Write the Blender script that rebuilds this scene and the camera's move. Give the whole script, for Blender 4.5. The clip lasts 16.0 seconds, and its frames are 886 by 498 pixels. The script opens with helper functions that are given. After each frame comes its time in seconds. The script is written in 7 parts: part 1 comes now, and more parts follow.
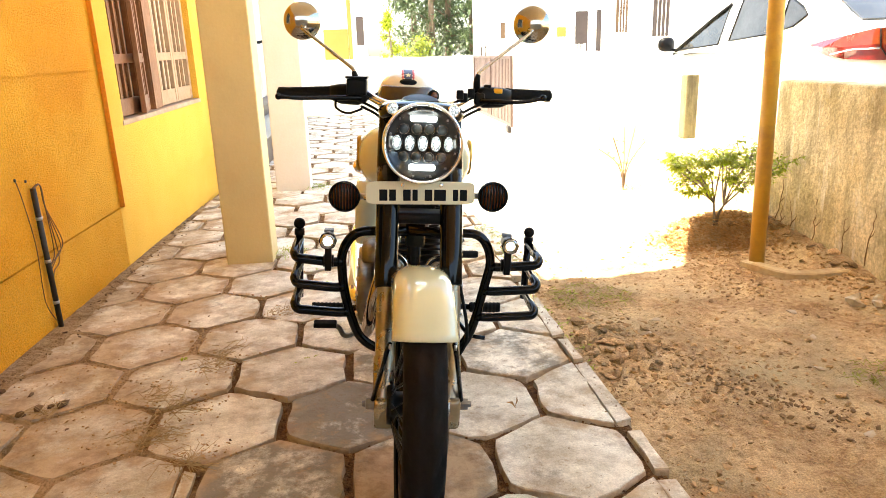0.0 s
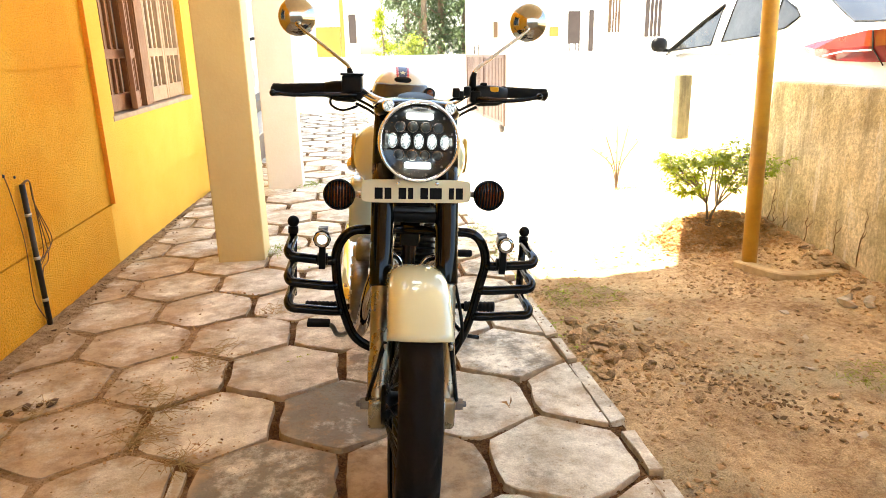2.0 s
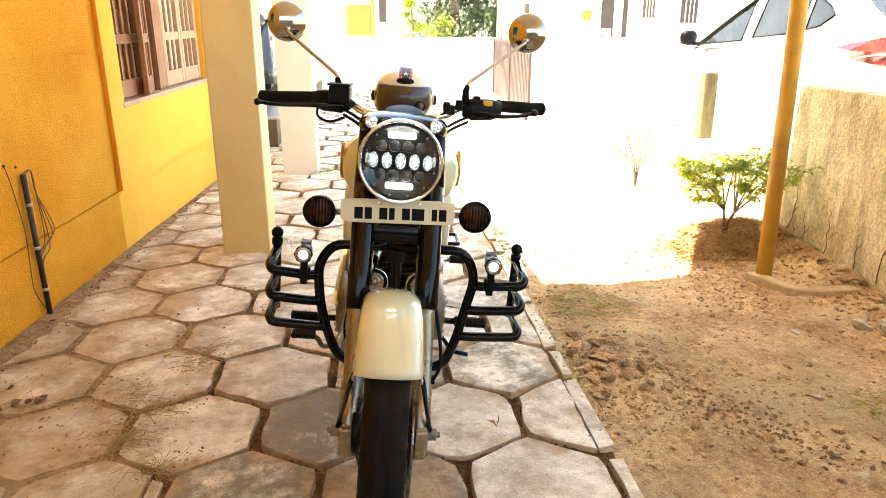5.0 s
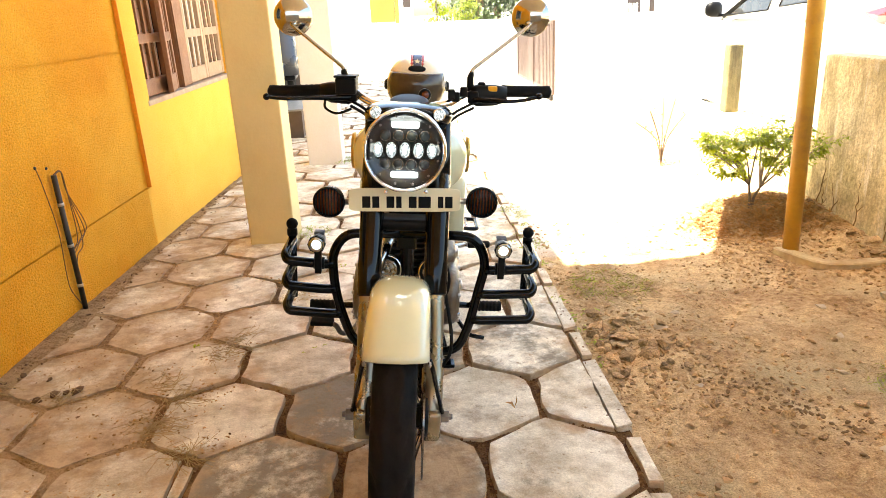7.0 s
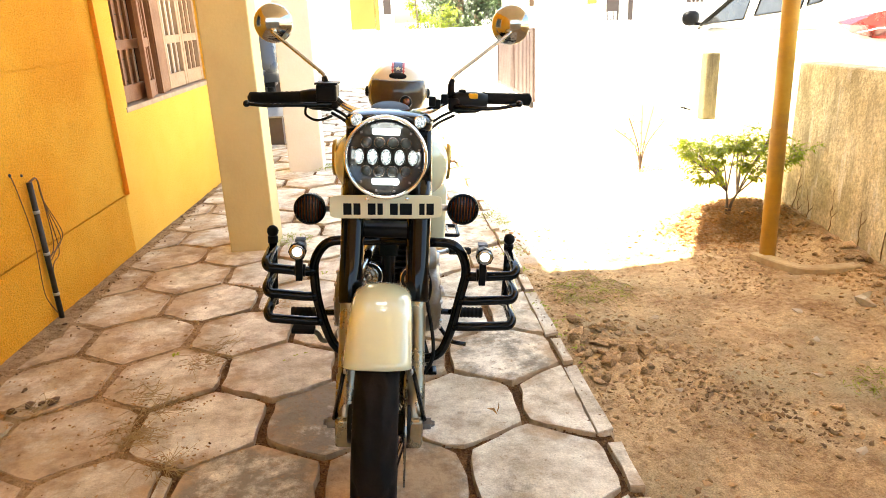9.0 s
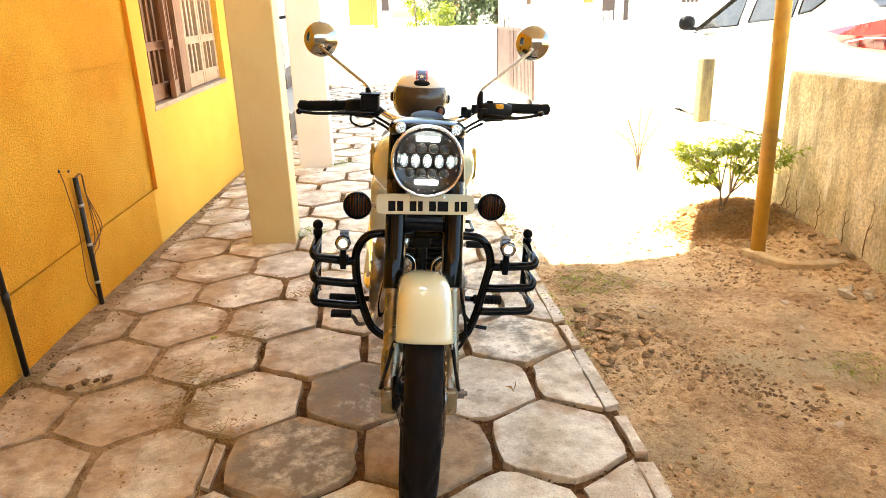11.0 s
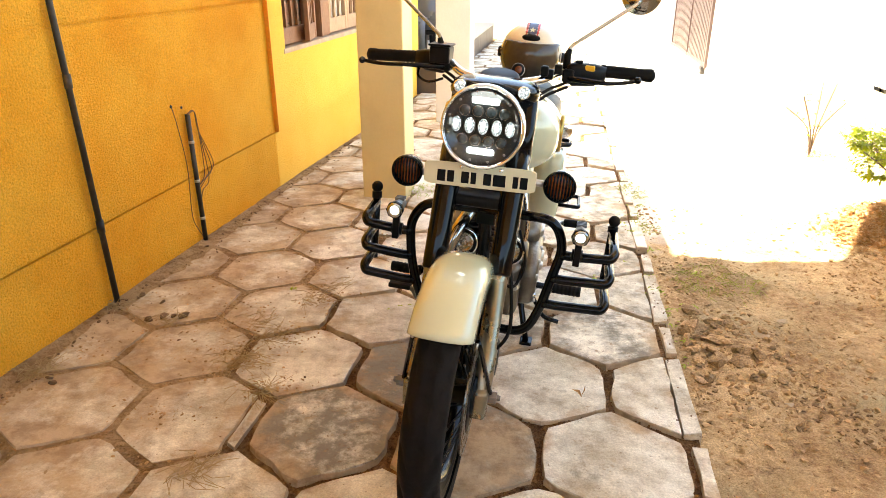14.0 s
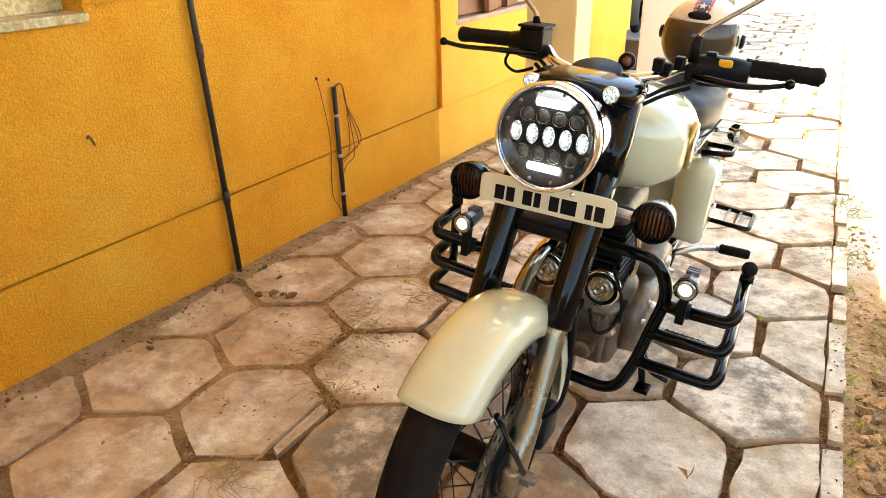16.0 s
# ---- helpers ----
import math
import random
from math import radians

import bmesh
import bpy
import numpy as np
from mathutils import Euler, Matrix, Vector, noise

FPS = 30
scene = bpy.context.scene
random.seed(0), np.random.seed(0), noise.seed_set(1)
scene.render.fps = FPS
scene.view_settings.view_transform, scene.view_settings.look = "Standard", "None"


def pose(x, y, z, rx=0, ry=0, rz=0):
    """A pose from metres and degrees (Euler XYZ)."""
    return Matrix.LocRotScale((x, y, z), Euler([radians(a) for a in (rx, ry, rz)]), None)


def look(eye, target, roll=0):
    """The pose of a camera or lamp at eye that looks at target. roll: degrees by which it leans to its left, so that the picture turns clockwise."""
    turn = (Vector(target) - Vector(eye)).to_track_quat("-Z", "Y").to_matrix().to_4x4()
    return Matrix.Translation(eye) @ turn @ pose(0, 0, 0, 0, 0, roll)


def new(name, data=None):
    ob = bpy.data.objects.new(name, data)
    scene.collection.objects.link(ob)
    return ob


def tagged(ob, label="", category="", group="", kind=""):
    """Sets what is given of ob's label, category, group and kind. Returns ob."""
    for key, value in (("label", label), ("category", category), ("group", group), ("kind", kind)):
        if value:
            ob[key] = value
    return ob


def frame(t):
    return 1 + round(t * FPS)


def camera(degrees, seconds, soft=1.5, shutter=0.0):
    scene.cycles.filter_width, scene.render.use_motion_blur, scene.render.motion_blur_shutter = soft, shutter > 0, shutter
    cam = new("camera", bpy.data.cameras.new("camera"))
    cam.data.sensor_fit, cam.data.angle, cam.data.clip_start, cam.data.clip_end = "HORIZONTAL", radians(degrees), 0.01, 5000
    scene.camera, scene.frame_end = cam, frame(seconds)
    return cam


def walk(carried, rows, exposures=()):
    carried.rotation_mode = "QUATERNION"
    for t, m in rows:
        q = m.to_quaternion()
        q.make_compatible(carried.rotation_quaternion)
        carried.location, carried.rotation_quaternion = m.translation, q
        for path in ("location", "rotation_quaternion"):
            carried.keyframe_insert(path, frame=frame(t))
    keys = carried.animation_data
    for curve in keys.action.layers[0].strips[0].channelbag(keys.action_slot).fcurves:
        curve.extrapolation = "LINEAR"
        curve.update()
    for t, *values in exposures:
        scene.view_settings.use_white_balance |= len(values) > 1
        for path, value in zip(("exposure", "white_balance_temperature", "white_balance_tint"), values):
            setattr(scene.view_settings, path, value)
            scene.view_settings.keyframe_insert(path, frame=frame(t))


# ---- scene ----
cam = camera(65.7, 16.0, 0.8)
PATH = [
    (0, (-0.216, -1.084, 1.132), (0.011, 0.825, 0.581), -1.9),
    (0.5, (-0.217, -1.078, 1.132), (0.013, 0.83, 0.579), -1.8),
    (1, (-0.221, -1.075, 1.134), (0.02, 0.832, 0.58), -1.6),
    (1.5, (-0.222, -1.075, 1.131), (0.024, 0.831, 0.577), -1.6),
    (2, (-0.225, -1.071, 1.129), (0.027, 0.834, 0.574), -1.4),
    (2.5, (-0.22, -1.053, 1.13), (0.028, 0.849, 0.563), -1.4),
    (2.6, (-0.213, -1.051, 1.133), (0.022, 0.85, 0.558), -1.7),
    (2.7, (-0.192, -0.981, 1.199), (0.034, 0.913, 0.598), -0.7),
    (3, (-0.195, -0.974, 1.209), (0.039, 0.914, 0.591), -0.8),
    (5.3, (-0.068, -1.003, 1.212), (0.078, 0.896, 0.603), 0.5),
    (5.5, (-0.042, -1.014, 1.214), (0.057, 0.886, 0.6), -0.2),
    (6, (-0.027, -1.034, 1.218), (0.034, 0.863, 0.59), -2.6),
    (6.5, (-0.035, -1.033, 1.221), (0.03, 0.86, 0.578), -2.6),
    (7, (-0.046, -1.023, 1.222), (0.031, 0.867, 0.571), -2.7),
    (7.5, (-0.047, -1.026, 1.223), (0.042, 0.865, 0.576), -3.1),
    (8, (-0.046, -1.037, 1.226), (0.06, 0.86, 0.603), -2.5),
    (8.5, (-0.046, -1.029, 1.227), (0.076, 0.867, 0.602), -2.3),
    (9, (-0.046, -1.025, 1.223), (0.086, 0.867, 0.588), -2.4),
    (11.3, (-0.183, -1.285, 1.298), (-0.019, 0.6, 0.65), -1.4),
    (11.5, (-0.185, -1.309, 1.285), (-0.001, 0.576, 0.643), -1.0),
    (12, (-0.175, -1.334, 1.29), (0.036, 0.544, 0.634), -0.5),
    (12.5, (-0.148, -1.316, 1.286), (0.049, 0.555, 0.607), -1.0),
    (13, (-0.064, -1.201, 1.27), (-0.045, 0.667, 0.554), -0.7),
    (13.5, (0.064, -1.078, 1.262), (-0.161, 0.769, 0.529), -0.4),
    (14, (0.105, -0.99, 1.256), (-0.196, 0.838, 0.503), 0.0),
    (14.5, (0.099, -0.89, 1.259), (-0.212, 0.921, 0.469), 1.1),
    (15, (0.171, -0.74, 1.235), (-0.367, 1.011, 0.431), 0.3),
    (15.5, (0.302, -0.616, 1.242), (-0.481, 1.029, 0.416), 0.0),
    (16, (0.345, -0.556, 1.246), (-0.53, 1.04, 0.419), -0.9),
]
walk(cam, [(t, look(eye, target, roll)) for t, eye, target, roll in PATH], [(0.0, 2.82, 7200, 5.0), (16.0, 2.82, 7200, 5.0)])

# ---- world and light ----
world = bpy.data.worlds.new("sky")
scene.world = world
world.use_nodes = True
wn, wl = world.node_tree.nodes, world.node_tree.links
SUN_EL, SUN_AZ = 66.0, 270.0          # degrees; azimuth clockwise from north (+y)
sky = wn.new("ShaderNodeTexSky")
sky.sky_type = "NISHITA"
sky.sun_disc = False
sky.sun_elevation = radians(SUN_EL)
sky.sun_rotation = radians(SUN_AZ)
sky.air_density, sky.dust_density = 1.0, 2.5
wl.new(sky.outputs[0], wn["Background"].inputs[0])
wn["Background"].inputs[1].default_value = 0.15
sun_data = bpy.data.lights.new("sun", "SUN")
sun_data.energy, sun_data.angle, sun_data.color = 5.0, radians(0.5), (1.0, 0.95, 0.87)
sun = new("sun", sun_data)
sd = Vector((math.sin(radians(SUN_AZ)) * math.cos(radians(SUN_EL)), math.cos(radians(SUN_AZ)) * math.cos(radians(SUN_EL)), math.sin(radians(SUN_EL))))
sun.matrix_world = look(sd * 30, (0, 0, 0))

# ---- materials ----


def mat(name, c1, c2=None, rough=0.5, metal=0.0, scale=6.0, fine=60.0, bump=0.0, rvar=0.1, coat=0.0, c3=None, s3=1.2, amt3=0.5, island=0.0,
        trans=0.0, lo=0.45, hi=0.9, bscale=None, dist=0.01, spec=0.5, emit=None, fw=0.35, grain=None, bump2=None):
    """Base colour mixed from c1 and c2 by noise at two scales, with stains of c3, roughness variation and fine relief.
    grain: scale and depth of a fine speckle; bump2: scale and height of a second, coarser relief."""
    m = bpy.data.materials.new(name)
    m.use_nodes = True
    n, l = m.node_tree.nodes, m.node_tree.links
    b = n["Principled BSDF"]
    geo = n.new("ShaderNodeNewGeometry")

    def noise_tex(sc, det=6.0, w=0.6):
        t = n.new("ShaderNodeTexNoise")
        t.inputs["Scale"].default_value, t.inputs["Detail"].default_value, t.inputs["Roughness"].default_value = sc, det, w
        l.new(geo.outputs["Position"], t.inputs["Vector"])
        return t

    def mixed(fac, a, bb):
        x = n.new("ShaderNodeMix")
        x.data_type = "RGBA"
        if isinstance(fac, float):
            x.inputs[0].default_value = fac
        else:
            l.new(fac, x.inputs[0])
        for sock, v in ((x.inputs[6], a), (x.inputs[7], bb)):
            if isinstance(v, tuple):
                sock.default_value = (*v, 1)
            else:
                l.new(v, sock)
        return x.outputs[2]

    def ramp(src, lo, hi):
        r = n.new("ShaderNodeMapRange")
        r.inputs[1].default_value, r.inputs[2].default_value = lo, hi
        l.new(src, r.inputs[0])
        return r.outputs[0]

    c2 = c2 or c1
    big, small = noise_tex(scale), noise_tex(fine, 3.0)
    add = n.new("ShaderNodeMath")
    add.operation = "MULTIPLY_ADD"
    add.inputs[1].default_value = fw
    l.new(small.outputs[0], add.inputs[0])
    l.new(big.outputs[0], add.inputs[2])
    col = mixed(ramp(add.outputs[0], lo, hi), c1, c2)
    if c3:
        st = noise_tex(s3, 8.0, 0.65)
        r = ramp(st.outputs[0], 0.5 - 0.1 * amt3, 0.72 - 0.1 * amt3)
        col = mixed(r, col, c3)
    if grain:
        gr, gm, gh = noise_tex(grain[0], 4.0, 0.7), n.new("ShaderNodeMapRange"), n.new("ShaderNodeHueSaturation")
        gm.inputs[1].default_value, gm.inputs[2].default_value = 0.34, 0.62
        gm.inputs[3].default_value, gm.inputs[4].default_value = 1 - grain[1], 1 + 0.85 * grain[1]
        l.new(gr.outputs[0], gm.inputs[0])
        l.new(gm.outputs[0], gh.inputs["Value"])
        l.new(col, gh.inputs["Color"])
        col = gh.outputs[0]
    if island:
        oi = n.new("ShaderNodeObjectInfo")
        hsv = n.new("ShaderNodeHueSaturation")
        r = n.new("ShaderNodeMapRange")
        r.inputs[3].default_value, r.inputs[4].default_value = 1 - island, 1 + island
        l.new(oi.outputs["Random"], r.inputs[0])
        l.new(r.outputs[0], hsv.inputs["Value"])
        l.new(col, hsv.inputs["Color"])
        col = hsv.outputs[0]
    l.new(col, b.inputs["Base Color"])
    if rvar:
        r = n.new("ShaderNodeMapRange")
        r.inputs[3].default_value, r.inputs[4].default_value = max(0.0, rough - rvar), min(1.0, rough + rvar)
        l.new(big.outputs[0], r.inputs[0])
        l.new(r.outputs[0], b.inputs["Roughness"])
    else:
        b.inputs["Roughness"].default_value = rough
    b.inputs["Metallic"].default_value = metal
    b.inputs["Coat Weight"].default_value = coat
    b.inputs["Coat Roughness"].default_value = 0.06
    b.inputs["Specular IOR Level"].default_value = spec
    b.inputs["Transmission Weight"].default_value = trans
    if emit:
        b.inputs["Emission Color"].default_value = (*emit[:3], 1)
        b.inputs["Emission Strength"].default_value = emit[3]
    if bump:
        bp = n.new("ShaderNodeBump")
        bp.inputs["Strength"].default_value, bp.inputs["Distance"].default_value = bump, dist
        t = noise_tex(bscale, 5.0) if bscale else small
        l.new(t.outputs[0], bp.inputs["Height"])
        if bump2:
            b2 = n.new("ShaderNodeBump")
            b2.inputs["Strength"].default_value, b2.inputs["Distance"].default_value = 1.0, bump2[1]
            l.new(noise_tex(bump2[0], 4.0, 0.55).outputs[0], b2.inputs["Height"])
            l.new(b2.outputs[0], bp.inputs["Normal"])
        l.new(bp.outputs[0], b.inputs["Normal"])
    return m


M = {}
M["wall"] = mat("yellow_plaster", (0.90, 0.41, 0.032), (0.81, 0.33, 0.020), 0.75, scale=2.2, fine=110, bump=0.8, bscale=170, dist=0.006, bump2=(85, 0.010), grain=(130, 0.13), c3=(0.95, 0.50, 0.055), s3=0.9, spec=0.15)
# same paint as the wall, coloured paler for the stronger skylight on the bay
M["bay"] = mat("bright_lit_plaster", (0.90, 0.53, 0.085), (0.86, 0.47, 0.06), 0.75, scale=3, bump=0.5, bscale=170, dist=0.004, bump2=(85, 0.004), grain=(130, 0.07), spec=0.2)
M["orange"] = mat("orange_paint", (0.82, 0.285, 0.015), (0.74, 0.235, 0.012), 0.6, scale=5, bump=0.5, bscale=120, grain=(110, 0.15))
M["cream"] = mat("cream_plaster", (0.70, 0.57, 0.29), (0.64, 0.51, 0.245), 0.7, scale=3, bump=0.15, c3=(0.62, 0.46, 0.24), s3=1.5, amt3=0.2)
M["pinkwhite"] = mat("white_plaster", (0.80, 0.74, 0.66), (0.74, 0.66, 0.56), 0.7, scale=3, bump=0.15)
M["white"] = mat("white_wall_paint", (0.80, 0.77, 0.70), (0.72, 0.68, 0.60), 0.7, scale=1.5, c3=(0.62, 0.55, 0.45), s3=0.8, amt3=0.1)
M["conc"] = mat("weathered_concrete", (0.72, 0.61, 0.365), (0.54, 0.425, 0.215), 0.85, scale=3, fine=30, bump=0.2, c3=(0.30, 0.235, 0.10), s3=2.6, amt3=0.3, dist=0.008, lo=0.52, hi=0.84, grain=(75, 0.30), bump2=(30, 0.008))
M["dirt"] = mat("dry_dirt", (0.60, 0.425, 0.23), (0.29, 0.168, 0.076), 0.95, scale=3.2, fine=40, fw=0.6, bump=1.0, bscale=130, dist=0.007, bump2=(34, 0.014), grain=(190, 0.28), c3=(0.43, 0.345, 0.20), s3=1.5, amt3=0.3, spec=0.1, lo=0.66, hi=0.98)
M["stone"] = mat("dirt_clod", (0.50, 0.345, 0.185), (0.30, 0.18, 0.085), 0.95, scale=14, fine=120, bump=1.0, bscale=140, dist=0.006, grain=(160, 0.4), island=0.3, spec=0.15)
M["joint"] = mat("joint_soil", (0.25, 0.135, 0.062), (0.10, 0.05, 0.022), 0.95, scale=12, fine=120, bump=1.0, bscale=110, dist=0.012, bump2=(40, 0.03), grain=(140, 0.5), c3=(0.30, 0.165, 0.075), s3=5, spec=0.1)
M["paver"] = mat("concrete_paver", (0.83, 0.785, 0.665), (0.53, 0.465, 0.35), 0.88, scale=5, fine=22, bump=0.8, bscale=190, dist=0.002, bump2=(45, 0.004), grain=(170, 0.16), island=0.10, c3=(0.36, 0.28, 0.19), s3=6.5, amt3=-0.1, spec=0.15, lo=0.56, hi=0.80)


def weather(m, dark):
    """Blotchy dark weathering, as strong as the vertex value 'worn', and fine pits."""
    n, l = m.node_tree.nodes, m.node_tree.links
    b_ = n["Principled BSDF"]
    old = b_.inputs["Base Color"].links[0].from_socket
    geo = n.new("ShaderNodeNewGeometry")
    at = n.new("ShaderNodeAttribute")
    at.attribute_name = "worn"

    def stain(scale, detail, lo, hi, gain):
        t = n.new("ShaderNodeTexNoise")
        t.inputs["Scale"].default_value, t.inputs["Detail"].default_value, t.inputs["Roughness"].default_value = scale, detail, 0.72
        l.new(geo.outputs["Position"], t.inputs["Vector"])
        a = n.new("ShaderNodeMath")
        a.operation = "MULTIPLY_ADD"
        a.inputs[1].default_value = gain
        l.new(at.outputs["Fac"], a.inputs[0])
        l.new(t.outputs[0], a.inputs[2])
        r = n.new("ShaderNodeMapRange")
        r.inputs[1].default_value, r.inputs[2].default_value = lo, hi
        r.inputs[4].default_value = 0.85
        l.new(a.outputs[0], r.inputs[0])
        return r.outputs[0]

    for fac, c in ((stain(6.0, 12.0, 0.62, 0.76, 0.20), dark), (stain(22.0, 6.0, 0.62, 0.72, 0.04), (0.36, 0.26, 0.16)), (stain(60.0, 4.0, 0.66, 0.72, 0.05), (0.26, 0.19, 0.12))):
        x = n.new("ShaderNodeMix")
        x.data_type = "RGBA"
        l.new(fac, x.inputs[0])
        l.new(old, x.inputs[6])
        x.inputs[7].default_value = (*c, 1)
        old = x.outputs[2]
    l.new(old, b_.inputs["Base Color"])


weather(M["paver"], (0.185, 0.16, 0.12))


def drift_soil(m, soil, weight):
    """Washes soil over a material along the house wall, in patches."""
    n, l = m.node_tree.nodes, m.node_tree.links
    b_ = n["Principled BSDF"]
    old = b_.inputs["Base Color"].links[0].from_socket
    geo = n.new("ShaderNodeNewGeometry")
    sep = n.new("ShaderNodeSeparateXYZ")
    l.new(geo.outputs["Position"], sep.inputs[0])
    rx, ry = n.new("ShaderNodeMapRange"), n.new("ShaderNodeMapRange")
    rx.inputs[1].default_value, rx.inputs[2].default_value = -0.45, -1.35
    ry.inputs[1].default_value, ry.inputs[2].default_value = 5.2, 2.0
    ry.inputs[3].default_value = 0.45
    l.new(sep.outputs[0], rx.inputs[0])
    l.new(sep.outputs[1], ry.inputs[0])
    mul = n.new("ShaderNodeMath")
    mul.operation = "MULTIPLY"
    l.new(rx.outputs[0], mul.inputs[0])
    l.new(ry.outputs[0], mul.inputs[1])
    t = n.new("ShaderNodeTexNoise")
    t.inputs["Scale"].default_value, t.inputs["Detail"].default_value, t.inputs["Roughness"].default_value = 4.0, 9.0, 0.68
    l.new(geo.outputs["Position"], t.inputs["Vector"])
    add = n.new("ShaderNodeMath")
    add.operation = "MULTIPLY_ADD"
    add.inputs[1].default_value = weight
    l.new(mul.outputs[0], add.inputs[0])
    l.new(t.outputs[0], add.inputs[2])
    at = n.new("ShaderNodeAttribute")
    at.attribute_name = "soil"
    ad2 = n.new("ShaderNodeMath")
    ad2.operation = "MULTIPLY_ADD"
    ad2.inputs[1].default_value = 0.32
    l.new(at.outputs["Fac"], ad2.inputs[0])
    l.new(add.outputs[0], ad2.inputs[2])
    add = ad2
    r = n.new("ShaderNodeMapRange")
    r.inputs[1].default_value, r.inputs[2].default_value = 0.58, 0.74
    r.inputs[4].default_value = 0.85
    l.new(add.outputs[0], r.inputs[0])
    x = n.new("ShaderNodeMix")
    x.data_type = "RGBA"
    l.new(r.outputs[0], x.inputs[0])
    l.new(old, x.inputs[6])
    t2, r2, x2 = n.new("ShaderNodeTexNoise"), n.new("ShaderNodeMapRange"), n.new("ShaderNodeMix")
    t2.inputs["Scale"].default_value, t2.inputs["Detail"].default_value, t2.inputs["Roughness"].default_value = 9.0, 10.0, 0.72
    l.new(geo.outputs["Position"], t2.inputs["Vector"])
    r2.inputs[1].default_value, r2.inputs[2].default_value = 0.44, 0.60
    l.new(t2.outputs[0], r2.inputs[0])
    x2.data_type = "RGBA"
    l.new(r2.outputs[0], x2.inputs[0])
    x2.inputs[6].default_value = (*soil, 1)
    x2.inputs[7].default_value = (soil[0] * 0.60, soil[1] * 0.53, soil[2] * 0.48, 1)
    l.new(x2.outputs[2], x.inputs[7])
    l.new(x.outputs[2], b_.inputs["Base Color"])


def sun_bleached_yard(m, sunlit_tone):
    """Sun glare painted pale over the open yard, meeting the brown soil along a ragged slanting line."""
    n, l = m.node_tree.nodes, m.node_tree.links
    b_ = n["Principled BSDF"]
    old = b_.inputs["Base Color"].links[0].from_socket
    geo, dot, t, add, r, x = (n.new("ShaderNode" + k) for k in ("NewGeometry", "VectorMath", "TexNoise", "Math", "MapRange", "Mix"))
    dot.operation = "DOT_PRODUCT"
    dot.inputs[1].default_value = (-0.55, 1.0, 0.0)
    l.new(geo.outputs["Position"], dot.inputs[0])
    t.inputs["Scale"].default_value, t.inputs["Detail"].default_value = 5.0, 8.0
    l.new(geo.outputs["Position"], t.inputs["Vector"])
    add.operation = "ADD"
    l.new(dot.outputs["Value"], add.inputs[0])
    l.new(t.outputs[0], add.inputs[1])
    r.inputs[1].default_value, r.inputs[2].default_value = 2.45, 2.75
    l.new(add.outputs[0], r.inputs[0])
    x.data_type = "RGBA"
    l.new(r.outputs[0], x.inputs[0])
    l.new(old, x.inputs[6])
    x.inputs[7].default_value = (*sunlit_tone, 1)
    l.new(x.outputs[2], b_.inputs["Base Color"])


# soil beyond the shade edge coloured paler, so the sunlit yard burns to white
sun_bleached_yard(M["dirt"], (0.66, 0.60, 0.50))
drift_soil(M["paver"], (0.51, 0.37, 0.225), 0.225)
drift_soil(M["joint"], (0.50, 0.35, 0.20), 0.38)
M["crumb"] = mat("soil_crumb", (0.50, 0.33, 0.17), (0.30, 0.18, 0.085), 0.95, scale=20, fine=150, spec=0.1)


def by_piece(m, lo, hi):
    """Varies a material's brightness from piece to piece of one mesh."""
    n, l = m.node_tree.nodes, m.node_tree.links
    b_ = n["Principled BSDF"]
    old = b_.inputs["Base Color"].links[0].from_socket
    geo, r, h = n.new("ShaderNodeNewGeometry"), n.new("ShaderNodeMapRange"), n.new("ShaderNodeHueSaturation")
    r.inputs[3].default_value, r.inputs[4].default_value = lo, hi
    l.new(geo.outputs["Random Per Island"], r.inputs[0])
    l.new(r.outputs[0], h.inputs["Value"])
    l.new(old, h.inputs["Color"])
    l.new(h.outputs[0], b_.inputs["Base Color"])


by_piece(M["crumb"], 0.75, 1.5)
M["crumbdark"] = mat("damp_soil_crumb", (0.30, 0.19, 0.095), (0.17, 0.10, 0.05), 0.95, scale=20, fine=150, spec=0.1)


def streaks(m, dark, pale):
    """Rain streaks down a wall: dark and pale runs in a noise drawn out along z."""
    n, l = m.node_tree.nodes, m.node_tree.links
    b_ = n["Principled BSDF"]
    old = b_.inputs["Base Color"].links[0].from_socket
    geo, mp = n.new("ShaderNodeNewGeometry"), n.new("ShaderNodeMapping")
    mp.inputs["Scale"].default_value = (1.0, 1.0, 0.16)
    l.new(geo.outputs["Position"], mp.inputs[0])
    for sc, lo, hi, top, c in ((9.0, 0.50, 0.66, 0.75, dark), (14.0, 0.56, 0.68, 0.7, pale), (34.0, 0.58, 0.66, 0.5, dark)):
        t, r, x = n.new("ShaderNodeTexNoise"), n.new("ShaderNodeMapRange"), n.new("ShaderNodeMix")
        t.inputs["Scale"].default_value, t.inputs["Detail"].default_value, t.inputs["Roughness"].default_value = sc, 8.0, 0.65
        l.new(mp.outputs[0], t.inputs["Vector"])
        r.inputs[1].default_value, r.inputs[2].default_value, r.inputs[4].default_value = lo, hi, top
        l.new(t.outputs[0], r.inputs[0])
        x.data_type = "RGBA"
        l.new(r.outputs[0], x.inputs[0])
        l.new(old, x.inputs[6])
        x.inputs[7].default_value = (*c, 1)
        old = x.outputs[2]
    l.new(old, b_.inputs["Base Color"])


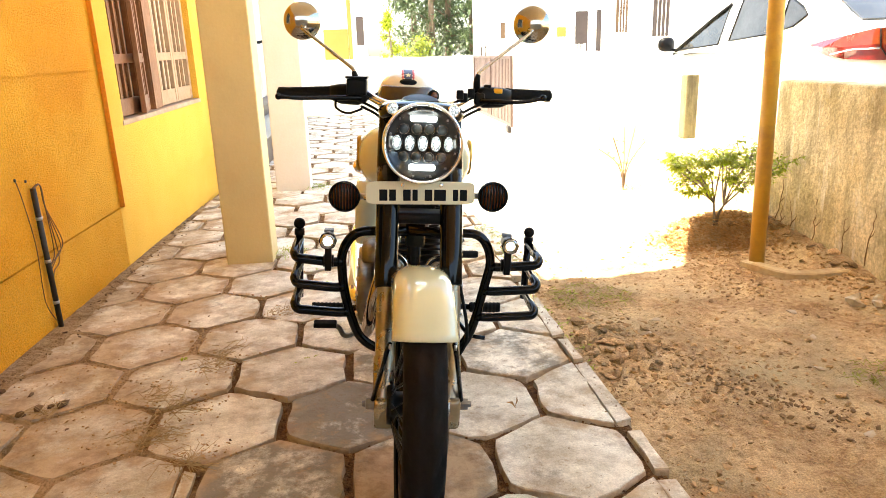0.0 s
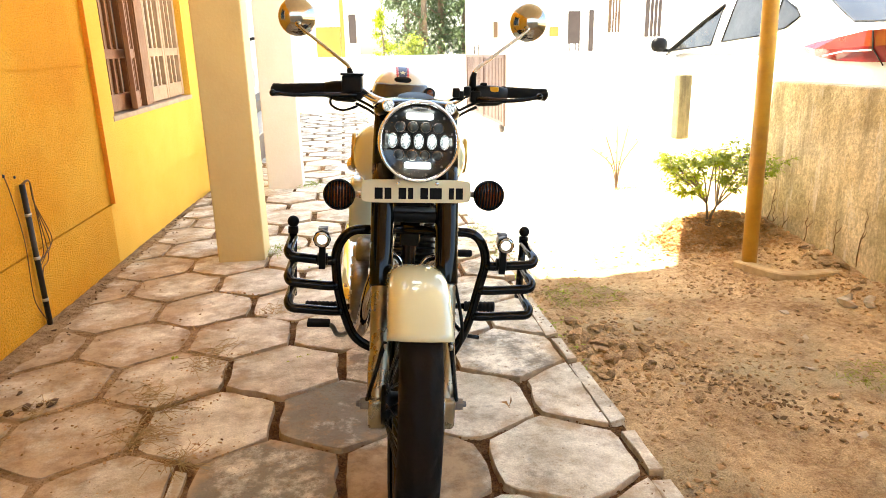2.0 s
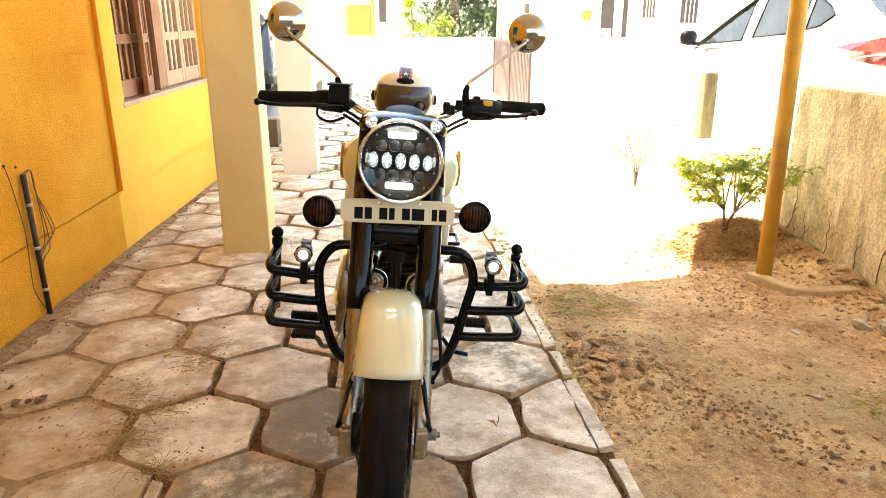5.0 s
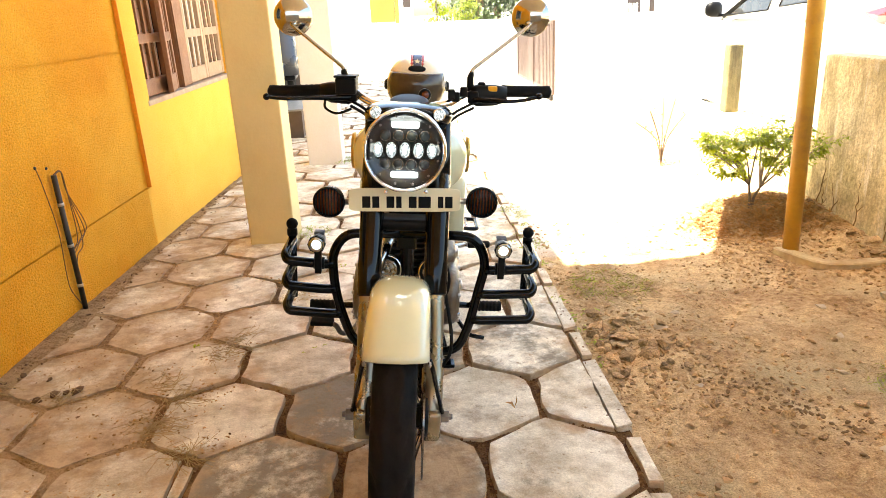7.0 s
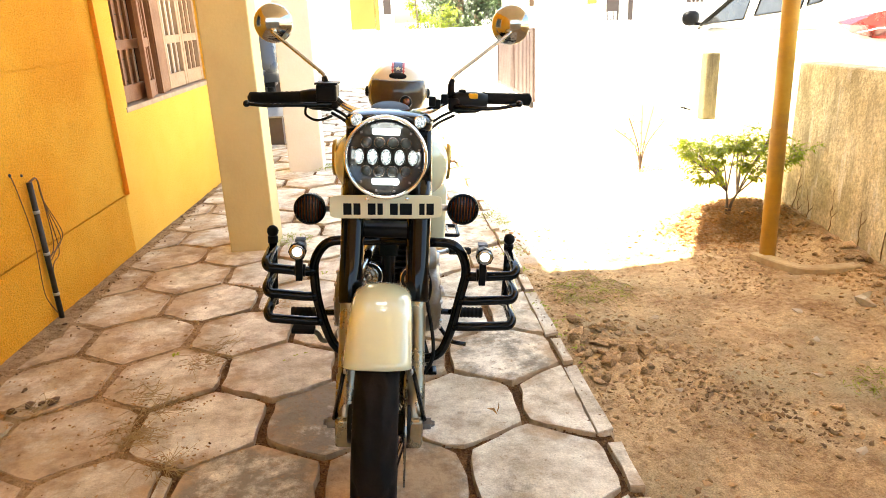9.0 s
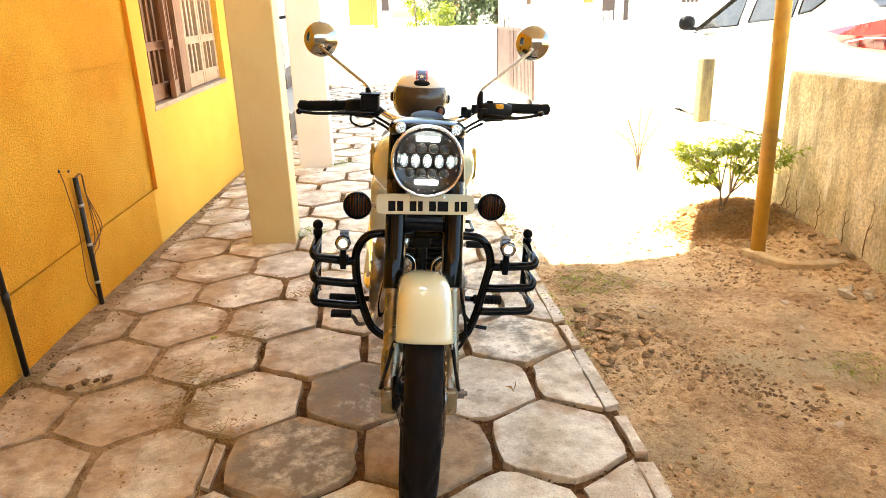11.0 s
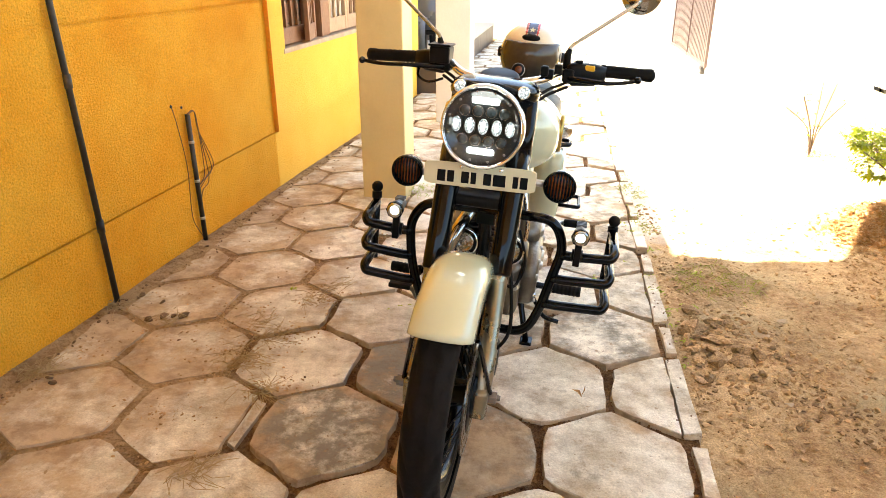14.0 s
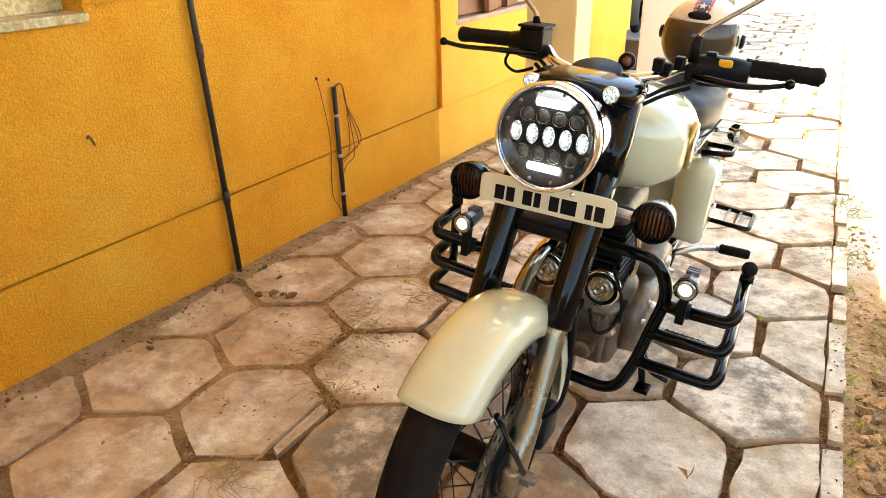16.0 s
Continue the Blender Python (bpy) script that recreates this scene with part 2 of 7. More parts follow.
streaks(M["conc"], (0.28, 0.215, 0.105), (0.80, 0.75, 0.60))
M["wood"] = mat("brown_window_wood", (0.30, 0.13, 0.055), (0.22, 0.09, 0.04), 0.5, scale=12, fine=80, bump=0.2)
M["woodlight"] = mat("worn_shutter_wood", (0.50, 0.33, 0.20), (0.40, 0.25, 0.14), 0.55, scale=12, fine=80, bump=0.2)
M["yellowpaint"] = mat("yellow_pole_paint", (0.62, 0.36, 0.05), (0.54, 0.29, 0.035), 0.45, scale=6, c3=(0.40, 0.22, 0.05), s3=7, amt3=0.1)
M["pipe"] = mat("black_pipe", (0.014, 0.010, 0.008), (0.026, 0.018, 0.013), 0.5, scale=20, c3=(0.07, 0.04, 0.022), s3=14, amt3=-0.3)
M["wire"] = mat("brown_wire", (0.16, 0.065, 0.02), rough=0.6)
M["granite"] = mat("grey_granite", (0.30, 0.29, 0.28), (0.22, 0.21, 0.20), 0.35, scale=30, fine=200)
M["riser"] = mat("brown_riser_tile", (0.10, 0.065, 0.045), (0.08, 0.05, 0.035), 0.5, scale=8)
M["slab"] = mat("ceiling_paint", (0.78, 0.70, 0.55), (0.72, 0.63, 0.48), 0.8, scale=2)
M["silldust"] = mat("dusty_pink_sill", (0.56, 0.42, 0.30), (0.42, 0.28, 0.18), 0.85, scale=9, fine=70, bump=0.2)
M["glass_dark"] = mat("window_glass", (0.03, 0.04, 0.05), rough=0.05, rvar=0.0)

# ---- mesh helpers ----


def obj(name, bm, material, parent=None, label="", smooth=False):
    me = bpy.data.meshes.new(name)
    bm.to_mesh(me)
    bm.free()
    me.materials.append(material)
    if smooth:
        me.shade_smooth()
    ob = new(name, me)
    if label:
        ob["label"] = label
    if parent:
        ob.parent = parent
    return ob


def part(name, bm, material, parent, label="", smooth=True, M4=None):
    if M4 is not None:
        bm.transform(M4)
    return obj(name, bm, material, parent, label, smooth)


def share(name, me, parent, m=None):
    ob = new(name, me)
    ob.parent = parent
    if m is not None:
        ob.matrix_basis = m
    return ob


def empty(name, m=None, **tags):
    e = new(name)
    e.empty_display_size = 0.1
    if m is not None:
        e.matrix_basis = m
    return tagged(e, **tags)


def box(x0, x1, y0, y1, z0, z1, bevel=0.0, segs=2, bm=None):
    own = bmesh.new()
    bmesh.ops.create_cube(own, size=1)
    bmesh.ops.transform(own, matrix=Matrix.LocRotScale(((x0 + x1) / 2, (y0 + y1) / 2, (z0 + z1) / 2), None, (x1 - x0, y1 - y0, z1 - z0)), verts=own.verts)
    if bevel:
        bmesh.ops.bevel(own, geom=own.edges[:], offset=bevel, segments=segs, affect="EDGES", profile=0.5)
    if bm is None:
        return own
    merge(bm, own)
    return bm


def merge(dst, src, m=None):
    if m is not None:
        src.transform(m)
    me = bpy.data.meshes.new("tmp")
    src.to_mesh(me)
    src.free()
    dst.from_mesh(me)
    bpy.data.meshes.remove(me)
    return dst


def smooth_path(pts, n=6):
    """Catmull-Rom through the points."""
    p = [Vector(q) for q in pts]
    if len(p) < 3:
        return p
    out = []
    for i in range(len(p) - 1):
        a, b, c, d = p[max(i - 1, 0)], p[i], p[i + 1], p[min(i + 2, len(p) - 1)]
        for k in range(n):
            t = k / n
            out.append(0.5 * ((2 * b) + (c - a) * t + (2 * a - 5 * b + 4 * c - d) * t * t + (3 * b - a - 3 * c + d) * t ** 3))
    return out + [p[-1]]


def rounded_path(pts, r=0.04, n=5):
    """A polyline whose corners are bends of about radius r, as in bent tube."""
    p = [Vector(q) for q in pts]
    out = [p[0]]
    for a, b, c in zip(p, p[1:], p[2:]):
        u, w = a - b, c - b
        k = min(r, u.length * 0.48, w.length * 0.48)
        s, e = b + u.normalized() * k, b + w.normalized() * k
        for i in range(n + 1):
            t = i / n
            out.append(s * (1 - t) ** 2 + b * 2 * t * (1 - t) + e * t * t)
    return out + [p[-1]]


def tube(path, rad, segs=10, caps=True, bm=None):
    """A tube along the path; rad is one radius or one per point."""
    bm = bm or bmesh.new()
    p = [Vector(q) for q in path]
    rad = [rad] * len(p) if isinstance(rad, (int, float)) else list(rad)
    up, rings = None, []
    for i, q in enumerate(p):
        d = (p[min(i + 1, len(p) - 1)] - p[max(i - 1, 0)]).normalized()
        if up is None:
            up = Vector((0, 0, 1)) if abs(d.z) < 0.9 else Vector((1, 0, 0))
        x = d.cross(up).normalized()
        up = x.cross(d).normalized()
        rings.append([bm.verts.new(q + (x * math.cos(a) + up * math.sin(a)) * rad[i]) for a in (2 * math.pi * k / segs for k in range(segs))])
    for a, b in zip(rings, rings[1:]):
        for k in range(segs):
            bm.faces.new((a[k], a[(k + 1) % segs], b[(k + 1) % segs], b[k]))
    if caps:
        bm.faces.new(rings[0][::-1])
        bm.faces.new(rings[-1])
    return bm


def revolve(profile, segs=32, m=None, bm=None, arc=None):
    """Revolve (radius, height) pairs about local z; m places it. arc: (start, end) in degrees."""
    own = bmesh.new()
    n = segs if arc is None else segs + 1
    a0, a1 = (0, 360) if arc is None else arc
    cols = []
    for k in range(n):
        a = radians(a0 + (a1 - a0) * k / segs)
        cols.append([own.verts.new((r * math.cos(a), r * math.sin(a), h)) for r, h in profile])
    for k in range(segs):
        a, b = cols[k], cols[(k + 1) % n]
        for i in range(len(profile) - 1):
            own.faces.new((a[i], b[i], b[i + 1], a[i + 1]))
    bmesh.ops.remove_doubles(own, verts=own.verts, dist=1e-5)
    bmesh.ops.recalc_face_normals(own, faces=own.faces)
    if m is not None:
        own.transform(m)
    if bm is None:
        return own
    return merge(bm, own)


def loft(rings, caps=True, closed=True, bm=None):
    """Skin between rings of points, all of one length."""
    bm = bm or bmesh.new()
    vs = [[bm.verts.new(p) for p in r] for r in rings]
    n = len(vs[0])
    for a, b in zip(vs, vs[1:]):
        for k in range(n if closed else n - 1):
            bm.faces.new((a[k], a[(k + 1) % n], b[(k + 1) % n], b[k]))
    if caps and closed:
        bm.faces.new(vs[0][::-1])
        bm.faces.new(vs[-1])
    bmesh.ops.recalc_face_normals(bm, faces=bm.faces)
    return bm


def oval(c, rx, rz, n=24, e=2.0, axis="y"):
    """A superellipse ring round c, across the given axis."""
    out = []
    for k in range(n):
        a = 2 * math.pi * k / n
        u = math.copysign(abs(math.cos(a)) ** (2 / e), math.cos(a)) * rx
        w = math.copysign(abs(math.sin(a)) ** (2 / e), math.sin(a)) * rz
        out.append(Vector(c) + (Vector((u, 0, w)) if axis == "y" else Vector((0, u, w)) if axis == "x" else Vector((u, w, 0))))
    return out


def along(a, b):
    """A pose at a whose z looks towards b."""
    d = Vector(b) - Vector(a)
    return Matrix.Translation(a) @ d.to_track_quat("Z", "Y").to_matrix().to_4x4()


M["curtain"] = mat("pale_curtain", (0.80, 0.77, 0.70), (0.72, 0.68, 0.60), 0.9, scale=12)

# ---- setting ----
WALL_X, BAY_X, BAY_Y = -1.60, -1.576, 2.905
EDGE_X = 0.585
WALL_TURN = Matrix.Translation((WALL_X, 1.97, 0)) @ pose(0, 0, 0, 0.7, 0, -2.3) @ Matrix.Translation((-WALL_X, -1.97, 0))


def wall_at(y):
    """Where the house wall meets the paving."""
    return WALL_X + 0.0402 * (y - 1.97)



def dirt_height(x, y):
    """Relief of the bare soil: rises into a mound round the shrub and pole."""
    near = math.exp(-((x - 0.78) / 0.2) ** 2) * math.exp(-((y - 1.05) / 0.75) ** 2)
    h = -0.035 + near * (0.012 + 0.014 * noise.noise((x * 21, y * 21, 6.0)) + 0.012 * noise.noise((x * 43, y * 43, 6.0))) + 0.018 * noise.noise((x * 1.7, y * 1.7, 0.0)) + 0.016 * noise.noise((x * 6, y * 6, 3.0)) + 0.014 * noise.noise((x * 15, y * 15, 5.0)) * noise.noise((x * 3, y * 3, 2.0)) * 2 + 0.007 * noise.noise((x * 24, y * 24, 9.0))
    d2 = ((x - 1.98) / 0.34) ** 2 + ((y - 2.76) / 0.38) ** 2
    h += 0.14 * math.exp(-d2)
    h += 0.09 * math.exp(-((x - 2.28) / 0.22) ** 2) * (1 if y < 3.2 else math.exp(-((y - 3.2) / 0.4) ** 2)) * (0.6 + 0.6 * noise.noise((0, y * 3, 8)))
    k = min(1.0, max(0.0, (x - EDGE_X) / 0.12))
    return h * k - 0.03 * (1 - k)


def ground_sheet():
    """One sheet to the horizon: fine over the bare soil, coarse beyond."""
    bm = bmesh.new()
    xs = [-400, -60, -12, -4, -1.72] + [-1.5 + 0.4 * i for i in range(6)] + [EDGE_X - 0.03] + [EDGE_X + 0.016 * i for i in range(1, 116)] + [2.6, 3.2, 5, 12, 60, 400]
    ys = [-400, -60, -14, -6, -3] + [-1.6 + 0.1 * i for i in range(12)] + [-0.4 + 0.017 * i for i in range(240)] + [4, 5, 7, 9, 12, 15, 20, 60, 400]
    g = []
    for y in ys:
        row = []
        for x in xs:
            inside = EDGE_X < x < 2.45 and -1.7 < y < 3.8
            row.append(bm.verts.new((x, y, dirt_height(x, y) if inside else -0.045 if x < EDGE_X else -0.035)))
        g.append(row)
    for a, b in zip(g, g[1:]):
        for i in range(len(xs) - 1):
            bm.faces.new((a[i], a[i + 1], b[i + 1], b[i]))
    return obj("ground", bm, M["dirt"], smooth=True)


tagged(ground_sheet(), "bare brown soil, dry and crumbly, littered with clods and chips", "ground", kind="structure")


def joint_bed():
    """Soil in the joints of the paving, washed up over the slabs along the house wall."""
    bm = bmesh.new()
    nx, ny = 110, 260
    g = []
    for j in range(ny + 1):
        y = -1.6 + 6.4 * j / ny
        row = []
        for i in range(nx + 1):
            x = -1.76 + (EDGE_X - 0.01 + 1.76) * i / nx
            w = math.exp(-((x - wall_at(y)) / 0.07) ** 2)
            drift = max(0.0, min(1.0, (-0.62 - x) / 0.32)) * max(0.0, min(1.0, (4.7 - y) / 1.2)) * (0.7 + 0.6 * noise.noise((x * 2.1 + 4, y * 1.7, 0.4)))
            fine = noise.noise((x * 14, y * 14, 1.0)) + 0.8 * noise.noise((x * 33, y * 33, 2.0))
            z = -0.019 + (0.0065 - 0.0045 * min(1.0, drift)) * fine + 0.0178 * drift
            row.append(bm.verts.new((x, y, min(z, -0.002) + 0.014 * w)))
        g.append(row)
    for a, b in zip(g, g[1:]):
        for i in range(nx):
            bm.faces.new((a[i], a[i + 1], b[i + 1], b[i]))
    ob = obj("joint_soil", bm, M["joint"], smooth=True)
    far = box(WALL_X + 0.002, EDGE_X - 0.01, 4.8, 13.4, -0.06, -0.017)
    me = ob.data
    b2 = bmesh.new()
    b2.from_mesh(me)
    merge(b2, far)
    b2.to_mesh(me)
    b2.free()
    return ob


tagged(joint_bed(), "reddish soil between and over the paving slabs", "soil", kind="structure")


def house():
    """The yellow house: wall with grooves, the proud window bay over a plain dado, window openings."""
    h = 2.95

    def slab(y0, y1, z0, z1, x0, x1):
        return box(x0, x1, y0, y1, z0, z1)

    w = bmesh.new()
    back = WALL_X - 0.22
    # dado and groove run on below the bay; a second window opening ends at y = 0.86
    merge(w, slab(-4.0, BAY_Y, -0.12, 0.332, back, WALL_X))
    merge(w, slab(-4.0, BAY_Y, 0.332, 0.340, back, WALL_X - 0.022))
    for z0, z1, d in [(0.340, 1.066, 0.0), (1.066, 1.082, 0.0), (1.082, 1.092, -0.009), (1.092, h, 0.0)]:
        if z1 < 1.07:
            merge(w, slab(-4.0, BAY_Y, z0, z1, back, WALL_X + d))
        else:
            merge(w, slab(0.86, BAY_Y, z0, z1, back, WALL_X + d))
            merge(w, slab(-4.0, -0.45, z0, z1, back, WALL_X + d))
    merge(w, slab(-0.45, 0.86, 2.2, h, back, WALL_X))
    ww = tagged(obj("wall_west", w, M["wall"]), "rough yellow-orange plastered house wall with grooves", "wall", kind="structure")
    b = empty("wall_bay", kind="structure", label="yellow plastered wall standing proud round the window, paler tone for stronger light", category="wall")
    wy0, wy1, wz0, wz1 = 3.10, 4.81, 0.80, 2.1
    y1 = 6.5
    for y0, yy, z0, z1 in [(BAY_Y, y1, 0.342, wz0), (BAY_Y, wy0, wz0, wz1), (wy1, y1, wz0, wz1), (BAY_Y, y1, wz1, h)]:
        part("plaster_panel", slab(y0, yy, z0, z1, BAY_X - 0.28, BAY_X), M["bay"], b, smooth=False)
    # dado takes the brighter-lit tone from the bay onwards
    part("dado_panel", slab(BAY_Y, y1, -0.12, 0.330, back, WALL_X), M["bay"], b, smooth=False)
    part("dado_groove", slab(BAY_Y, y1, 0.330, 0.342, back, WALL_X - 0.035), M["bay"], b, smooth=False)
    o = box(WALL_X + 0.001, BAY_X + 0.003, BAY_Y - 0.005, BAY_Y - 0.0005, 0.341, h, 0.001)
    tr = tagged(obj("trim", o, M["orange"]), "orange painted vertical band on the wall corner", "trim", kind="structure")
    # second window's sill and frame
    si = box(WALL_X - 0.2, WALL_X + 0.02, -0.45, 0.86, 1.042, 1.070, 0.004)
    si = tagged(obj("window_sill", si, M["conc"]), "grey cement window sill", "window sill", kind="structure")
    f = box(WALL_X - 0.17, WALL_X - 0.10, -0.45, 0.86, 1.070, 1.14, 0.006)
    box(WALL_X - 0.17, WALL_X - 0.10, 0.79, 0.86, 1.14, 2.2, 0.006, bm=f)
    win2 = tagged(obj("window_2", f, M["conc"]), "grey-brown window frame deep in the yellow wall", "window", kind="structure")
    part("pane", box(WALL_X - 0.145, WALL_X - 0.139, -0.45, 0.79, 1.14, 2.2), M["glass_dark"], win2, smooth=False)
    for ob in (ww, b, tr, si, win2) + window(wy0, wy1, wz0, wz1):
        ob.matrix_basis = WALL_TURN


def window(y0, y1, z0, z1):
    """Wooden casement window: posts and rails, iron grille, slatted shutter leaves, two of them swung out."""
    x = BAY_X
    sill = tagged(obj("window_sill", box(x - 0.26, x + 0.005, y0 - 0.02, y1 + 0.02, z0 - 0.026, z0 + 0.004, 0.004), M["silldust"]), "dusty pinkish window sill", "window sill", kind="structure")
    win = empty("window_1", kind="structure", label="brown wooden casement window with open shutter leaves", category="window")
    xf = x - 0.10
    mid = y0 + 0.72
    for y, wd in ((y0, 0.06), (mid - 0.05, 0.10), (y1 - 0.05, 0.05)):
        part("post", box(xf - 0.06, xf + 0.03, y, y + wd, z0 + 0.004, z1, 0.006), M["wood"], win, smooth=False)
    for z in (z0 + 0.004, z1 - 0.07):
        part("rail", box(xf - 0.055, xf + 0.025, y0 + 0.06, y1 - 0.05, z, z + 0.055, 0.006), M["wood"], win, smooth=False)
    part("backing", box(xf - 0.12, xf - 0.10, y0, mid, z0, z1), M["wood"], win, smooth=False)
    part("curtain", box(xf - 0.090, xf - 0.075, mid + 0.01, y1, z0, z1), M["curtain"], win, "pale curtain behind the leaves", smooth=False)
    # iron grille in the opened half
    for k in range(5):
        yy = y0 + 0.12 + 0.15 * k
        part("grille_bar", tube([(xf - 0.02, yy, z0 + 0.05), (xf - 0.02, yy, z1 - 0.06)], 0.006, 8), M["pipe"], win)
    for k in range(9):
        zz = z0 + 0.12 + 0.13 * k
        part("grille_rung", tube([(xf - 0.02, y0 + 0.05, zz), (xf - 0.02, mid - 0.04, zz)], 0.004, 6), M["pipe"], win)

    def leaf(hinge, ang, wd, material, slats):
        """A shutter leaf with stiles, rails and upright slats, turned on its hinge."""
        zb, zt = z0 + 0.012, z1 - 0.04
        e = empty("shutter")
        e.parent = win
        e.matrix_basis = pose(xf + 0.045, hinge, 0, 0, 0, ang)
        for u in (0, wd - 0.045):
            part("stile", box(-0.016, 0.016, u, u + 0.045, zb, zt, 0.004), material, e, smooth=False)
        for z, hh in ((zb, 0.10), (zb + 0.30, 0.055), (zt - 0.07, 0.07)):
            part("rail", box(-0.014, 0.014, 0.045, wd - 0.045, z, z + hh, 0.004), material, e, smooth=False)
        for i in range(1, slats + 1):
            yy = 0.045 + (wd - 0.09) * i / (slats + 1)
            part("bar", box(-0.009, 0.009, yy - 0.013, yy + 0.013, zb + 0.10, zt - 0.07), material, e, smooth=False)

    leaf(y0 + 0.02, 0, 0.46, M["wood"], 3)
    leaf(y0 + 0.62, 193, 0.30, M["wood"], 2)
    part("jamb", box(xf - 0.06, xf + 0.062, y0 + 0.70, y0 + 0.88, z0 + 0.004, z1 - 0.04, 0.006), M["wood"], win, smooth=False)
    part("jamb_bead", box(xf + 0.062, xf + 0.072, y0 + 0.70, y0 + 0.74, z0 + 0.004, z1 - 0.04, 0.003), M["wood"], win, smooth=False)
    leaf(y0 + 0.885, 0, 0.39, M["woodlight"], 2)
    leaf(y0 + 1.28, 0, 0.40, M["woodlight"], 2)
    return sill, win


house()


def pillar(name, x0, x1, y0, y1, material, label):
    bm = box(x0, x1, y0, y1, -0.04, 2.95, 0.008)
    return tagged(obj(name, bm, material), label, "pillar", kind="structure")


pillar("pillar_1", -1.0, -0.74, 2.80, 3.05, M["cream"], "square cream-painted porch pillar on the paving")
pillar("pillar_2", -0.95, -0.65, 5.03, 5.30, M["pinkwhite"], "square whitish porch pillar beside the paving")

# porch roof slab over the near paving, and the eave along the house, both unseen
def prism(poly, z0, z1):
    bm = bmesh.new()
    f = bm.faces.new([bm.verts.new((x, y, z0)) for x, y in poly])
    ext = bmesh.ops.extrude_face_region(bm, geom=[f])
    bmesh.ops.translate(bm, verts=[v for v in ext["geom"] if isinstance(v, bmesh.types.BMVert)], vec=(0, 0, z1 - z0))
    bmesh.ops.recalc_face_normals(bm, faces=bm.faces)
    return bm


# stepped outline is chosen so that the roof's shadow ends where wanted
tagged(obj("ceiling", prism([(-2.2, -4.2), (2.75, -4.2), (2.75, 2.97), (1.05, 2.94), (0.46, 2.74), (0.29, 2.50), (0.17, 2.285), (-0.26, 2.235), (-0.67, 2.25), (-0.67, 3.52), (-0.76, 3.70), (-0.95, 3.98), (-1.12, 4.27), (-1.30, 4.42), (-1.42, 4.6), (-1.42, 8.4), (-1.25, 8.6), (-1.25, 13.0), (-2.2, 13.0)], 2.95, 3.07), M["slab"]), "unseen cream porch ceiling slab, edge cut to shape its shade", "ceiling", kind="structure")
# unseen wall added behind the camera; its height sets how much sky enters
M["greywall"] = mat("grey_cement_plaster", (0.42, 0.40, 0.34), (0.33, 0.31, 0.26), 0.85, scale=2, bump=0.2)
tagged(obj("wall_back", box(-2.0, 2.45, -4.4, -4.2, -0.05, 1.9), M["greywall"]), "plain grey wall added unseen behind the camera to cut sky light", "wall", kind="structure")
tagged(obj("house_rear", box(-7.0, -1.83, -4.0, 13.0, -0.05, 3.07), M["white"]), "plain body of the house", "house", kind="structure")

# boundary wall
# dark olive cement carries the shade of a strip above the low wall
M["postshade"] = mat("shaded_old_cement", (0.20, 0.17, 0.08), (0.13, 0.105, 0.05), 0.9, scale=9, bump=0.6, c3=(0.20, 0.17, 0.09), s3=5)
streaks(M["postshade"], (0.05, 0.04, 0.02), (0.20, 0.17, 0.09))
rw = box(2.30, 2.45, -4.2, 2.83, -0.08, 0.91, 0.012)
tagged(obj("wall_east", rw, M["conc"]), "stained weathered cement boundary wall", "wall", kind="structure")
tagged(obj("wall_low", box(2.34, 2.49, 2.834, 8.6, -0.06, 0.412, 0.012), M["conc"]), "low cement boundary wall in the sun", "wall", kind="structure")
# added as a post where a shaded strip stands; its darkness is that shade
tagged(obj("boundary_post", box(2.345, 2.45, 4.10, 4.20, 0.412, 0.905, 0.01), M["postshade"]), "short cement post for a shaded strip on the low wall, shade in its tone", "post")
tagged(obj("gate_post", box(2.02, 2.30, 8.62, 8.9, -0.05, 1.15, 0.012), M["white"]), "white square gate post by the drive", "gate post")
tagged(obj("wall_far", box(-9, 12, 13.5, 13.7, -0.05, 1.05, 0.01), M["white"]), "white compound wall across the end of the drive", "wall", kind="structure")

# yellow pole
pole = tagged(obj("porch_pole", tube([(1.845, 2.165, -0.03), (1.786, 2.165, 2.95)], 0.0385, 24), M["yellowpaint"], smooth=True), "yellow painted steel pole carrying the porch roof", "pole")

# conduits on the wall
conduit = empty("conduit", label="short black conduit pipe with bare brown wires on the yellow wall", category="pipe")
part("pipe", tube([(WALL_X + 0.020, 1.965, -0.01), (WALL_X + 0.020, 1.962, 0.637)], 0.0115, 12), M["pipe"], conduit)
conduit_long = empty("conduit", label="long black conduit pipe clipped up the yellow wall", category="pipe")
part("pipe", tube([(WALL_X + 0.020, 1.268, -0.02), (WALL_X + 0.020, 1.242, 1.05), (WALL_X + 0.020, 1.205, 2.94)], 0.0115, 12), M["pipe"], conduit_long)

# ---- motorcycle ----
M["enamel"] = mat("cream_enamel", (0.60, 0.615, 0.43), (0.575, 0.585, 0.40), 0.15, scale=2.0, rvar=0.04, coat=0.9)
M["black"] = mat("black_gloss_enamel", (0.0022, 0.002, 0.002), (0.0032, 0.003, 0.003), 0.10, scale=6, rvar=0.04, spec=0.24)
M["blackmatt"] = mat("black_plastic", (0.0035, 0.0033, 0.0032), (0.0055, 0.005, 0.005), 0.42, scale=18, rvar=0.1, spec=0.14)
M["rubber"] = mat("black_rubber", (0.0065, 0.006, 0.0055), (0.011, 0.0095, 0.008), 0.7, scale=12, bump=0.2, c3=(0.014, 0.010, 0.007), s3=9, amt3=0.0, spec=0.1)
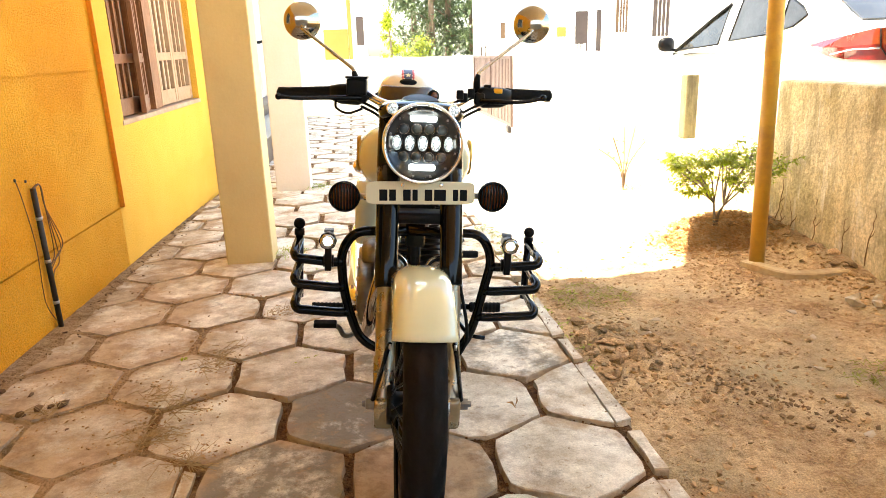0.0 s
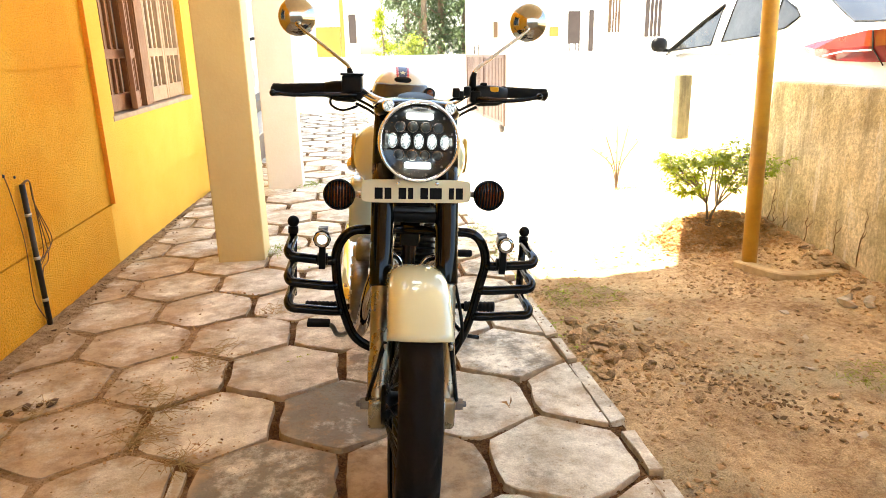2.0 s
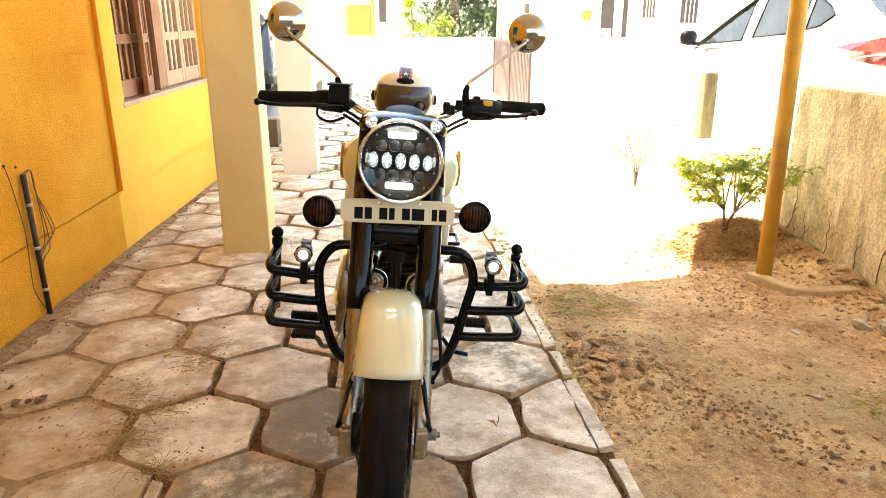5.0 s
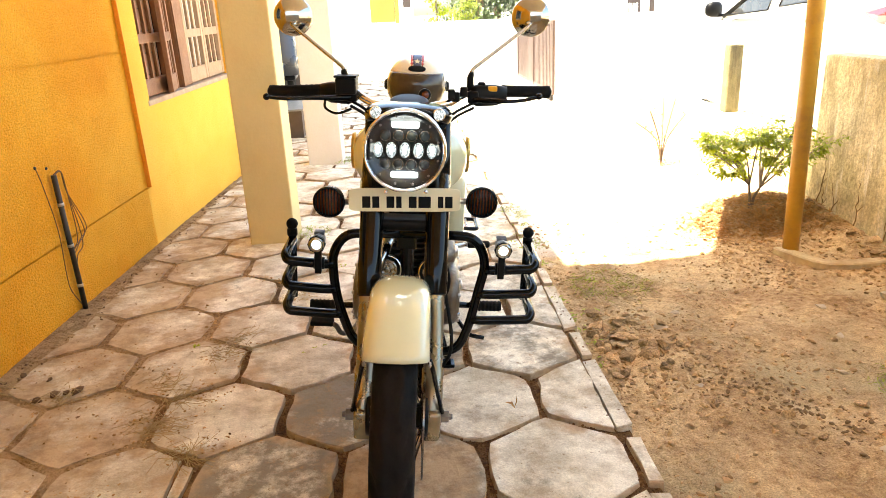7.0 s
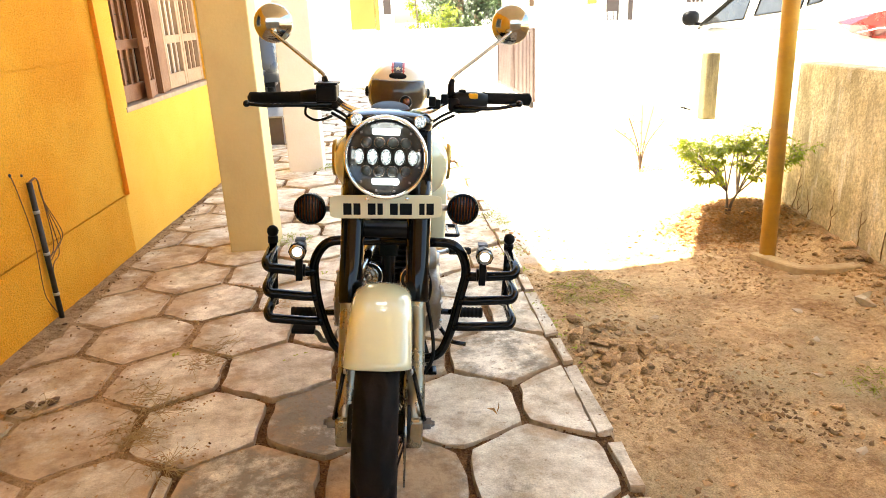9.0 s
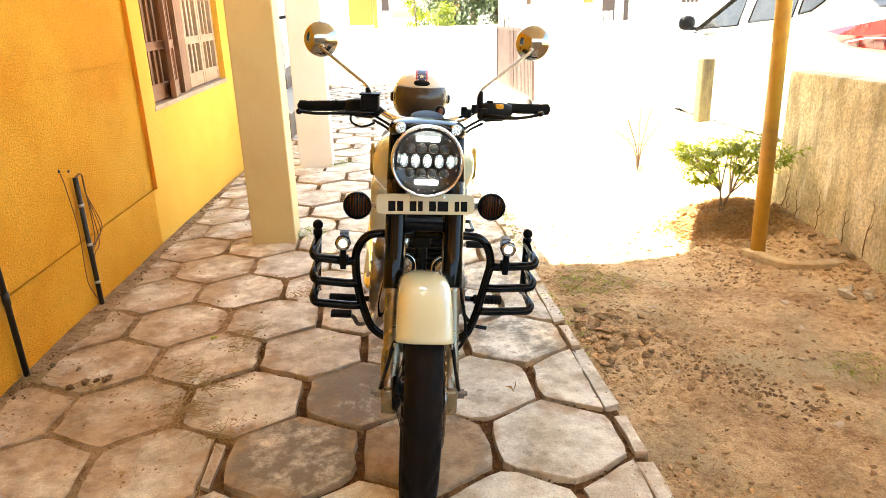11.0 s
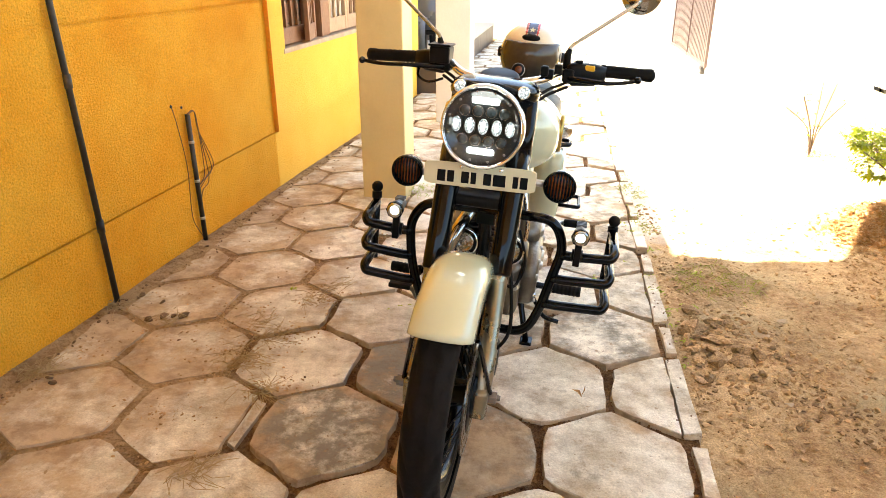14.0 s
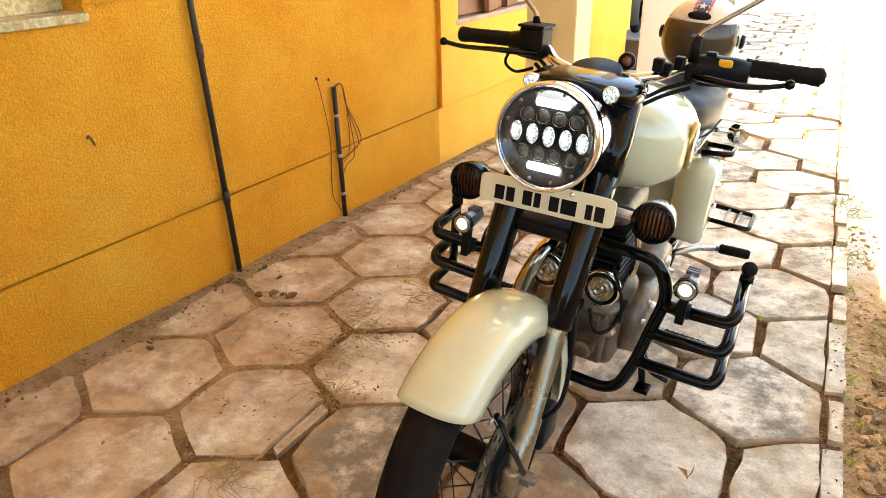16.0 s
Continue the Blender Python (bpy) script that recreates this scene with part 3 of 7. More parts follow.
M["chrome"] = mat("chrome", (0.86, 0.88, 0.92), (0.80, 0.82, 0.86), 0.07, 1.0, scale=8, rvar=0.04)
M["darkchrome"] = mat("tinted_chrome", (0.46, 0.45, 0.43), (0.36, 0.35, 0.33), 0.12, 1.0, scale=8, rvar=0.05)
M["alloy"] = mat("cast_alloy", (0.25, 0.23, 0.19), (0.13, 0.115, 0.09), 0.4, 0.8, scale=14, bump=0.3, rvar=0.14, c3=(0.15, 0.12, 0.09), s3=9, amt3=0.2)
M["slider"] = mat("dulled_fork_alloy", (0.31, 0.28, 0.195), (0.22, 0.19, 0.125), 0.28, 0.75, scale=14, rvar=0.1, c3=(0.40, 0.30, 0.20), s3=12, amt3=0.1)
M["steel"] = mat("brushed_steel", (0.55, 0.53, 0.50), (0.45, 0.42, 0.38), 0.3, 1.0, scale=20)
M["plate"] = mat("cream_plate_paint", (0.64, 0.625, 0.45), (0.62, 0.60, 0.42), 0.35, scale=4, rvar=0.06)
M["ink"] = mat("dark_plate_print", (0.004, 0.004, 0.004), rough=0.6, spec=0.15)
M["amber"] = mat("amber_lens", (0.15, 0.034, 0.006), (0.09, 0.018, 0.004), 0.25, scale=30, rvar=0.04, coat=0.5)
M["led"] = mat("white_led", (0.9, 0.92, 0.95), rough=0.2, rvar=0.0, emit=(0.90, 0.97, 1.0, 2.2))
M["ledsoft"] = mat("softly_lit_lens", (0.6, 0.65, 0.7), (0.03, 0.04, 0.05), 0.08, scale=150, fine=300, rvar=0.0, lo=0.60, hi=0.72, emit=(0.75, 0.90, 1.0, 0.09))
M["lens"] = mat("dark_projector_lens", (0.075, 0.095, 0.10), (0.025, 0.03, 0.035), 0.05, scale=60, rvar=0.02, spec=0.4)
M["lampface"] = mat("black_lamp_face", (0.02, 0.023, 0.025), rough=0.12, rvar=0.03)
M["gold"] = mat("gold_badge", (0.62, 0.42, 0.12), (0.45, 0.28, 0.07), 0.3, 0.9, scale=40)
M["vinyl"] = mat("black_seat_vinyl", (0.012, 0.012, 0.013), (0.017, 0.017, 0.018), 0.42, scale=20, bump=0.15, bscale=300, dist=0.002, spec=0.2)
M["yellowswitch"] = mat("yellow_switch", (0.75, 0.38, 0.01), rough=0.4)
M["disc"] = mat("brake_disc_steel", (0.28, 0.26, 0.23), (0.20, 0.18, 0.15), 0.28, 1.0, scale=50)
M["inlay"] = mat("grey_green_enamel_inlay", (0.30, 0.27, 0.17), (0.04, 0.04, 0.035), 0.15, scale=45, lo=0.6, hi=0.75)
M["lampgrey"] = mat("grey_anodised_alloy", (0.22, 0.22, 0.23), (0.15, 0.15, 0.16), 0.35, 0.7, scale=30)
M["spoke"] = mat("blackened_spoke_steel", (0.05, 0.048, 0.045), rough=0.3, metal=0.9)
M["horn"] = mat("horn_disc", (0.36, 0.325, 0.265), (0.26, 0.225, 0.175), 0.26, 0.9, scale=30)

LEAN = pose(-0.14, 0.40, 0, 0, 0, -2) @ pose(0, 0, 0, 0, 5.0, 0)
bike = empty("motorcycle", LEAN, label="cream and black classic motorcycle on its side stand, headlamp lit", category="motorcycle")
RAKE = Vector((0, math.sin(radians(27)), math.cos(radians(27))))
HEAD = Vector((0, 0.06, 0.322))
STEER = Matrix.Translation((-0.003, 0, 0)) @ Matrix.Translation(HEAD) @ Matrix.Rotation(radians(-0.4), 4, RAKE) @ Matrix.Translation(-HEAD)
BARS = Matrix.Translation(HEAD) @ Matrix.Rotation(radians(-3.6), 4, RAKE) @ Matrix.Translation(-HEAD)
AX = Matrix.Rotation(radians(90), 4, "Y")          # local z of a revolve laid along x


def wheel(name, cy, r, wt, M4, label):
    """Spoked wheel: grooved tyre, rim, hub, wire spokes."""
    axle = M4 @ Matrix.Translation((0, cy, r)) @ AX
    nseg, nw = 132, 18
    bm = bmesh.new()
    rows = []
    rr = r - wt * 0.5
    for i in range(nseg):
        a = 2 * math.pi * i / nseg
        row = []
        for j in range(nw + 1):
            b = radians(-118 + 236 * j / nw)
            lat = math.sin(b)
            rad = rr + wt * 0.5 * math.cos(b) * (1.0 if abs(b) < 1.6 else 0.9)
            g = (i + 5.0 * abs(lat) * 1.6) % 6
            if abs(b) < 1.15 and (g < 1.5 and 0.18 < abs(lat) < 0.88 or j == nw // 2):
                rad -= 0.009
            row.append(bm.verts.new((rad * math.cos(a), rad * math.sin(a), wt * 0.5 * lat)))
        rows.append(row)
    for i in range(nseg):
        a, b = rows[i], rows[(i + 1) % nseg]
        for j in range(nw):
            bm.faces.new((a[j], b[j], b[j + 1], a[j + 1]))
    w = part(name, revolve([(0.022, -0.075), (0.024, 0.075), (0.048, 0.072), (0.050, 0.058), (0.030, 0.05), (0.030, -0.05), (0.050, -0.058), (0.048, -0.072), (0.022, -0.075)], 28, axle), M["blackmatt"], bike, label)
    part("tyre", bm, M["rubber"], w, M4=axle)
    ri = rr - 0.022
    part("rim", revolve([(ri, -wt * .40), (ri + .016, -wt * .42), (ri + .02, -wt * .36), (ri - .006, -wt * .22), (ri - .012, 0), (ri - .006, wt * .22), (ri + .02, wt * .36), (ri + .016, wt * .42), (ri, wt * .40), (ri - .030, wt * .30), (ri - .036, 0), (ri - .030, -wt * .30), (ri, -wt * .40)], 72, axle), M["black"], w)
    for k in range(36):
        a = 2 * math.pi * k / 36
        side = 1 if k % 2 else -1
        skew = 0.42 if k % 4 < 2 else -0.42
        p0 = Vector((0.046 * math.cos(a), 0.046 * math.sin(a), 0.062 * side))
        p1 = Vector(((ri - 0.034) * math.cos(a + skew), (ri - 0.034) * math.sin(a + skew), 0.012 * side))
        part("spoke", tube([p0, p1], 0.0017, 5), M["spoke"], w, M4=axle)
        if k % 2:
            part("nipple", tube([p0.lerp(p1, 0.93), p1], 0.003, 6), M["steel"], w, M4=axle)
    return w, axle


fw, faxle = wheel("front_wheel", 0.0, 0.322, 0.092, STEER, "front wheel with black grooved tyre and wire spokes")
# brake disc with drilled holes, on the side stand's side
bm = bmesh.new()
N = 60
ringsD = []
for rad in (0.088, 0.100, 0.113, 0.126, 0.138, 0.146):
    ringsD.append([bm.verts.new((rad * math.cos(2 * math.pi * k / N), rad * math.sin(2 * math.pi * k / N), 0.060)) for k in range(N)])
for q, (a, b) in enumerate(zip(ringsD, ringsD[1:])):
    for k in range(N):
        if q in (1, 3) and (k + 2 * q) % 5 == 0:
            continue
        bm.faces.new((a[k], a[(k + 1) % N], b[(k + 1) % N], b[k]))
ext = bmesh.ops.extrude_face_region(bm, geom=bm.faces[:])
bmesh.ops.translate(bm, verts=[v for v in ext["geom"] if isinstance(v, bmesh.types.BMVert)], vec=(0, 0, 0.004))
bmesh.ops.recalc_face_normals(bm, faces=bm.faces)
part("brake_disc", bm, M["disc"], fw, "drilled steel brake disc", smooth=False, M4=faxle)
bm = revolve([(0.03, 0.056), (0.092, 0.060), (0.092, 0.064), (0.03, 0.066), (0.03, 0.056)], 40)
part("disc_carrier", bm, M["blackmatt"], fw, M4=faxle)
bm = box(0.045, 0.105, 0.055, 0.135, 0.30, 0.385, 0.012)
part("brake_caliper", bm, M["blackmatt"], bike, M4=STEER @ pose(0, 0.03, 0.01))
part("brake_hose", tube(smooth_path([(0.088, 0.10, 0.38), (0.125, 0.10, 0.45), (0.11, 0.16, 0.56), (0.07, 0.25, 0.72), (0.10, 0.36, 0.92)]), 0.0045, 8), M["rubber"], bike, M4=STEER)


def mudguard(name, cy, cz, r, half, skirt, a0, a1, M4, label, flare=1.0):
    """A curved, deep-sided mudguard swept round the wheel."""
    bm = bmesh.new()
    n, nw = 44, 20
    outer, inner = [], []
    for i in range(n + 1):
        t = i / n
        endk = 0.90 + 0.10 * min(1.0, t / 0.10)
        o_, i_ = [], []
        for off, store in ((0.0, o_), (0.003, i_)):
            for j in range(nw + 1):
                b = radians(-90 + 180 * j / nw)
                sb = math.sin(b)
                u = math.copysign(abs(sb) ** 0.80, sb) * (half - off)
                fd = 1 - abs(math.cos(b)) ** 0.56
                d = fd * skirt
                a = radians(a0 + (a1 - a0) * t - flare * 6.5 * fd * (1 - t) ** 3)
                rr = r - off - d - 0.006 * flare * (1 - fd) * (1 - t) ** 10
                store.append(Vector((u, cy + rr * math.cos(a), cz + rr * math.sin(a))))
        outer.append(o_)
        inner.append(i_)
    rings = [o_ + i_[::-1] for o_, i_ in zip(outer, inner)]
    loft(rings, caps=True, bm=bm)
    return part(name, bm, M["enamel"], bike, label, M4=M4)


fm = mudguard("front_mudguard", 0.0, 0.322, 0.335, 0.0705, 0.064, 130, -8, STEER, "glossy cream front mudguard")
for sx in (-1, 1):
    part("stay", tube([(sx * 0.0715, -0.085, 0.515), (sx * 0.078, -0.075, 0.49), (sx * 0.106, -0.004, 0.335)], 0.0055, 8), M["black"], fm, M4=STEER)
    part("bolt", revolve([(0, 0.006), (0.006, 0.005), (0.007, 0), (0.0, 0)], 10, Matrix.Translation((sx * 0.069, -0.105, 0.515)) @ pose(0, 0, 0, 0, 90 * sx, 0)), M["steel"], fm, M4=STEER)

# fork legs
for sx in (-1, 1):
    a = Vector((sx * 0.081, 0.0, 0.315))
    p = lambda z: a + RAKE * ((z - 0.315) / RAKE.z)
    leg = part("fork_leg", tube([p(0.30), p(0.315), p(0.42), p(0.423), p(0.57), p(0.60)], [0.022, 0.026, 0.026, 0.0225, 0.0235, 0.0235], 24), M["slider"], bike, "dull silver fork leg", M4=STEER)
    part("axle_lug", box(sx * 0.081 - 0.022, sx * 0.081 + 0.022, -0.030, 0.034, 0.268, 0.345, 0.010, 3), M["slider"], leg, M4=STEER)
    part("axle_nut", revolve([(0, 0.028), (0.007, 0.028), (0.009, 0.020), (0.015, 0.019), (0.016, 0.0), (0, 0)], 6, Matrix.Translation((sx * 0.103, 0.0, 0.322)) @ pose(0, 0, 0, 0, 90 * sx, 0)), M["lampgrey"], leg, smooth=False, M4=STEER)
    part("fork_cover", tube([p(0.574 + sx * 0.004), p(0.578 + sx * 0.004), p(0.66), p(0.80), p(0.845)], [0.0265, 0.0285, 0.0290, 0.0300, 0.0300], 28), M["black"], leg, "gloss black fork cover", M4=STEER)
    # upper cover beside the headlamp
    part("upper_cover", loft([oval(p(0.83) + Vector((0, 0.004, 0)), 0.031, 0.031, 20, 2.6, "z"), oval(p(0.90) + Vector((0, 0.024, 0)), 0.030, 0.026, 20, 3, "z"), oval(p(0.97) + Vector((-sx * 0.002, 0.012, 0)), 0.030, 0.034, 20, 3, "z"), oval(p(0.992) + Vector((-sx * 0.006, 0.012, 0)), 0.024, 0.030, 20, 2.6, "z")]), M["black"], leg, M4=STEER)
# lower yoke
part("fork_yoke", box(-0.10, 0.10, 0.205, 0.275, 0.715, 0.745, 0.01), M["blackmatt"], bike, M4=STEER)

# headlamp
LAMP = STEER @ Matrix.Translation((-0.002, 0.166, 0.925)) @ pose(0, 0, 0, 86, 0, 0)   # local z looks forward
hl = part("headlamp", revolve([(0.0, -0.168), (0.045, -0.162), (0.075, -0.148), (0.086, -0.132), (0.0915, -0.11), (0.0945, -0.07), (0.0952, -0.03), (0.0935, -0.002), (0.089, -0.002), (0.089, -0.05), (0.0, -0.06)], 64, LAMP), M["chrome"], bike, "chrome headlamp shell with white lamps lit")
part("rim", revolve([(0.0925, -0.030), (0.0975, -0.026), (0.0985, -0.012), (0.0972, 0.003), (0.0942, 0.007), (0.0905, 0.004), (0.0895, -0.004), (0.091, -0.010)], 72, LAMP), M["chrome"], hl, "bright chrome rim")
part("lamp_face", revolve([(0.0905, -0.002), (0.083, -0.003), (0.079, -0.010), (0.060, -0.016), (0.0, -0.018)], 56, LAMP), M["lampface"], hl)
def bar_led(y):
    return part("light_bar", box(-0.032, 0.032, y - 0.0072, y + 0.0072, -0.016, -0.007, 0.005, 3), M["led"], hl, "glowing white light bar", M4=LAMP)
bar_led(0.059)
bar_led(-0.057)
def projector(x, y, r, material, lit):
    m = LAMP @ Matrix.Translation((x, y, -0.017))
    if lit:
        m = m @ Matrix.Diagonal((0.82, 1.27, 1, 1))
    pr = part("projector", revolve([(r * 0.86, 0.004), (r, 0.005), (r * 1.06, 0.001), (r * 1.02, -0.004)], 24, m), M["blackmatt"], hl)
    part("lens", revolve([(0.0, 0.010), (r * 0.45, 0.0085), (r * 0.75, 0.005), (r * 0.88, 0.001)], 20, m), material, pr)
    if lit:
        part("core", revolve([(0.0, 0.0125), (r * 0.27, 0.0118), (r * 0.40, 0.0090)], 16, m @ Matrix.Translation((0.0, 0.001, 0.0)) @ Matrix.Diagonal((0.85, 1.25, 1, 1))), M["led"], pr)
    else:
        part("ring", revolve([(r * 0.90, 0.0048), (r * 0.95, 0.0058), (r * 1.0, 0.0050)], 22, m), M["darkchrome"], pr)
for k in range(4):
    projector(-0.0465 + 0.031 * k, 0.0335, 0.0128, M["lens"], False)
    projector(-0.0465 + 0.031 * k, -0.0335, 0.0128, M["lens"], False)
for k in range(5):
    projector(-0.0635 + 0.0318 * k, 0.0, 0.0172, M["ledsoft"], True)
M["clear"] = mat("clear_lens_glass", (1.0, 1.0, 1.0), rough=0.0, rvar=0.0, trans=1.0)
M["clear"].node_tree.nodes["Principled BSDF"].inputs["IOR"].default_value = 1.07
cover = part("lens_cover", revolve([(0.0895, 0.002), (0.070, 0.009), (0.040, 0.0135), (0.0, 0.015), (0.0, 0.0135), (0.040, 0.012), (0.070, 0.0075), (0.0895, 0.0005), (0.0895, 0.002)], 48, LAMP), M["clear"], hl, "clear domed glass cover")
for k in range(12):
    a = 2 * math.pi * (k + 0.5) / 12
    part("clip", box(-0.0025, 0.0025, -0.0025, 0.0025, -0.006, 0.000, 0.001), M["lampgrey"], hl, M4=LAMP @ Matrix.Translation((0.0805 * math.cos(a), 0.0805 * math.sin(a), 0)))

# nacelle over the lamp with two pilot lamps
rings = []
for y, hw, z0, z1 in [(0.250, 0.060, 0.992, 1.008), (0.265, 0.088, 0.975, 1.014), (0.30, 0.108, 0.955, 1.017), (0.35, 0.112, 0.95, 1.018), (0.41, 0.102, 0.955, 1.010), (0.45, 0.07, 0.965, 0.998)]:
    rings.append(oval((0, y, (z0 + z1) / 2), hw, (z1 - z0) / 2, 28, 2.7))
nac = part("nacelle", loft(rings), M["black"], bike, "gloss black headlamp nacelle", M4=STEER)
part("cowl_lip", tube(smooth_path([(-0.065, 0.252, 0.998), (-0.035, 0.238, 1.010), (0, 0.232, 1.014), (0.035, 0.238, 1.010), (0.065, 0.252, 0.998)], 8), [0.004] * 33, 8), M["black"], nac, M4=STEER)
part("key_fob", revolve([(0, 0.006), (0.010, 0.006), (0.012, 0.0), (0.019, 0.003), (0.022, -0.006), (0, -0.010)], 24, Matrix.Translation((0.037, 0.445, 1.024)) @ pose(0, 0, 0, 80, 0, 10) @ Matrix.Diagonal((0.8, 0.8, 1, 1))), M["blackmatt"], nac)
part("fob_lens", revolve([(0, 0.008), (0.007, 0.0075), (0.0095, 0.0045)], 20, Matrix.Translation((0.037, 0.445, 1.024)) @ pose(0, 0, 0, 80, 0, 10)), M["amber"], nac, "small brown lens")
part("instrument", revolve([(0, 0.012), (0.042, 0.012), (0.050, 0.008), (0.053, -0.01), (0.0, -0.01)], 40, Matrix.Translation((0.0, 0.385, 1.006)) @ pose(0, 0, 0, 14, 0, 0)), M["blackmatt"], nac, M4=STEER)
for sx in (-1, 1):
    m = Matrix.Translation((sx * 0.076, 0.248, 1.000)) @ pose(0, 0, 0, 88, 0, sx * 4) @ Matrix.Diagonal((0.72, 0.72, 0.8, 1))
    pl = part("pilot_lamp", revolve([(0.0, -0.04), (0.016, -0.03), (0.0205, -0.005), (0.0215, 0.004), (0.018, 0.007)], 28, m), M["chrome"], nac, M4=STEER)
    part("lens", revolve([(0.0, 0.010), (0.010, 0.008), (0.018, 0.005)], 20, m), M["ledsoft"], pl, "small lit pilot lens", M4=STEER)

# number plate with plain bars in place of writing
npm = STEER @ Matrix.Translation((-0.0005, 0.200, 0.7985)) @ pose(0, 0, 0, 90 - 8, 0, 0) @ pose(0, 0, 0, 0, 0, 1.7)
npl = part("number_plate", loft([oval((0, 0, h_), 0.136 - i_, 0.0285 - i_, 48, 9.0, "z") for h_, i_ in ((-0.002, 0.001), (-0.001, 0), (0.001, 0), (0.002, 0.001))]), M["plate"], bike, "cream front plate with dark bars", smooth=False, M4=npm)
x = -0.103
for wd in (0.020, 0.017, None, 0.019, 0.013, None, 0.019, 0.030, None, 0.013, 0.018):
    if wd is None:
        x += 0.013
        continue
    part("bar", box(x, x + wd, -0.0195, 0.0085, 0.002, 0.0026), M["ink"], npl, "dark plain bar", smooth=False, M4=npm)
    x += wd + 0.0045
for sx in (-0.045, 0.051):
    part("screw", revolve([(0, 0.003), (0.004, 0.0025), (0.0055, 0.001), (0.0055, 0)], 14, npm @ Matrix.Translation((sx, 0.0195, 0.002))), M["chrome"], npl)
part("bracket", box(-0.06, 0.06, -0.012, 0.012, -0.028, -0.0025), M["blackmatt"], npl, M4=npm)

# front indicators
for sx in (-1, 1):
    c = Vector((sx * 0.192, 0.256, 0.778 + sx * 0.006))
    m = STEER @ Matrix.Translation(c) @ pose(0, 0, 0, 90, 0, 0)
    ind = part("indicator", revolve([(0.0, -0.058), (0.02, -0.056), (0.033, -0.04), (0.0385, -0.012), (0.0395, 0.004), (0.036, 0.008)], 36, m), M["darkchrome"] if sx > 0 else M["black"], bike, "round amber indicator behind a black grille")
    part("lens", revolve([(0.0, 0.012), (0.02, 0.010), (0.034, 0.004), (0.036, -0.002)], 30, m), M["amber"], ind)
    part("grille_ring", revolve([(0.0345, 0.008), (0.039, 0.010), (0.0405, 0.004), (0.039, -0.004)], 36, m), M["black"], ind)
    for k in range(-4, 5):
        hx = 0.0076 * k
        hy = math.sqrt(max(0.0, 0.0375 ** 2 - hx * hx))
        part("grille_bar", tube([(hx, -hy, 0.008), (hx, -hy * .5, 0.0135), (hx, hy * .5, 0.0135), (hx, hy, 0.008)], 0.0021, 6), M["black"], ind, M4=m)
    part("stalk", tube([c + Vector((-sx * 0.03, 0.005, 0)), c + Vector((-sx * 0.105, 0.012, 0.0))], 0.0085, 14), M["steel"], ind, M4=STEER)

# handlebar
hb_pts = [(0, 0.415, 0.992), (0.05, 0.418, 0.994), (0.105, 0.435, 1.004), (0.150, 0.472, 1.024), (0.20, 0.497, 1.028), (0.27, 0.513, 1.026), (0.382, 0.529, 1.020)]
path = [(-x_ * 1.035, y_, z_ - 0.010 * x_) for x_, y_, z_ in hb_pts[::-1]] + [(x_ * 0.97, y_ + 0.03 * x_, z_ + 0.016 * x_) for x_, y_, z_ in hb_pts[1:]]
hb = part("handlebar", tube(smooth_path(path, 6), 0.0112, 14), M["chrome"], bike, "chrome handlebar with black grips", M4=BARS)
for sx in (-1, 1):
    g0, g1 = (Vector((-0.248, 0.507, 1.0245)), Vector((-0.403, 0.533, 1.0155))) if sx < 0 else (Vector((0.243, 0.516, 1.0300)), Vector((0.374, 0.546, 1.0255)))
    n = 22
    part("grip", tube([g0.lerp(g1, k / n) for k in range(n + 1)], [0.0175 if k in (0, 1, n - 2, n - 1, n) else 0.0158 + 0.0008 * (k % 2) for k in range(n + 1)], 18), M["rubber"], hb, "black rubber grip", M4=BARS)
    part("bar_end", revolve([(0, 0.006), (0.010, 0.006), (0.0135, 0.002), (0.0135, 0)], 16, BARS @ along(g1, g1 * 2 - g0)), M["blackmatt"], hb)
    sw = part("switch_housing", loft([oval((sx * 0.158, 0.482, 1.022), 0.022, 0.024, 18, 3.2, "x"), oval((sx * 0.175, 0.487, 1.020), 0.027, 0.030, 18, 3.2, "x"), oval((sx * 0.225, 0.500, 1.020), 0.025, 0.028, 18, 3.2, "x"), oval((sx * 0.256, 0.508, 1.022), 0.019, 0.020, 18, 2.4, "x")]), M["blackmatt"], hb, M4=BARS)
    lv = [(sx * 0.165, 0.460, 1.012), (sx * 0.205, 0.440, 1.012), (sx * 0.26, 0.427, 1.012)] + ([(-0.33, 0.424, 1.009), (-0.384, 0.426, 1.013)] if sx < 0 else [(0.30, 0.430, 1.016), (0.335, 0.435, 1.024)])
    lever = part("lever", tube(smooth_path(lv, 5), [0.009 - 0.004 * min(1, k / 12) for k in range(21)], 10), M["black"], hb, "brake lever" if sx < 0 else "clutch lever", M4=BARS)
    bmb = bmesh.new()
    bmesh.ops.create_uvsphere(bmb, u_segments=16, v_segments=10, radius=0.0092)
    part("ball_end", bmb, M["black"], lever, M4=BARS @ Matrix.Translation((-0.386, 0.426, 1.013) if sx < 0 else (0.337, 0.435, 1.025)))
    part("perch", box(min(sx * 0.148, sx * 0.178), max(sx * 0.148, sx * 0.178), 0.452, 0.490, 1.000, 1.034, 0.006), M["blackmatt"], lever, smooth=False, M4=BARS)
part("yellow_switch", box(0.203, 0.228, 0.470, 0.480, 1.032, 1.046, 0.003), M["yellowswitch"], hb, "yellow thumb switch", smooth=False, M4=BARS)
part("red_switch", box(0.176, 0.196, 0.476, 0.494, 1.046, 1.056, 0.003), M["blackmatt"], hb, smooth=False, M4=BARS)
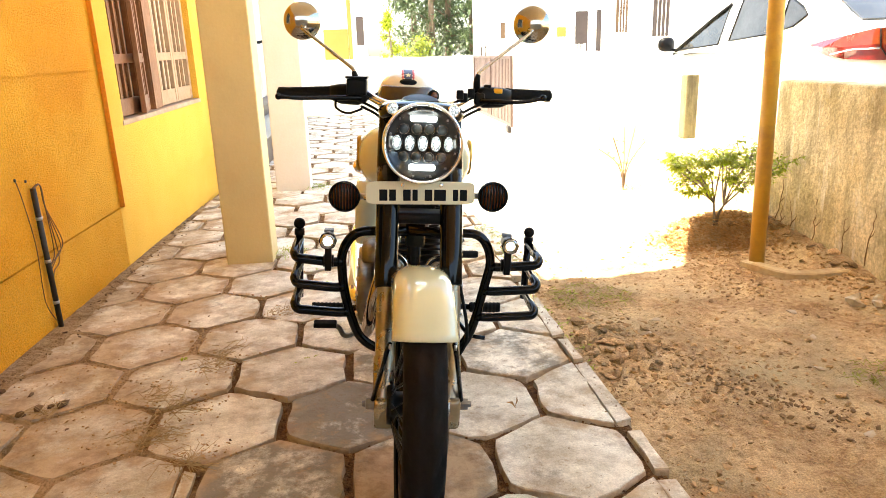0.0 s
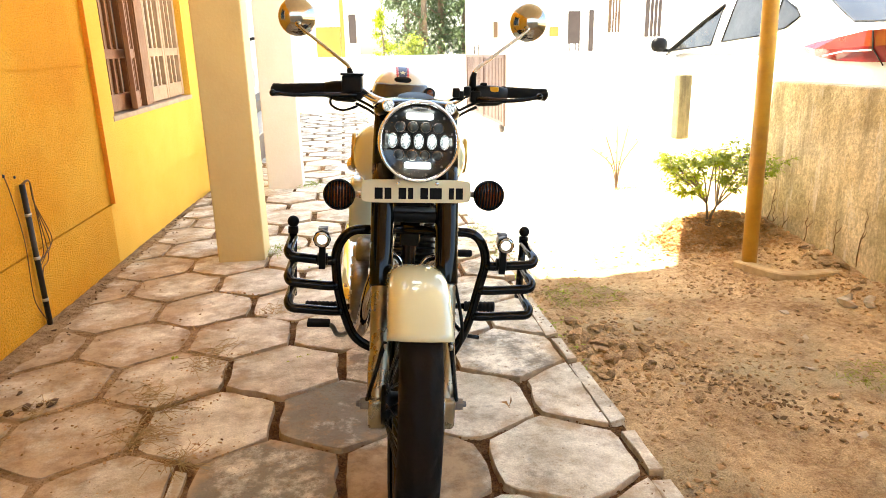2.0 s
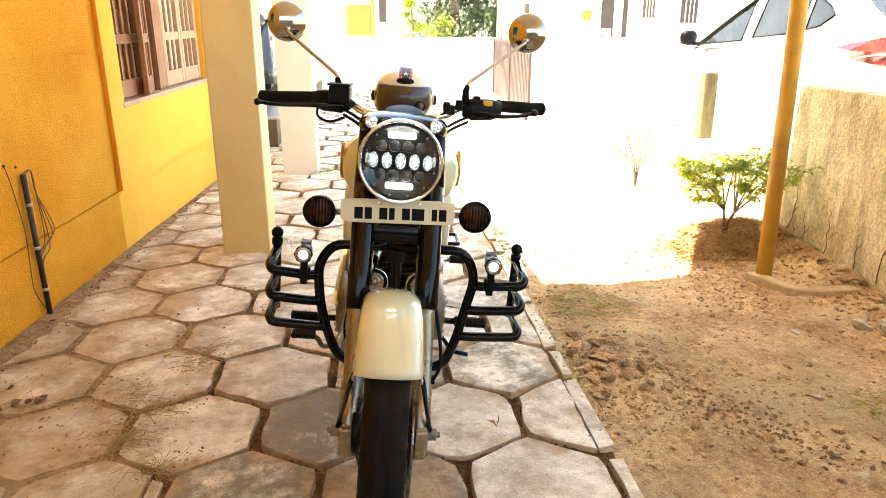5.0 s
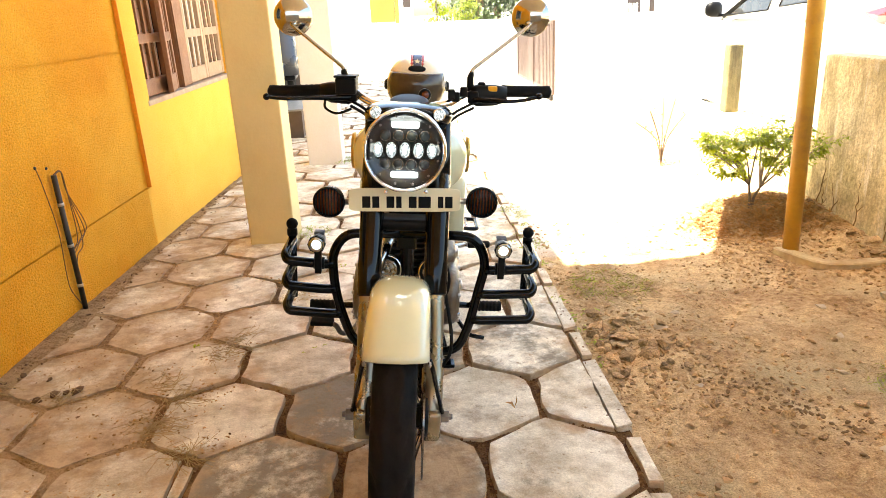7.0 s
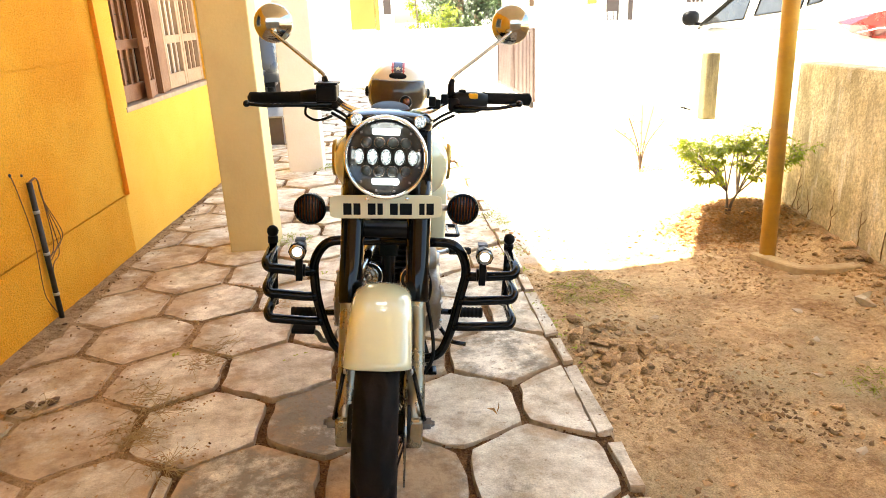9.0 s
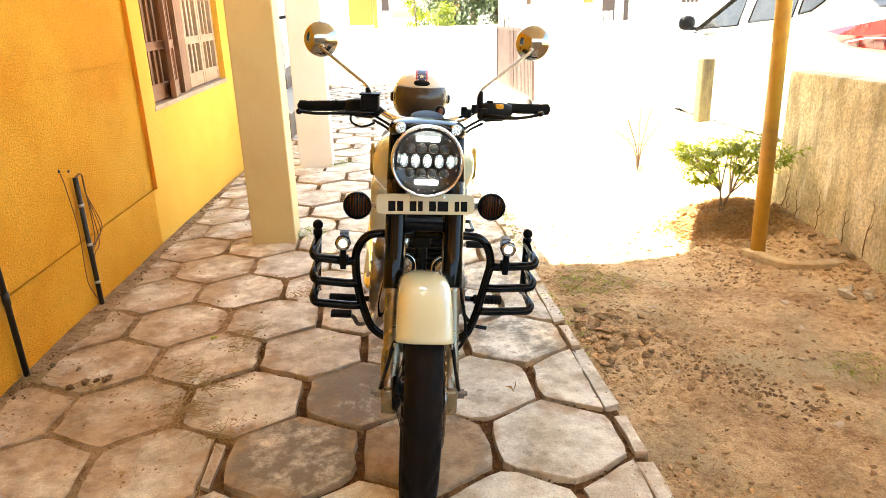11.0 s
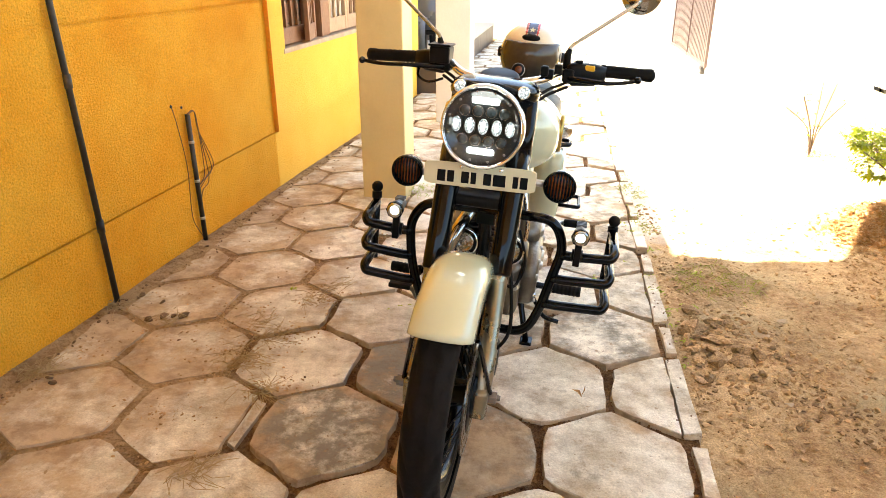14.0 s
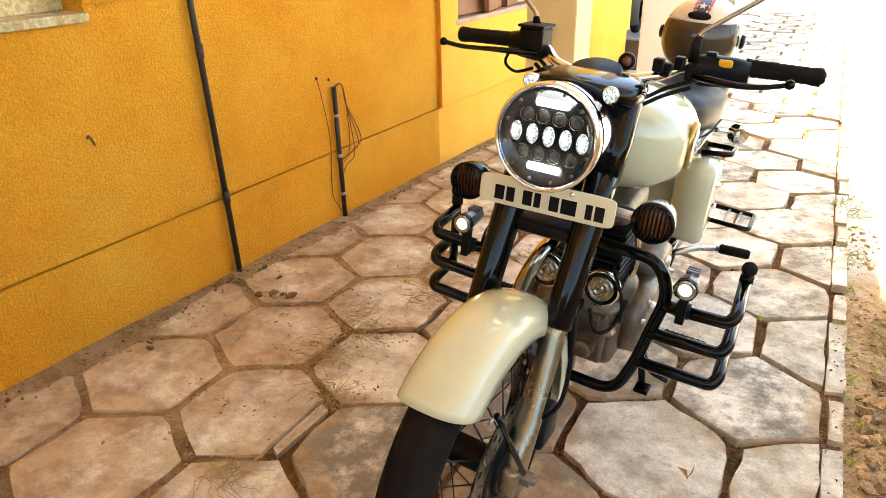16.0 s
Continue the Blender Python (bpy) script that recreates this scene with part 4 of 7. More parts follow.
rs = part("brake_reservoir", box(-0.204, -0.149, 0.438, 0.492, 1.020, 1.064, 0.005), M["blackmatt"], hb, "square black brake fluid reservoir", smooth=False, M4=BARS)
part("lid", box(-0.207, -0.146, 0.435, 0.495, 1.064, 1.070, 0.002), M["blackmatt"], rs, smooth=False, M4=BARS)
part("hook", tube(smooth_path([(-0.235, 0.46, 1.005), (-0.232, 0.44, 0.985), (-0.20, 0.43, 0.972), (-0.16, 0.43, 0.985)], 5), 0.0035, 8), M["black"], hb, M4=BARS)
for sx in (-1, 1):
    for q, (dz, dy) in enumerate(((-0.006, 0.0), (-0.018, -0.01))):
        part("cable", tube(smooth_path([(sx * 0.165, 0.462 + dy, 1.008 + dz), (sx * 0.125, 0.430 + dy, 0.992 + dz), (sx * 0.095, 0.39 + dy, 0.975 + dz), (sx * 0.055, 0.36, 0.955 + dz)], 6), 0.0042, 8), M["rubber"], hb, M4=BARS)
# small clutter of clamps at the bar's bends
for dx, dy, dz in ((0.118, 0.435, 1.022), (0.138, 0.450, 1.034), (0.106, 0.424, 1.030)):
    part("clamp", box(dx - 0.010, dx + 0.010, dy - 0.01, dy + 0.01, dz - 0.014, dz + 0.012, 0.004), M["blackmatt"], hb, smooth=False, M4=BARS @ Matrix.Translation((0, 0, 0)))

# mirrors
for sx, cx, base in ((-1, -0.338, -0.183), (1, 0.314, 0.155)):
    cz = 1.216 if sx < 0 else 1.224
    foot = Vector((base, 0.477, 1.068))
    cen = Vector((cx, 0.573, cz))
    part("boot", tube([foot + Vector((0, 0, -0.03)), foot, foot + Vector((sx * 0.004, 0.003, 0.014))], [0.0105, 0.0095, 0.0065], 14), M["rubber"], hb, M4=BARS)
    mr = part("mirror", revolve([(0.0, 0.020), (0.020, 0.0185), (0.038, 0.0125), (0.049, 0.003), (0.053, -0.006), (0.053, -0.009), (0.050, -0.011), (0.0, -0.011)], 44, Matrix.Translation(cen) @ pose(0, 0, 0, 88, 0, sx * -14 + 0)), M["darkchrome"], bike, "round chrome mirror on a thin stem", M4=BARS)
    e = cen + Vector((-sx * 0.005, -0.020, -0.020))
    part("stem", tube(rounded_path([foot, foot + Vector((sx * 0.004, 0.004, 0.02)), e + Vector((0, -0.014, -0.004)), e], 0.014), 0.0048, 12), M["darkchrome"], mr, M4=BARS)
    part("joint", revolve([(0, 0.012), (0.008, 0.010), (0.010, 0), (0.0, -0.004)], 14, BARS @ Matrix.Translation(e) @ pose(0, 0, 0, 90, 0, 0)), M["darkchrome"], mr)

# frame and engine
fr = part("frame_tube", tube(rounded_path([(0, 0.40, 0.80), (0, 0.43, 0.60), (0, 0.46, 0.30)], 0.06), 0.021, 16), M["black"], bike, "black frame tubes")
part("top_tube", tube([(0, 0.38, 0.80), (0, 0.95, 0.76)], 0.018, 12), M["black"], fr)
for sx in (-1, 1):
    part("seat_stay", tube([(sx * 0.07, 0.85, 0.70), (sx * 0.09, 1.20, 0.66), (sx * 0.10, 1.60, 0.70)], 0.012, 12), M["black"], fr)
    part("rear_stay", tube([(sx * 0.08, 0.90, 0.34), (sx * 0.10, 1.37, 0.32)], 0.018, 12), M["black"], fr)
    part("shock", tube([(sx * 0.125, 1.33, 0.34), (sx * 0.125, 1.24, 0.64)], [0.020, 0.020], 14), M["steel"], fr)
eng = part("engine", box(-0.10, 0.118, 0.475, 0.86, 0.285, 0.455, 0.026, 3), M["alloy"], bike, "cast alloy engine with cooling fins")
for k in range(10):
    z = 0.447 + 0.0185 * k
    part("cooling_fin", box(-0.088, 0.088, 0.525, 0.70, z, z + 0.007, 0.003, 1), M["blackmatt"], eng, smooth=False)
part("cylinder", tube([(0, 0.612, 0.44), (0, 0.612, 0.64)], 0.062, 24), M["alloy"], eng)
part("cylinder_head", box(-0.085, 0.085, 0.53, 0.70, 0.636, 0.70, 0.018, 3), M["alloy"], eng)
for sx in (-1, 1):
    rows_ = [(0.112, 0.165, 0.098), (0.150, 0.160, 0.094), (0.163, 0.148, 0.084), (0.166, 0.128, 0.066), (0.163, 0.120, 0.060), (0.164, 0.06, 0.03), (0.165, 0.01, 0.01)]
    cov = part("side_cover", loft([oval((sx * x_, 0.68, 0.378), a_, b_, 36, 2.7, "x") for x_, a_, b_ in rows_]), M["alloy"], eng)
    for k in range(11):
        a = 2 * math.pi * k / 11
        c_, s_ = math.cos(a), math.sin(a)
        part("bolt", revolve([(0, 0.009), (0.006, 0.008), (0.008, 0)], 8, Matrix.Translation((sx * 0.160, 0.68 + 0.146 * math.copysign(abs(c_) ** 0.75, c_), 0.378 + 0.083 * math.copysign(abs(s_) ** 0.75, s_))) @ pose(0, 0, 0, 0, 90 * sx, 0)), M["steel"], cov)
    up_ = part("upper_cover", loft([oval((sx * x_, 0.735, 0.485), a_, b_, 28, 2.3, "x") for x_, a_, b_ in [(0.06, 0.085, 0.055), (0.13, 0.080, 0.050), (0.150, 0.066, 0.040), (0.154, 0.03, 0.02)]]), M["alloy"], eng)
    part("cap", revolve([(0, 0.014), (0.018, 0.013), (0.022, 0.004), (0.022, 0.0)], 20, Matrix.Translation((sx * 0.150, 0.735, 0.485)) @ pose(0, 0, 0, 0, 90 * sx, 0)), M["steel"], up_)
part("front_case", box(-0.07, 0.098, 0.452, 0.478, 0.305, 0.435, 0.008, 2), M["alloy"], eng, smooth=False)
part("drain_plug", revolve([(0, 0.018), (0.010, 0.017), (0.012, 0.004), (0.016, 0.0)], 6, Matrix.Translation((0.105, 0.468, 0.40)) @ pose(0, 0, 0, 90, 0, 0)), M["steel"], eng, smooth=False)
part("timing_cover", revolve([(0, 0.022), (0.03, 0.021), (0.042, 0.012), (0.046, 0.0)], 28, Matrix.Translation((0.105, 0.56, 0.47)) @ pose(0, 0, 0, 0, 90, 0)), M["alloy"], eng)
part("rocker_pipe", tube(smooth_path([(0.095, 0.55, 0.45), (0.115, 0.56, 0.55), (0.09, 0.58, 0.66)]), 0.007, 10), M["chrome"], eng)
part("oil_filter", revolve([(0, 0.012), (0.020, 0.011), (0.024, 0.007), (0.026, 0.0)], 24, Matrix.Translation((0.05, 0.455, 0.335)) @ pose(0, 0, 0, 90, 0, 0)), M["alloy"], eng)
part("breather", box(0.02, 0.075, 0.50, 0.56, 0.43, 0.475, 0.012), M["alloy"], eng)
part("engine_mount", box(-0.03, 0.03, 0.44, 0.50, 0.24, 0.45, 0.006), M["black"], fr)
part("carburettor", box(-0.04, 0.055, 0.70, 0.80, 0.56, 0.66, 0.015), M["blackmatt"], eng)

# horns with concentric rings, either side of the frame tube
for sx, z in ((-0.056, 0.533), (0.077, 0.527)):
    m = Matrix.Translation((sx, 0.425, z)) @ pose(0, 0, 0, 84, 0, 0)
    prof = [(0, 0.011), (0.006, 0.011), (0.008, 0.007), (0.012, 0.008), (0.014, 0.011), (0.017, 0.011), (0.019, 0.007), (0.023, 0.008), (0.025, 0.010), (0.028, 0.010), (0.030, 0.006), (0.036, 0.004), (0.040, 0.005), (0.0425, 0.0), (0.040, -0.012), (0.026, -0.022), (0.0, -0.024)]
    hn = part("horn", revolve(prof, 44, m), M["horn"], bike, "round horn with pressed rings")
    part("surround", revolve([(0.0305, 0.0066), (0.034, 0.0062), (0.039, 0.0062)], 44, m), M["black"], hn)
    part("rim", revolve([(0.0395, 0.005), (0.0435, 0.004), (0.0445, -0.004), (0.042, -0.010)], 44, m), M["chrome"], hn)
    part("bolt", box(-0.005, 0.005, 0.0, 0.010, -0.052, -0.042, 0.001), M["steel"], hn, smooth=False, M4=m @ Matrix.Translation((0, 0, 0)))
part("front_panel", box(-0.028, 0.028, 0.405, 0.415, 0.60, 0.70, 0.004), M["black"], fr, smooth=False)
part("regulator", box(-0.05, 0.05, 0.36, 0.40, 0.70, 0.76, 0.006), M["blackmatt"], fr, smooth=False)
part("coil_hose", tube([(0.05 + 0.012 * math.cos(k * 0.9), 0.37 + 0.012 * math.sin(k * 0.9), 0.665 + 0.0022 * k) for k in range(44)], 0.004, 6), M["rubber"], fr, "coiled black hose")

# exhaust
ex = part("exhaust_pipe", tube(smooth_path([(-0.045, 0.54, 0.612), (-0.058, 0.455, 0.600), (-0.085, 0.40, 0.54), (-0.112, 0.40, 0.44), (-0.128, 0.46, 0.325), (-0.145, 0.60, 0.262), (-0.16, 0.90, 0.25)], 7), 0.0195, 20), M["darkchrome"], bike, "tarnished chrome exhaust pipe")
part("silencer", tube(smooth_path([(-0.16, 0.90, 0.25), (-0.165, 1.0, 0.255), (-0.17, 1.3, 0.28), (-0.175, 1.68, 0.31), (-0.176, 1.74, 0.313)], 4), [0.02, 0.028, 0.036, 0.042, 0.045, 0.045, 0.045, 0.045, 0.045, 0.045, 0.045, 0.044, 0.043, 0.042, 0.04, 0.03, 0.022], 24), M["chrome"], ex)

# tank, seat, side boxes
secs = [(0.435, 0.045, 0.86, 0.040), (0.45, 0.085, 0.855, 0.065), (0.48, 0.128, 0.845, 0.090), (0.53, 0.160, 0.835, 0.108), (0.60, 0.172, 0.828, 0.116), (0.70, 0.166, 0.825, 0.114), (0.80, 0.142, 0.822, 0.100), (0.90, 0.108, 0.812, 0.075), (0.97, 0.080, 0.80, 0.050)]
tank = part("fuel_tank", loft([oval((0, y, cz), rx, rz, 36, 2.35) for y, rx, cz, rz in secs]), M["enamel"], bike, "glossy cream teardrop fuel tank")
for sx in (-1, 1):
    bdg = part("badge", loft([oval((sx * 0.1738, 0.615, 0.835), 0.001, 0.001, 24, 2, "x"), oval((sx * 0.1735, 0.615, 0.835), 0.038, 0.052, 24, 2, "x"), oval((sx * 0.163, 0.614, 0.835), 0.042, 0.056, 24, 2, "x")]), M["gold"], tank, "oval gold and black badge")
    part("inlay", loft([oval((sx * 0.1745, 0.615, 0.835), 0.001, 0.001, 20, 2, "x"), oval((sx * 0.1745, 0.615, 0.835), 0.033, 0.047, 20, 2, "x"), oval((sx * 0.172, 0.615, 0.835), 0.036, 0.050, 20, 2, "x")]), M["inlay"], bdg)
part("filler_cap", revolve([(0, 0.014), (0.022, 0.013), (0.030, 0.006), (0.032, 0.0)], 28, Matrix.Translation((0, 0.66, 0.940))), M["chrome"], tank)
seat = part("seat", loft([oval((0, y, z), rx, rz, 32, 2.6) for y, rx, z, rz in [(0.86, 0.055, 0.835, 0.03), (0.90, 0.104, 0.825, 0.055), (0.97, 0.135, 0.812, 0.066), (1.08, 0.154, 0.802, 0.070), (1.19, 0.154, 0.802, 0.068), (1.26, 0.130, 0.805, 0.05), (1.28, 0.08, 0.805, 0.025)]]), M["vinyl"], bike, "smooth black rider seat")
part("piping", tube(smooth_path([(sx_ * 0.137, y, 0.748) for sx_, y in ((1, 1.25), (1, 1.15), (0.98, 1.05), (0.75, 0.95))], 5), 0.003, 6), M["rubber"], seat)
part("pillion_seat", loft([oval((0, y, z), rx, rz, 28, 2.8) for y, rx, z, rz in [(1.275, 0.09, 0.79, 0.02), (1.30, 0.115, 0.795, 0.034), (1.42, 0.115, 0.80, 0.038), (1.55, 0.105, 0.808, 0.036), (1.60, 0.07, 0.81, 0.02)]]), M["vinyl"], bike)
tb = part("side_box", loft([oval((x_, 1.035, 0.563), ry, rz, 28, 4.5, "x") for x_, ry, rz in [(0.095, 0.078, 0.120), (0.178, 0.078, 0.122), (0.191, 0.070, 0.114), (0.195, 0.05, 0.095)]]), M["enamel"], bike, "cream metal side box")
part("knob", revolve([(0, 0.010), (0.007, 0.009), (0.009, 0.0)], 14, Matrix.Translation((0.194, 1.055, 0.61)) @ pose(0, 0, 0, 0, 90, 0)), M["chrome"], tb)
part("side_box", loft([oval((x_, 1.035, 0.563), ry, rz, 28, 4.5, "x") for x_, ry, rz in [(-0.095, 0.078, 0.120), (-0.168, 0.078, 0.122), (-0.181, 0.070, 0.114), (-0.185, 0.05, 0.095)]]), M["enamel"], bike)
rw_, raxle = wheel("rear_wheel", 1.37, 0.318, 0.115, Matrix.Identity(4), "rear wheel with black tyre and wire spokes")
mudguard("rear_mudguard", 1.37, 0.318, 0.375, 0.085, 0.06, 165, -15, Matrix.Identity(4), "cream rear mudguard", 0)
for sx in (-1, 1):
    c = Vector((sx * 0.175, 1.44, 0.665))
    ri_ = part("rear_indicator", revolve([(0.0, -0.045), (0.02, -0.042), (0.031, -0.02), (0.034, 0.0), (0.030, 0.003), (0.0, 0.004)], 30, Matrix.Translation(c) @ pose(0, 0, 0, 90, 0, 0)), M["chrome"], bike, "chrome rear indicator")
    part("stalk", tube([c + Vector((-sx * 0.03, 0, 0)), c + Vector((-sx * 0.10, 0, 0))], 0.008, 12), M["chrome"], ri_)
# pillion foot frame on the stand side
ff = part("pillion_footrest", tube(rounded_path([(0.150, 1.45, 0.348), (0.285, 1.45, 0.345), (0.285, 1.60, 0.345), (0.150, 1.60, 0.348)], 0.02), 0.0085, 10), M["black"], bike, "steel pillion footrest frame")
for k in (0.2, 0.24):
    part("rung", tube([(k, 1.45, 0.346), (k, 1.60, 0.346)], 0.005, 8), M["steel"], ff)
gl = part("grab_loop", tube(rounded_path([(0.125, 1.09, 0.685), (0.205, 1.10, 0.69), (0.205, 1.19, 0.685), (0.125, 1.20, 0.68)], 0.025), 0.008, 10), M["black"], bike, "small black steel loop")
# rider pegs and pedals
for sx, y, z in ((-1, 0.60, 0.338), (1, 0.625, 0.340)):
    n = 16
    pg = part("foot_peg", tube([(sx * (0.205 + 0.1 * k / n), y, z) for k in range(n + 1)], [0.0155 + 0.0022 * (k % 2) for k in range(n + 1)], 14), M["rubber"], bike, "ribbed black rubber foot peg", smooth=False)
    part("peg_bar", tube([(sx * 0.07, y + 0.01, z), (sx * 0.21, y, z)], 0.010, 10), M["black"], pg)
part("brake_pedal", tube(smooth_path([(-0.13, 0.66, 0.30), (-0.17, 0.60, 0.255), (-0.20, 0.555, 0.262), (-0.215, 0.54, 0.292), (-0.225, 0.535, 0.302)], 5), 0.008, 10), M["alloy"], bike)
part("pedal_pad", box(-0.295, -0.225, 0.525, 0.565, 0.296, 0.312, 0.004), M["rubber"], bike, smooth=False)
pp = part("pillion_peg", tube([(0.228, 1.228, 0.348), (0.234, 1.228, 0.348), (0.312, 1.243, 0.345), (0.320, 1.244, 0.345)], [0.011, 0.0155, 0.0155, 0.012], 16), M["rubber"], bike, "black rubber pillion peg on an arm")
part("arm", tube(rounded_path([(0.12, 1.08, 0.36), (0.17, 1.18, 0.352), (0.232, 1.228, 0.348)], 0.03), 0.010, 10), M["steel"], pp)
part("gear_toe", tube(rounded_path([(0.16, 0.62, 0.30), (0.20, 0.56, 0.265), (0.25, 0.55, 0.262)], 0.02), 0.007, 10), M["black"], bike)
ss = part("side_stand", tube(rounded_path([(0.09, 0.92, 0.24), (0.125, 0.86, 0.12), (0.155, 0.82, 0.027)], 0.03), 0.011, 12), M["black"], bike, "black side stand resting on the paving")
part("stand_foot", box(0.135, 0.178, 0.80, 0.85, 0.012, 0.026, 0.004), M["black"], ss, smooth=False)

# leg guard with rails, uprights and knobs
TR = 0.0135
lg = part("leg_guard", tube(rounded_path([(-0.02, 0.395, 0.650), (-0.170, 0.395, 0.646), (-0.208, 0.395, 0.585), (-0.200, 0.395, 0.48), (-0.180, 0.395, 0.40), (-0.152, 0.395, 0.325), (-0.100, 0.395, 0.288), (0.02, 0.40, 0.288), (0.155, 0.395, 0.290), (0.188, 0.395, 0.38), (0.205, 0.395, 0.475), (0.226, 0.395, 0.575), (0.192, 0.395, 0.648), (-0.02, 0.395, 0.652)], 0.045, 6), TR, 16), M["black"], bike, "gloss black tubular leg guard")
for sx, px_, py_, zs in ((-1, -0.331, 0.472, (0.575, 0.500, 0.424)), (1, 0.357, 0.52, (0.572, 0.498, 0.417))):
    for k, z in enumerate(zs):
        ix = (0.203, 0.197, 0.183)[k] if sx < 0 else (0.222, 0.206, 0.193)[k]
        drop = -0.020
        ox = abs(px_) + 0.004
        part("guard_rail", tube(rounded_path([(sx * ix, 0.392, z + drop), (sx * (ix + 0.03), 0.388, z + drop), (sx * (ox - 0.008), 0.372, z - 0.006), (sx * (ox + 0.002), 0.39, z + 0.004), (px_, py_, z + 0.022)], 0.035, 6), TR, 14), M["black"], lg)
    zk = 0.640 if sx < 0 else 0.622
    part("upright", tube([(px_, py_, zs[2] - 0.004), (px_, py_, zk - 0.012)], 0.0115, 14), M["black"], lg)
    bmb = bmesh.new()
    bmesh.ops.create_uvsphere(bmb, u_segments=18, v_segments=12, radius=0.0165)
    part("knob", bmb, M["rubber"], lg, "round black rubber knob", M4=Matrix.Translation((px_, py_, zk + 0.004)))
    part("collar", tube([(px_, py_, zk - 0.03), (px_, py_, zk - 0.012)], 0.0145, 14), M["rubber"], lg)
    # spot lamp on the top rail
    c = Vector((sx * (0.241 if sx < 0 else 0.263), 0.345, 0.630))
    m = Matrix.Translation(c) @ pose(0, 0, 0, 88, 0, 0)
    sl = part("spot_lamp", revolve([(0.0, -0.074), (0.013, -0.072), (0.017, -0.05), (0.020, -0.02), (0.0205, 0.002)], 8, m), M["lampgrey"], lg, "small lit grey spot lamp", smooth=False)
    part("bezel", revolve([(0.0205, 0.0), (0.0245, 0.002), (0.0245, 0.013), (0.019, 0.015)], 8, m), M["blackmatt"], sl, smooth=False)
    part("lens", revolve([(0.0, 0.018), (0.007, 0.017), (0.0125, 0.014)], 24, m), M["led"], sl, "glowing white lens")
    part("reflector", revolve([(0.0125, 0.014), (0.0205, 0.016), (0.0215, 0.012)], 24, m), M["darkchrome"], sl)
    for q in range(3):
        part("fin", box(-0.013, 0.013, 0.014, 0.022, -0.062 + 0.011 * q, -0.058 + 0.011 * q), M["lampgrey"], sl, smooth=False, M4=m)
    part("bracket", box(c.x - 0.009, c.x + 0.009, 0.350, 0.372, 0.540, 0.612, 0.002), M["blackmatt"], sl, smooth=False)
    part("clip", tube([(c.x - 0.014, 0.377, 0.562), (c.x + 0.014, 0.377, 0.562)], 0.0175, 14), M["blackmatt"], sl)

# helmet, its own thing, resting on the pillion seat
M["helmet"] = mat("helmet_white_gloss", (0.66, 0.63, 0.55), (0.60, 0.56, 0.47), 0.2, scale=3, coat=0.7)
M["visor"] = mat("smoked_visor", (0.045, 0.032, 0.022), (0.075, 0.055, 0.040), 0.05, scale=6, rvar=0.03, spec=0.4)
M["navy"] = mat("navy_stripe", (0.03, 0.04, 0.10), rough=0.3)
M["redstripe"] = mat("red_stripe", (0.45, 0.05, 0.04), rough=0.3)
helmet = empty("helmet", LEAN @ Matrix.Translation((0.003, 1.395, 0.957)), label="white full-face helmet with smoked visor and striped crown on the seat", category="helmet")


def shell(rx, ry, rz, keep, n=40, mrows=28, off=0.0):
    """Part of the helmet's egg-shaped shell where keep(azimuth, elevation) holds; azimuth 0 faces forward."""
    bm = bmesh.new()
    grid = {}
    def v(i, j):
        if (i % n, j) not in grid:
            az = 2 * math.pi * i / n
            el = radians(-58 + 148 * j / mrows)
            w = math.cos(el)
            grid[(i % n, j)] = bm.verts.new(((rx + off) * w * math.sin(az), -(ry + off) * w * math.cos(az), (rz + off) * math.sin(el)))
        return grid[(i % n, j)]
    for i in range(n):
        az = (360 * (i + 0.5) / n + 180) % 360 - 180
        for j in range(mrows):
            el = -58 + 148 * (j + 0.5) / mrows
            if keep(az, el):
                q = [v(i, j), v(i + 1, j), v(i + 1, j + 1), v(i, j + 1)]
                if len(set(q)) == 4:
                    bm.faces.new(q)
    return bm


inv = lambda az, el: abs(az) < 72 and -38 < el < 25
def hpart(name, bm, material, label="", par=None):
    bmesh.ops.remove_doubles(bm, verts=bm.verts, dist=1e-5)
    bmesh.ops.recalc_face_normals(bm, faces=bm.faces)
    ext = bmesh.ops.extrude_face_region(bm, geom=bm.faces[:])
    for vv in {g for g in ext["geom"] if isinstance(g, bmesh.types.BMVert)}:
        vv.co *= 1.018
    bmesh.ops.recalc_face_normals(bm, faces=bm.faces)
    return part(name, bm, material, par or helmet, label)
hs = hpart("shell", shell(0.118, 0.138, 0.118, lambda a, e: not inv(a, e), 60, 44), M["helmet"])
hpart("visor", shell(0.119, 0.139, 0.119, lambda a, e: abs(a) < 75 and -40 < e < 27, 60, 44), M["visor"], "smoked brown visor")
hpart("stripe", shell(0.1195, 0.1395, 0.1195, lambda a, e: 32 < e < 76 and abs(math.sin(radians(a))) * math.cos(radians(e)) < 0.13 and abs(a) < 90, 120, 60), M["navy"], "navy stripe", hs)
for s_ in (-1, 1):
    hpart("stripe", shell(0.1195, 0.1395, 0.1195, lambda a, e: 32 < e < 76 and 0.145 < s_ * math.sin(radians(a)) * math.cos(radians(e)) < 0.20 and abs(a) < 90, 120, 60), M["redstripe"], "red stripe", hs)
    part("pivot", revolve([(0, 0.012), (0.018, 0.010), (0.022, 0.0)], 20, Matrix.Translation((s_ * 0.118, -0.01, 0.0)) @ pose(0, 0, 0, 0, 90 * s_, 0)), M["blackmatt"], hs)
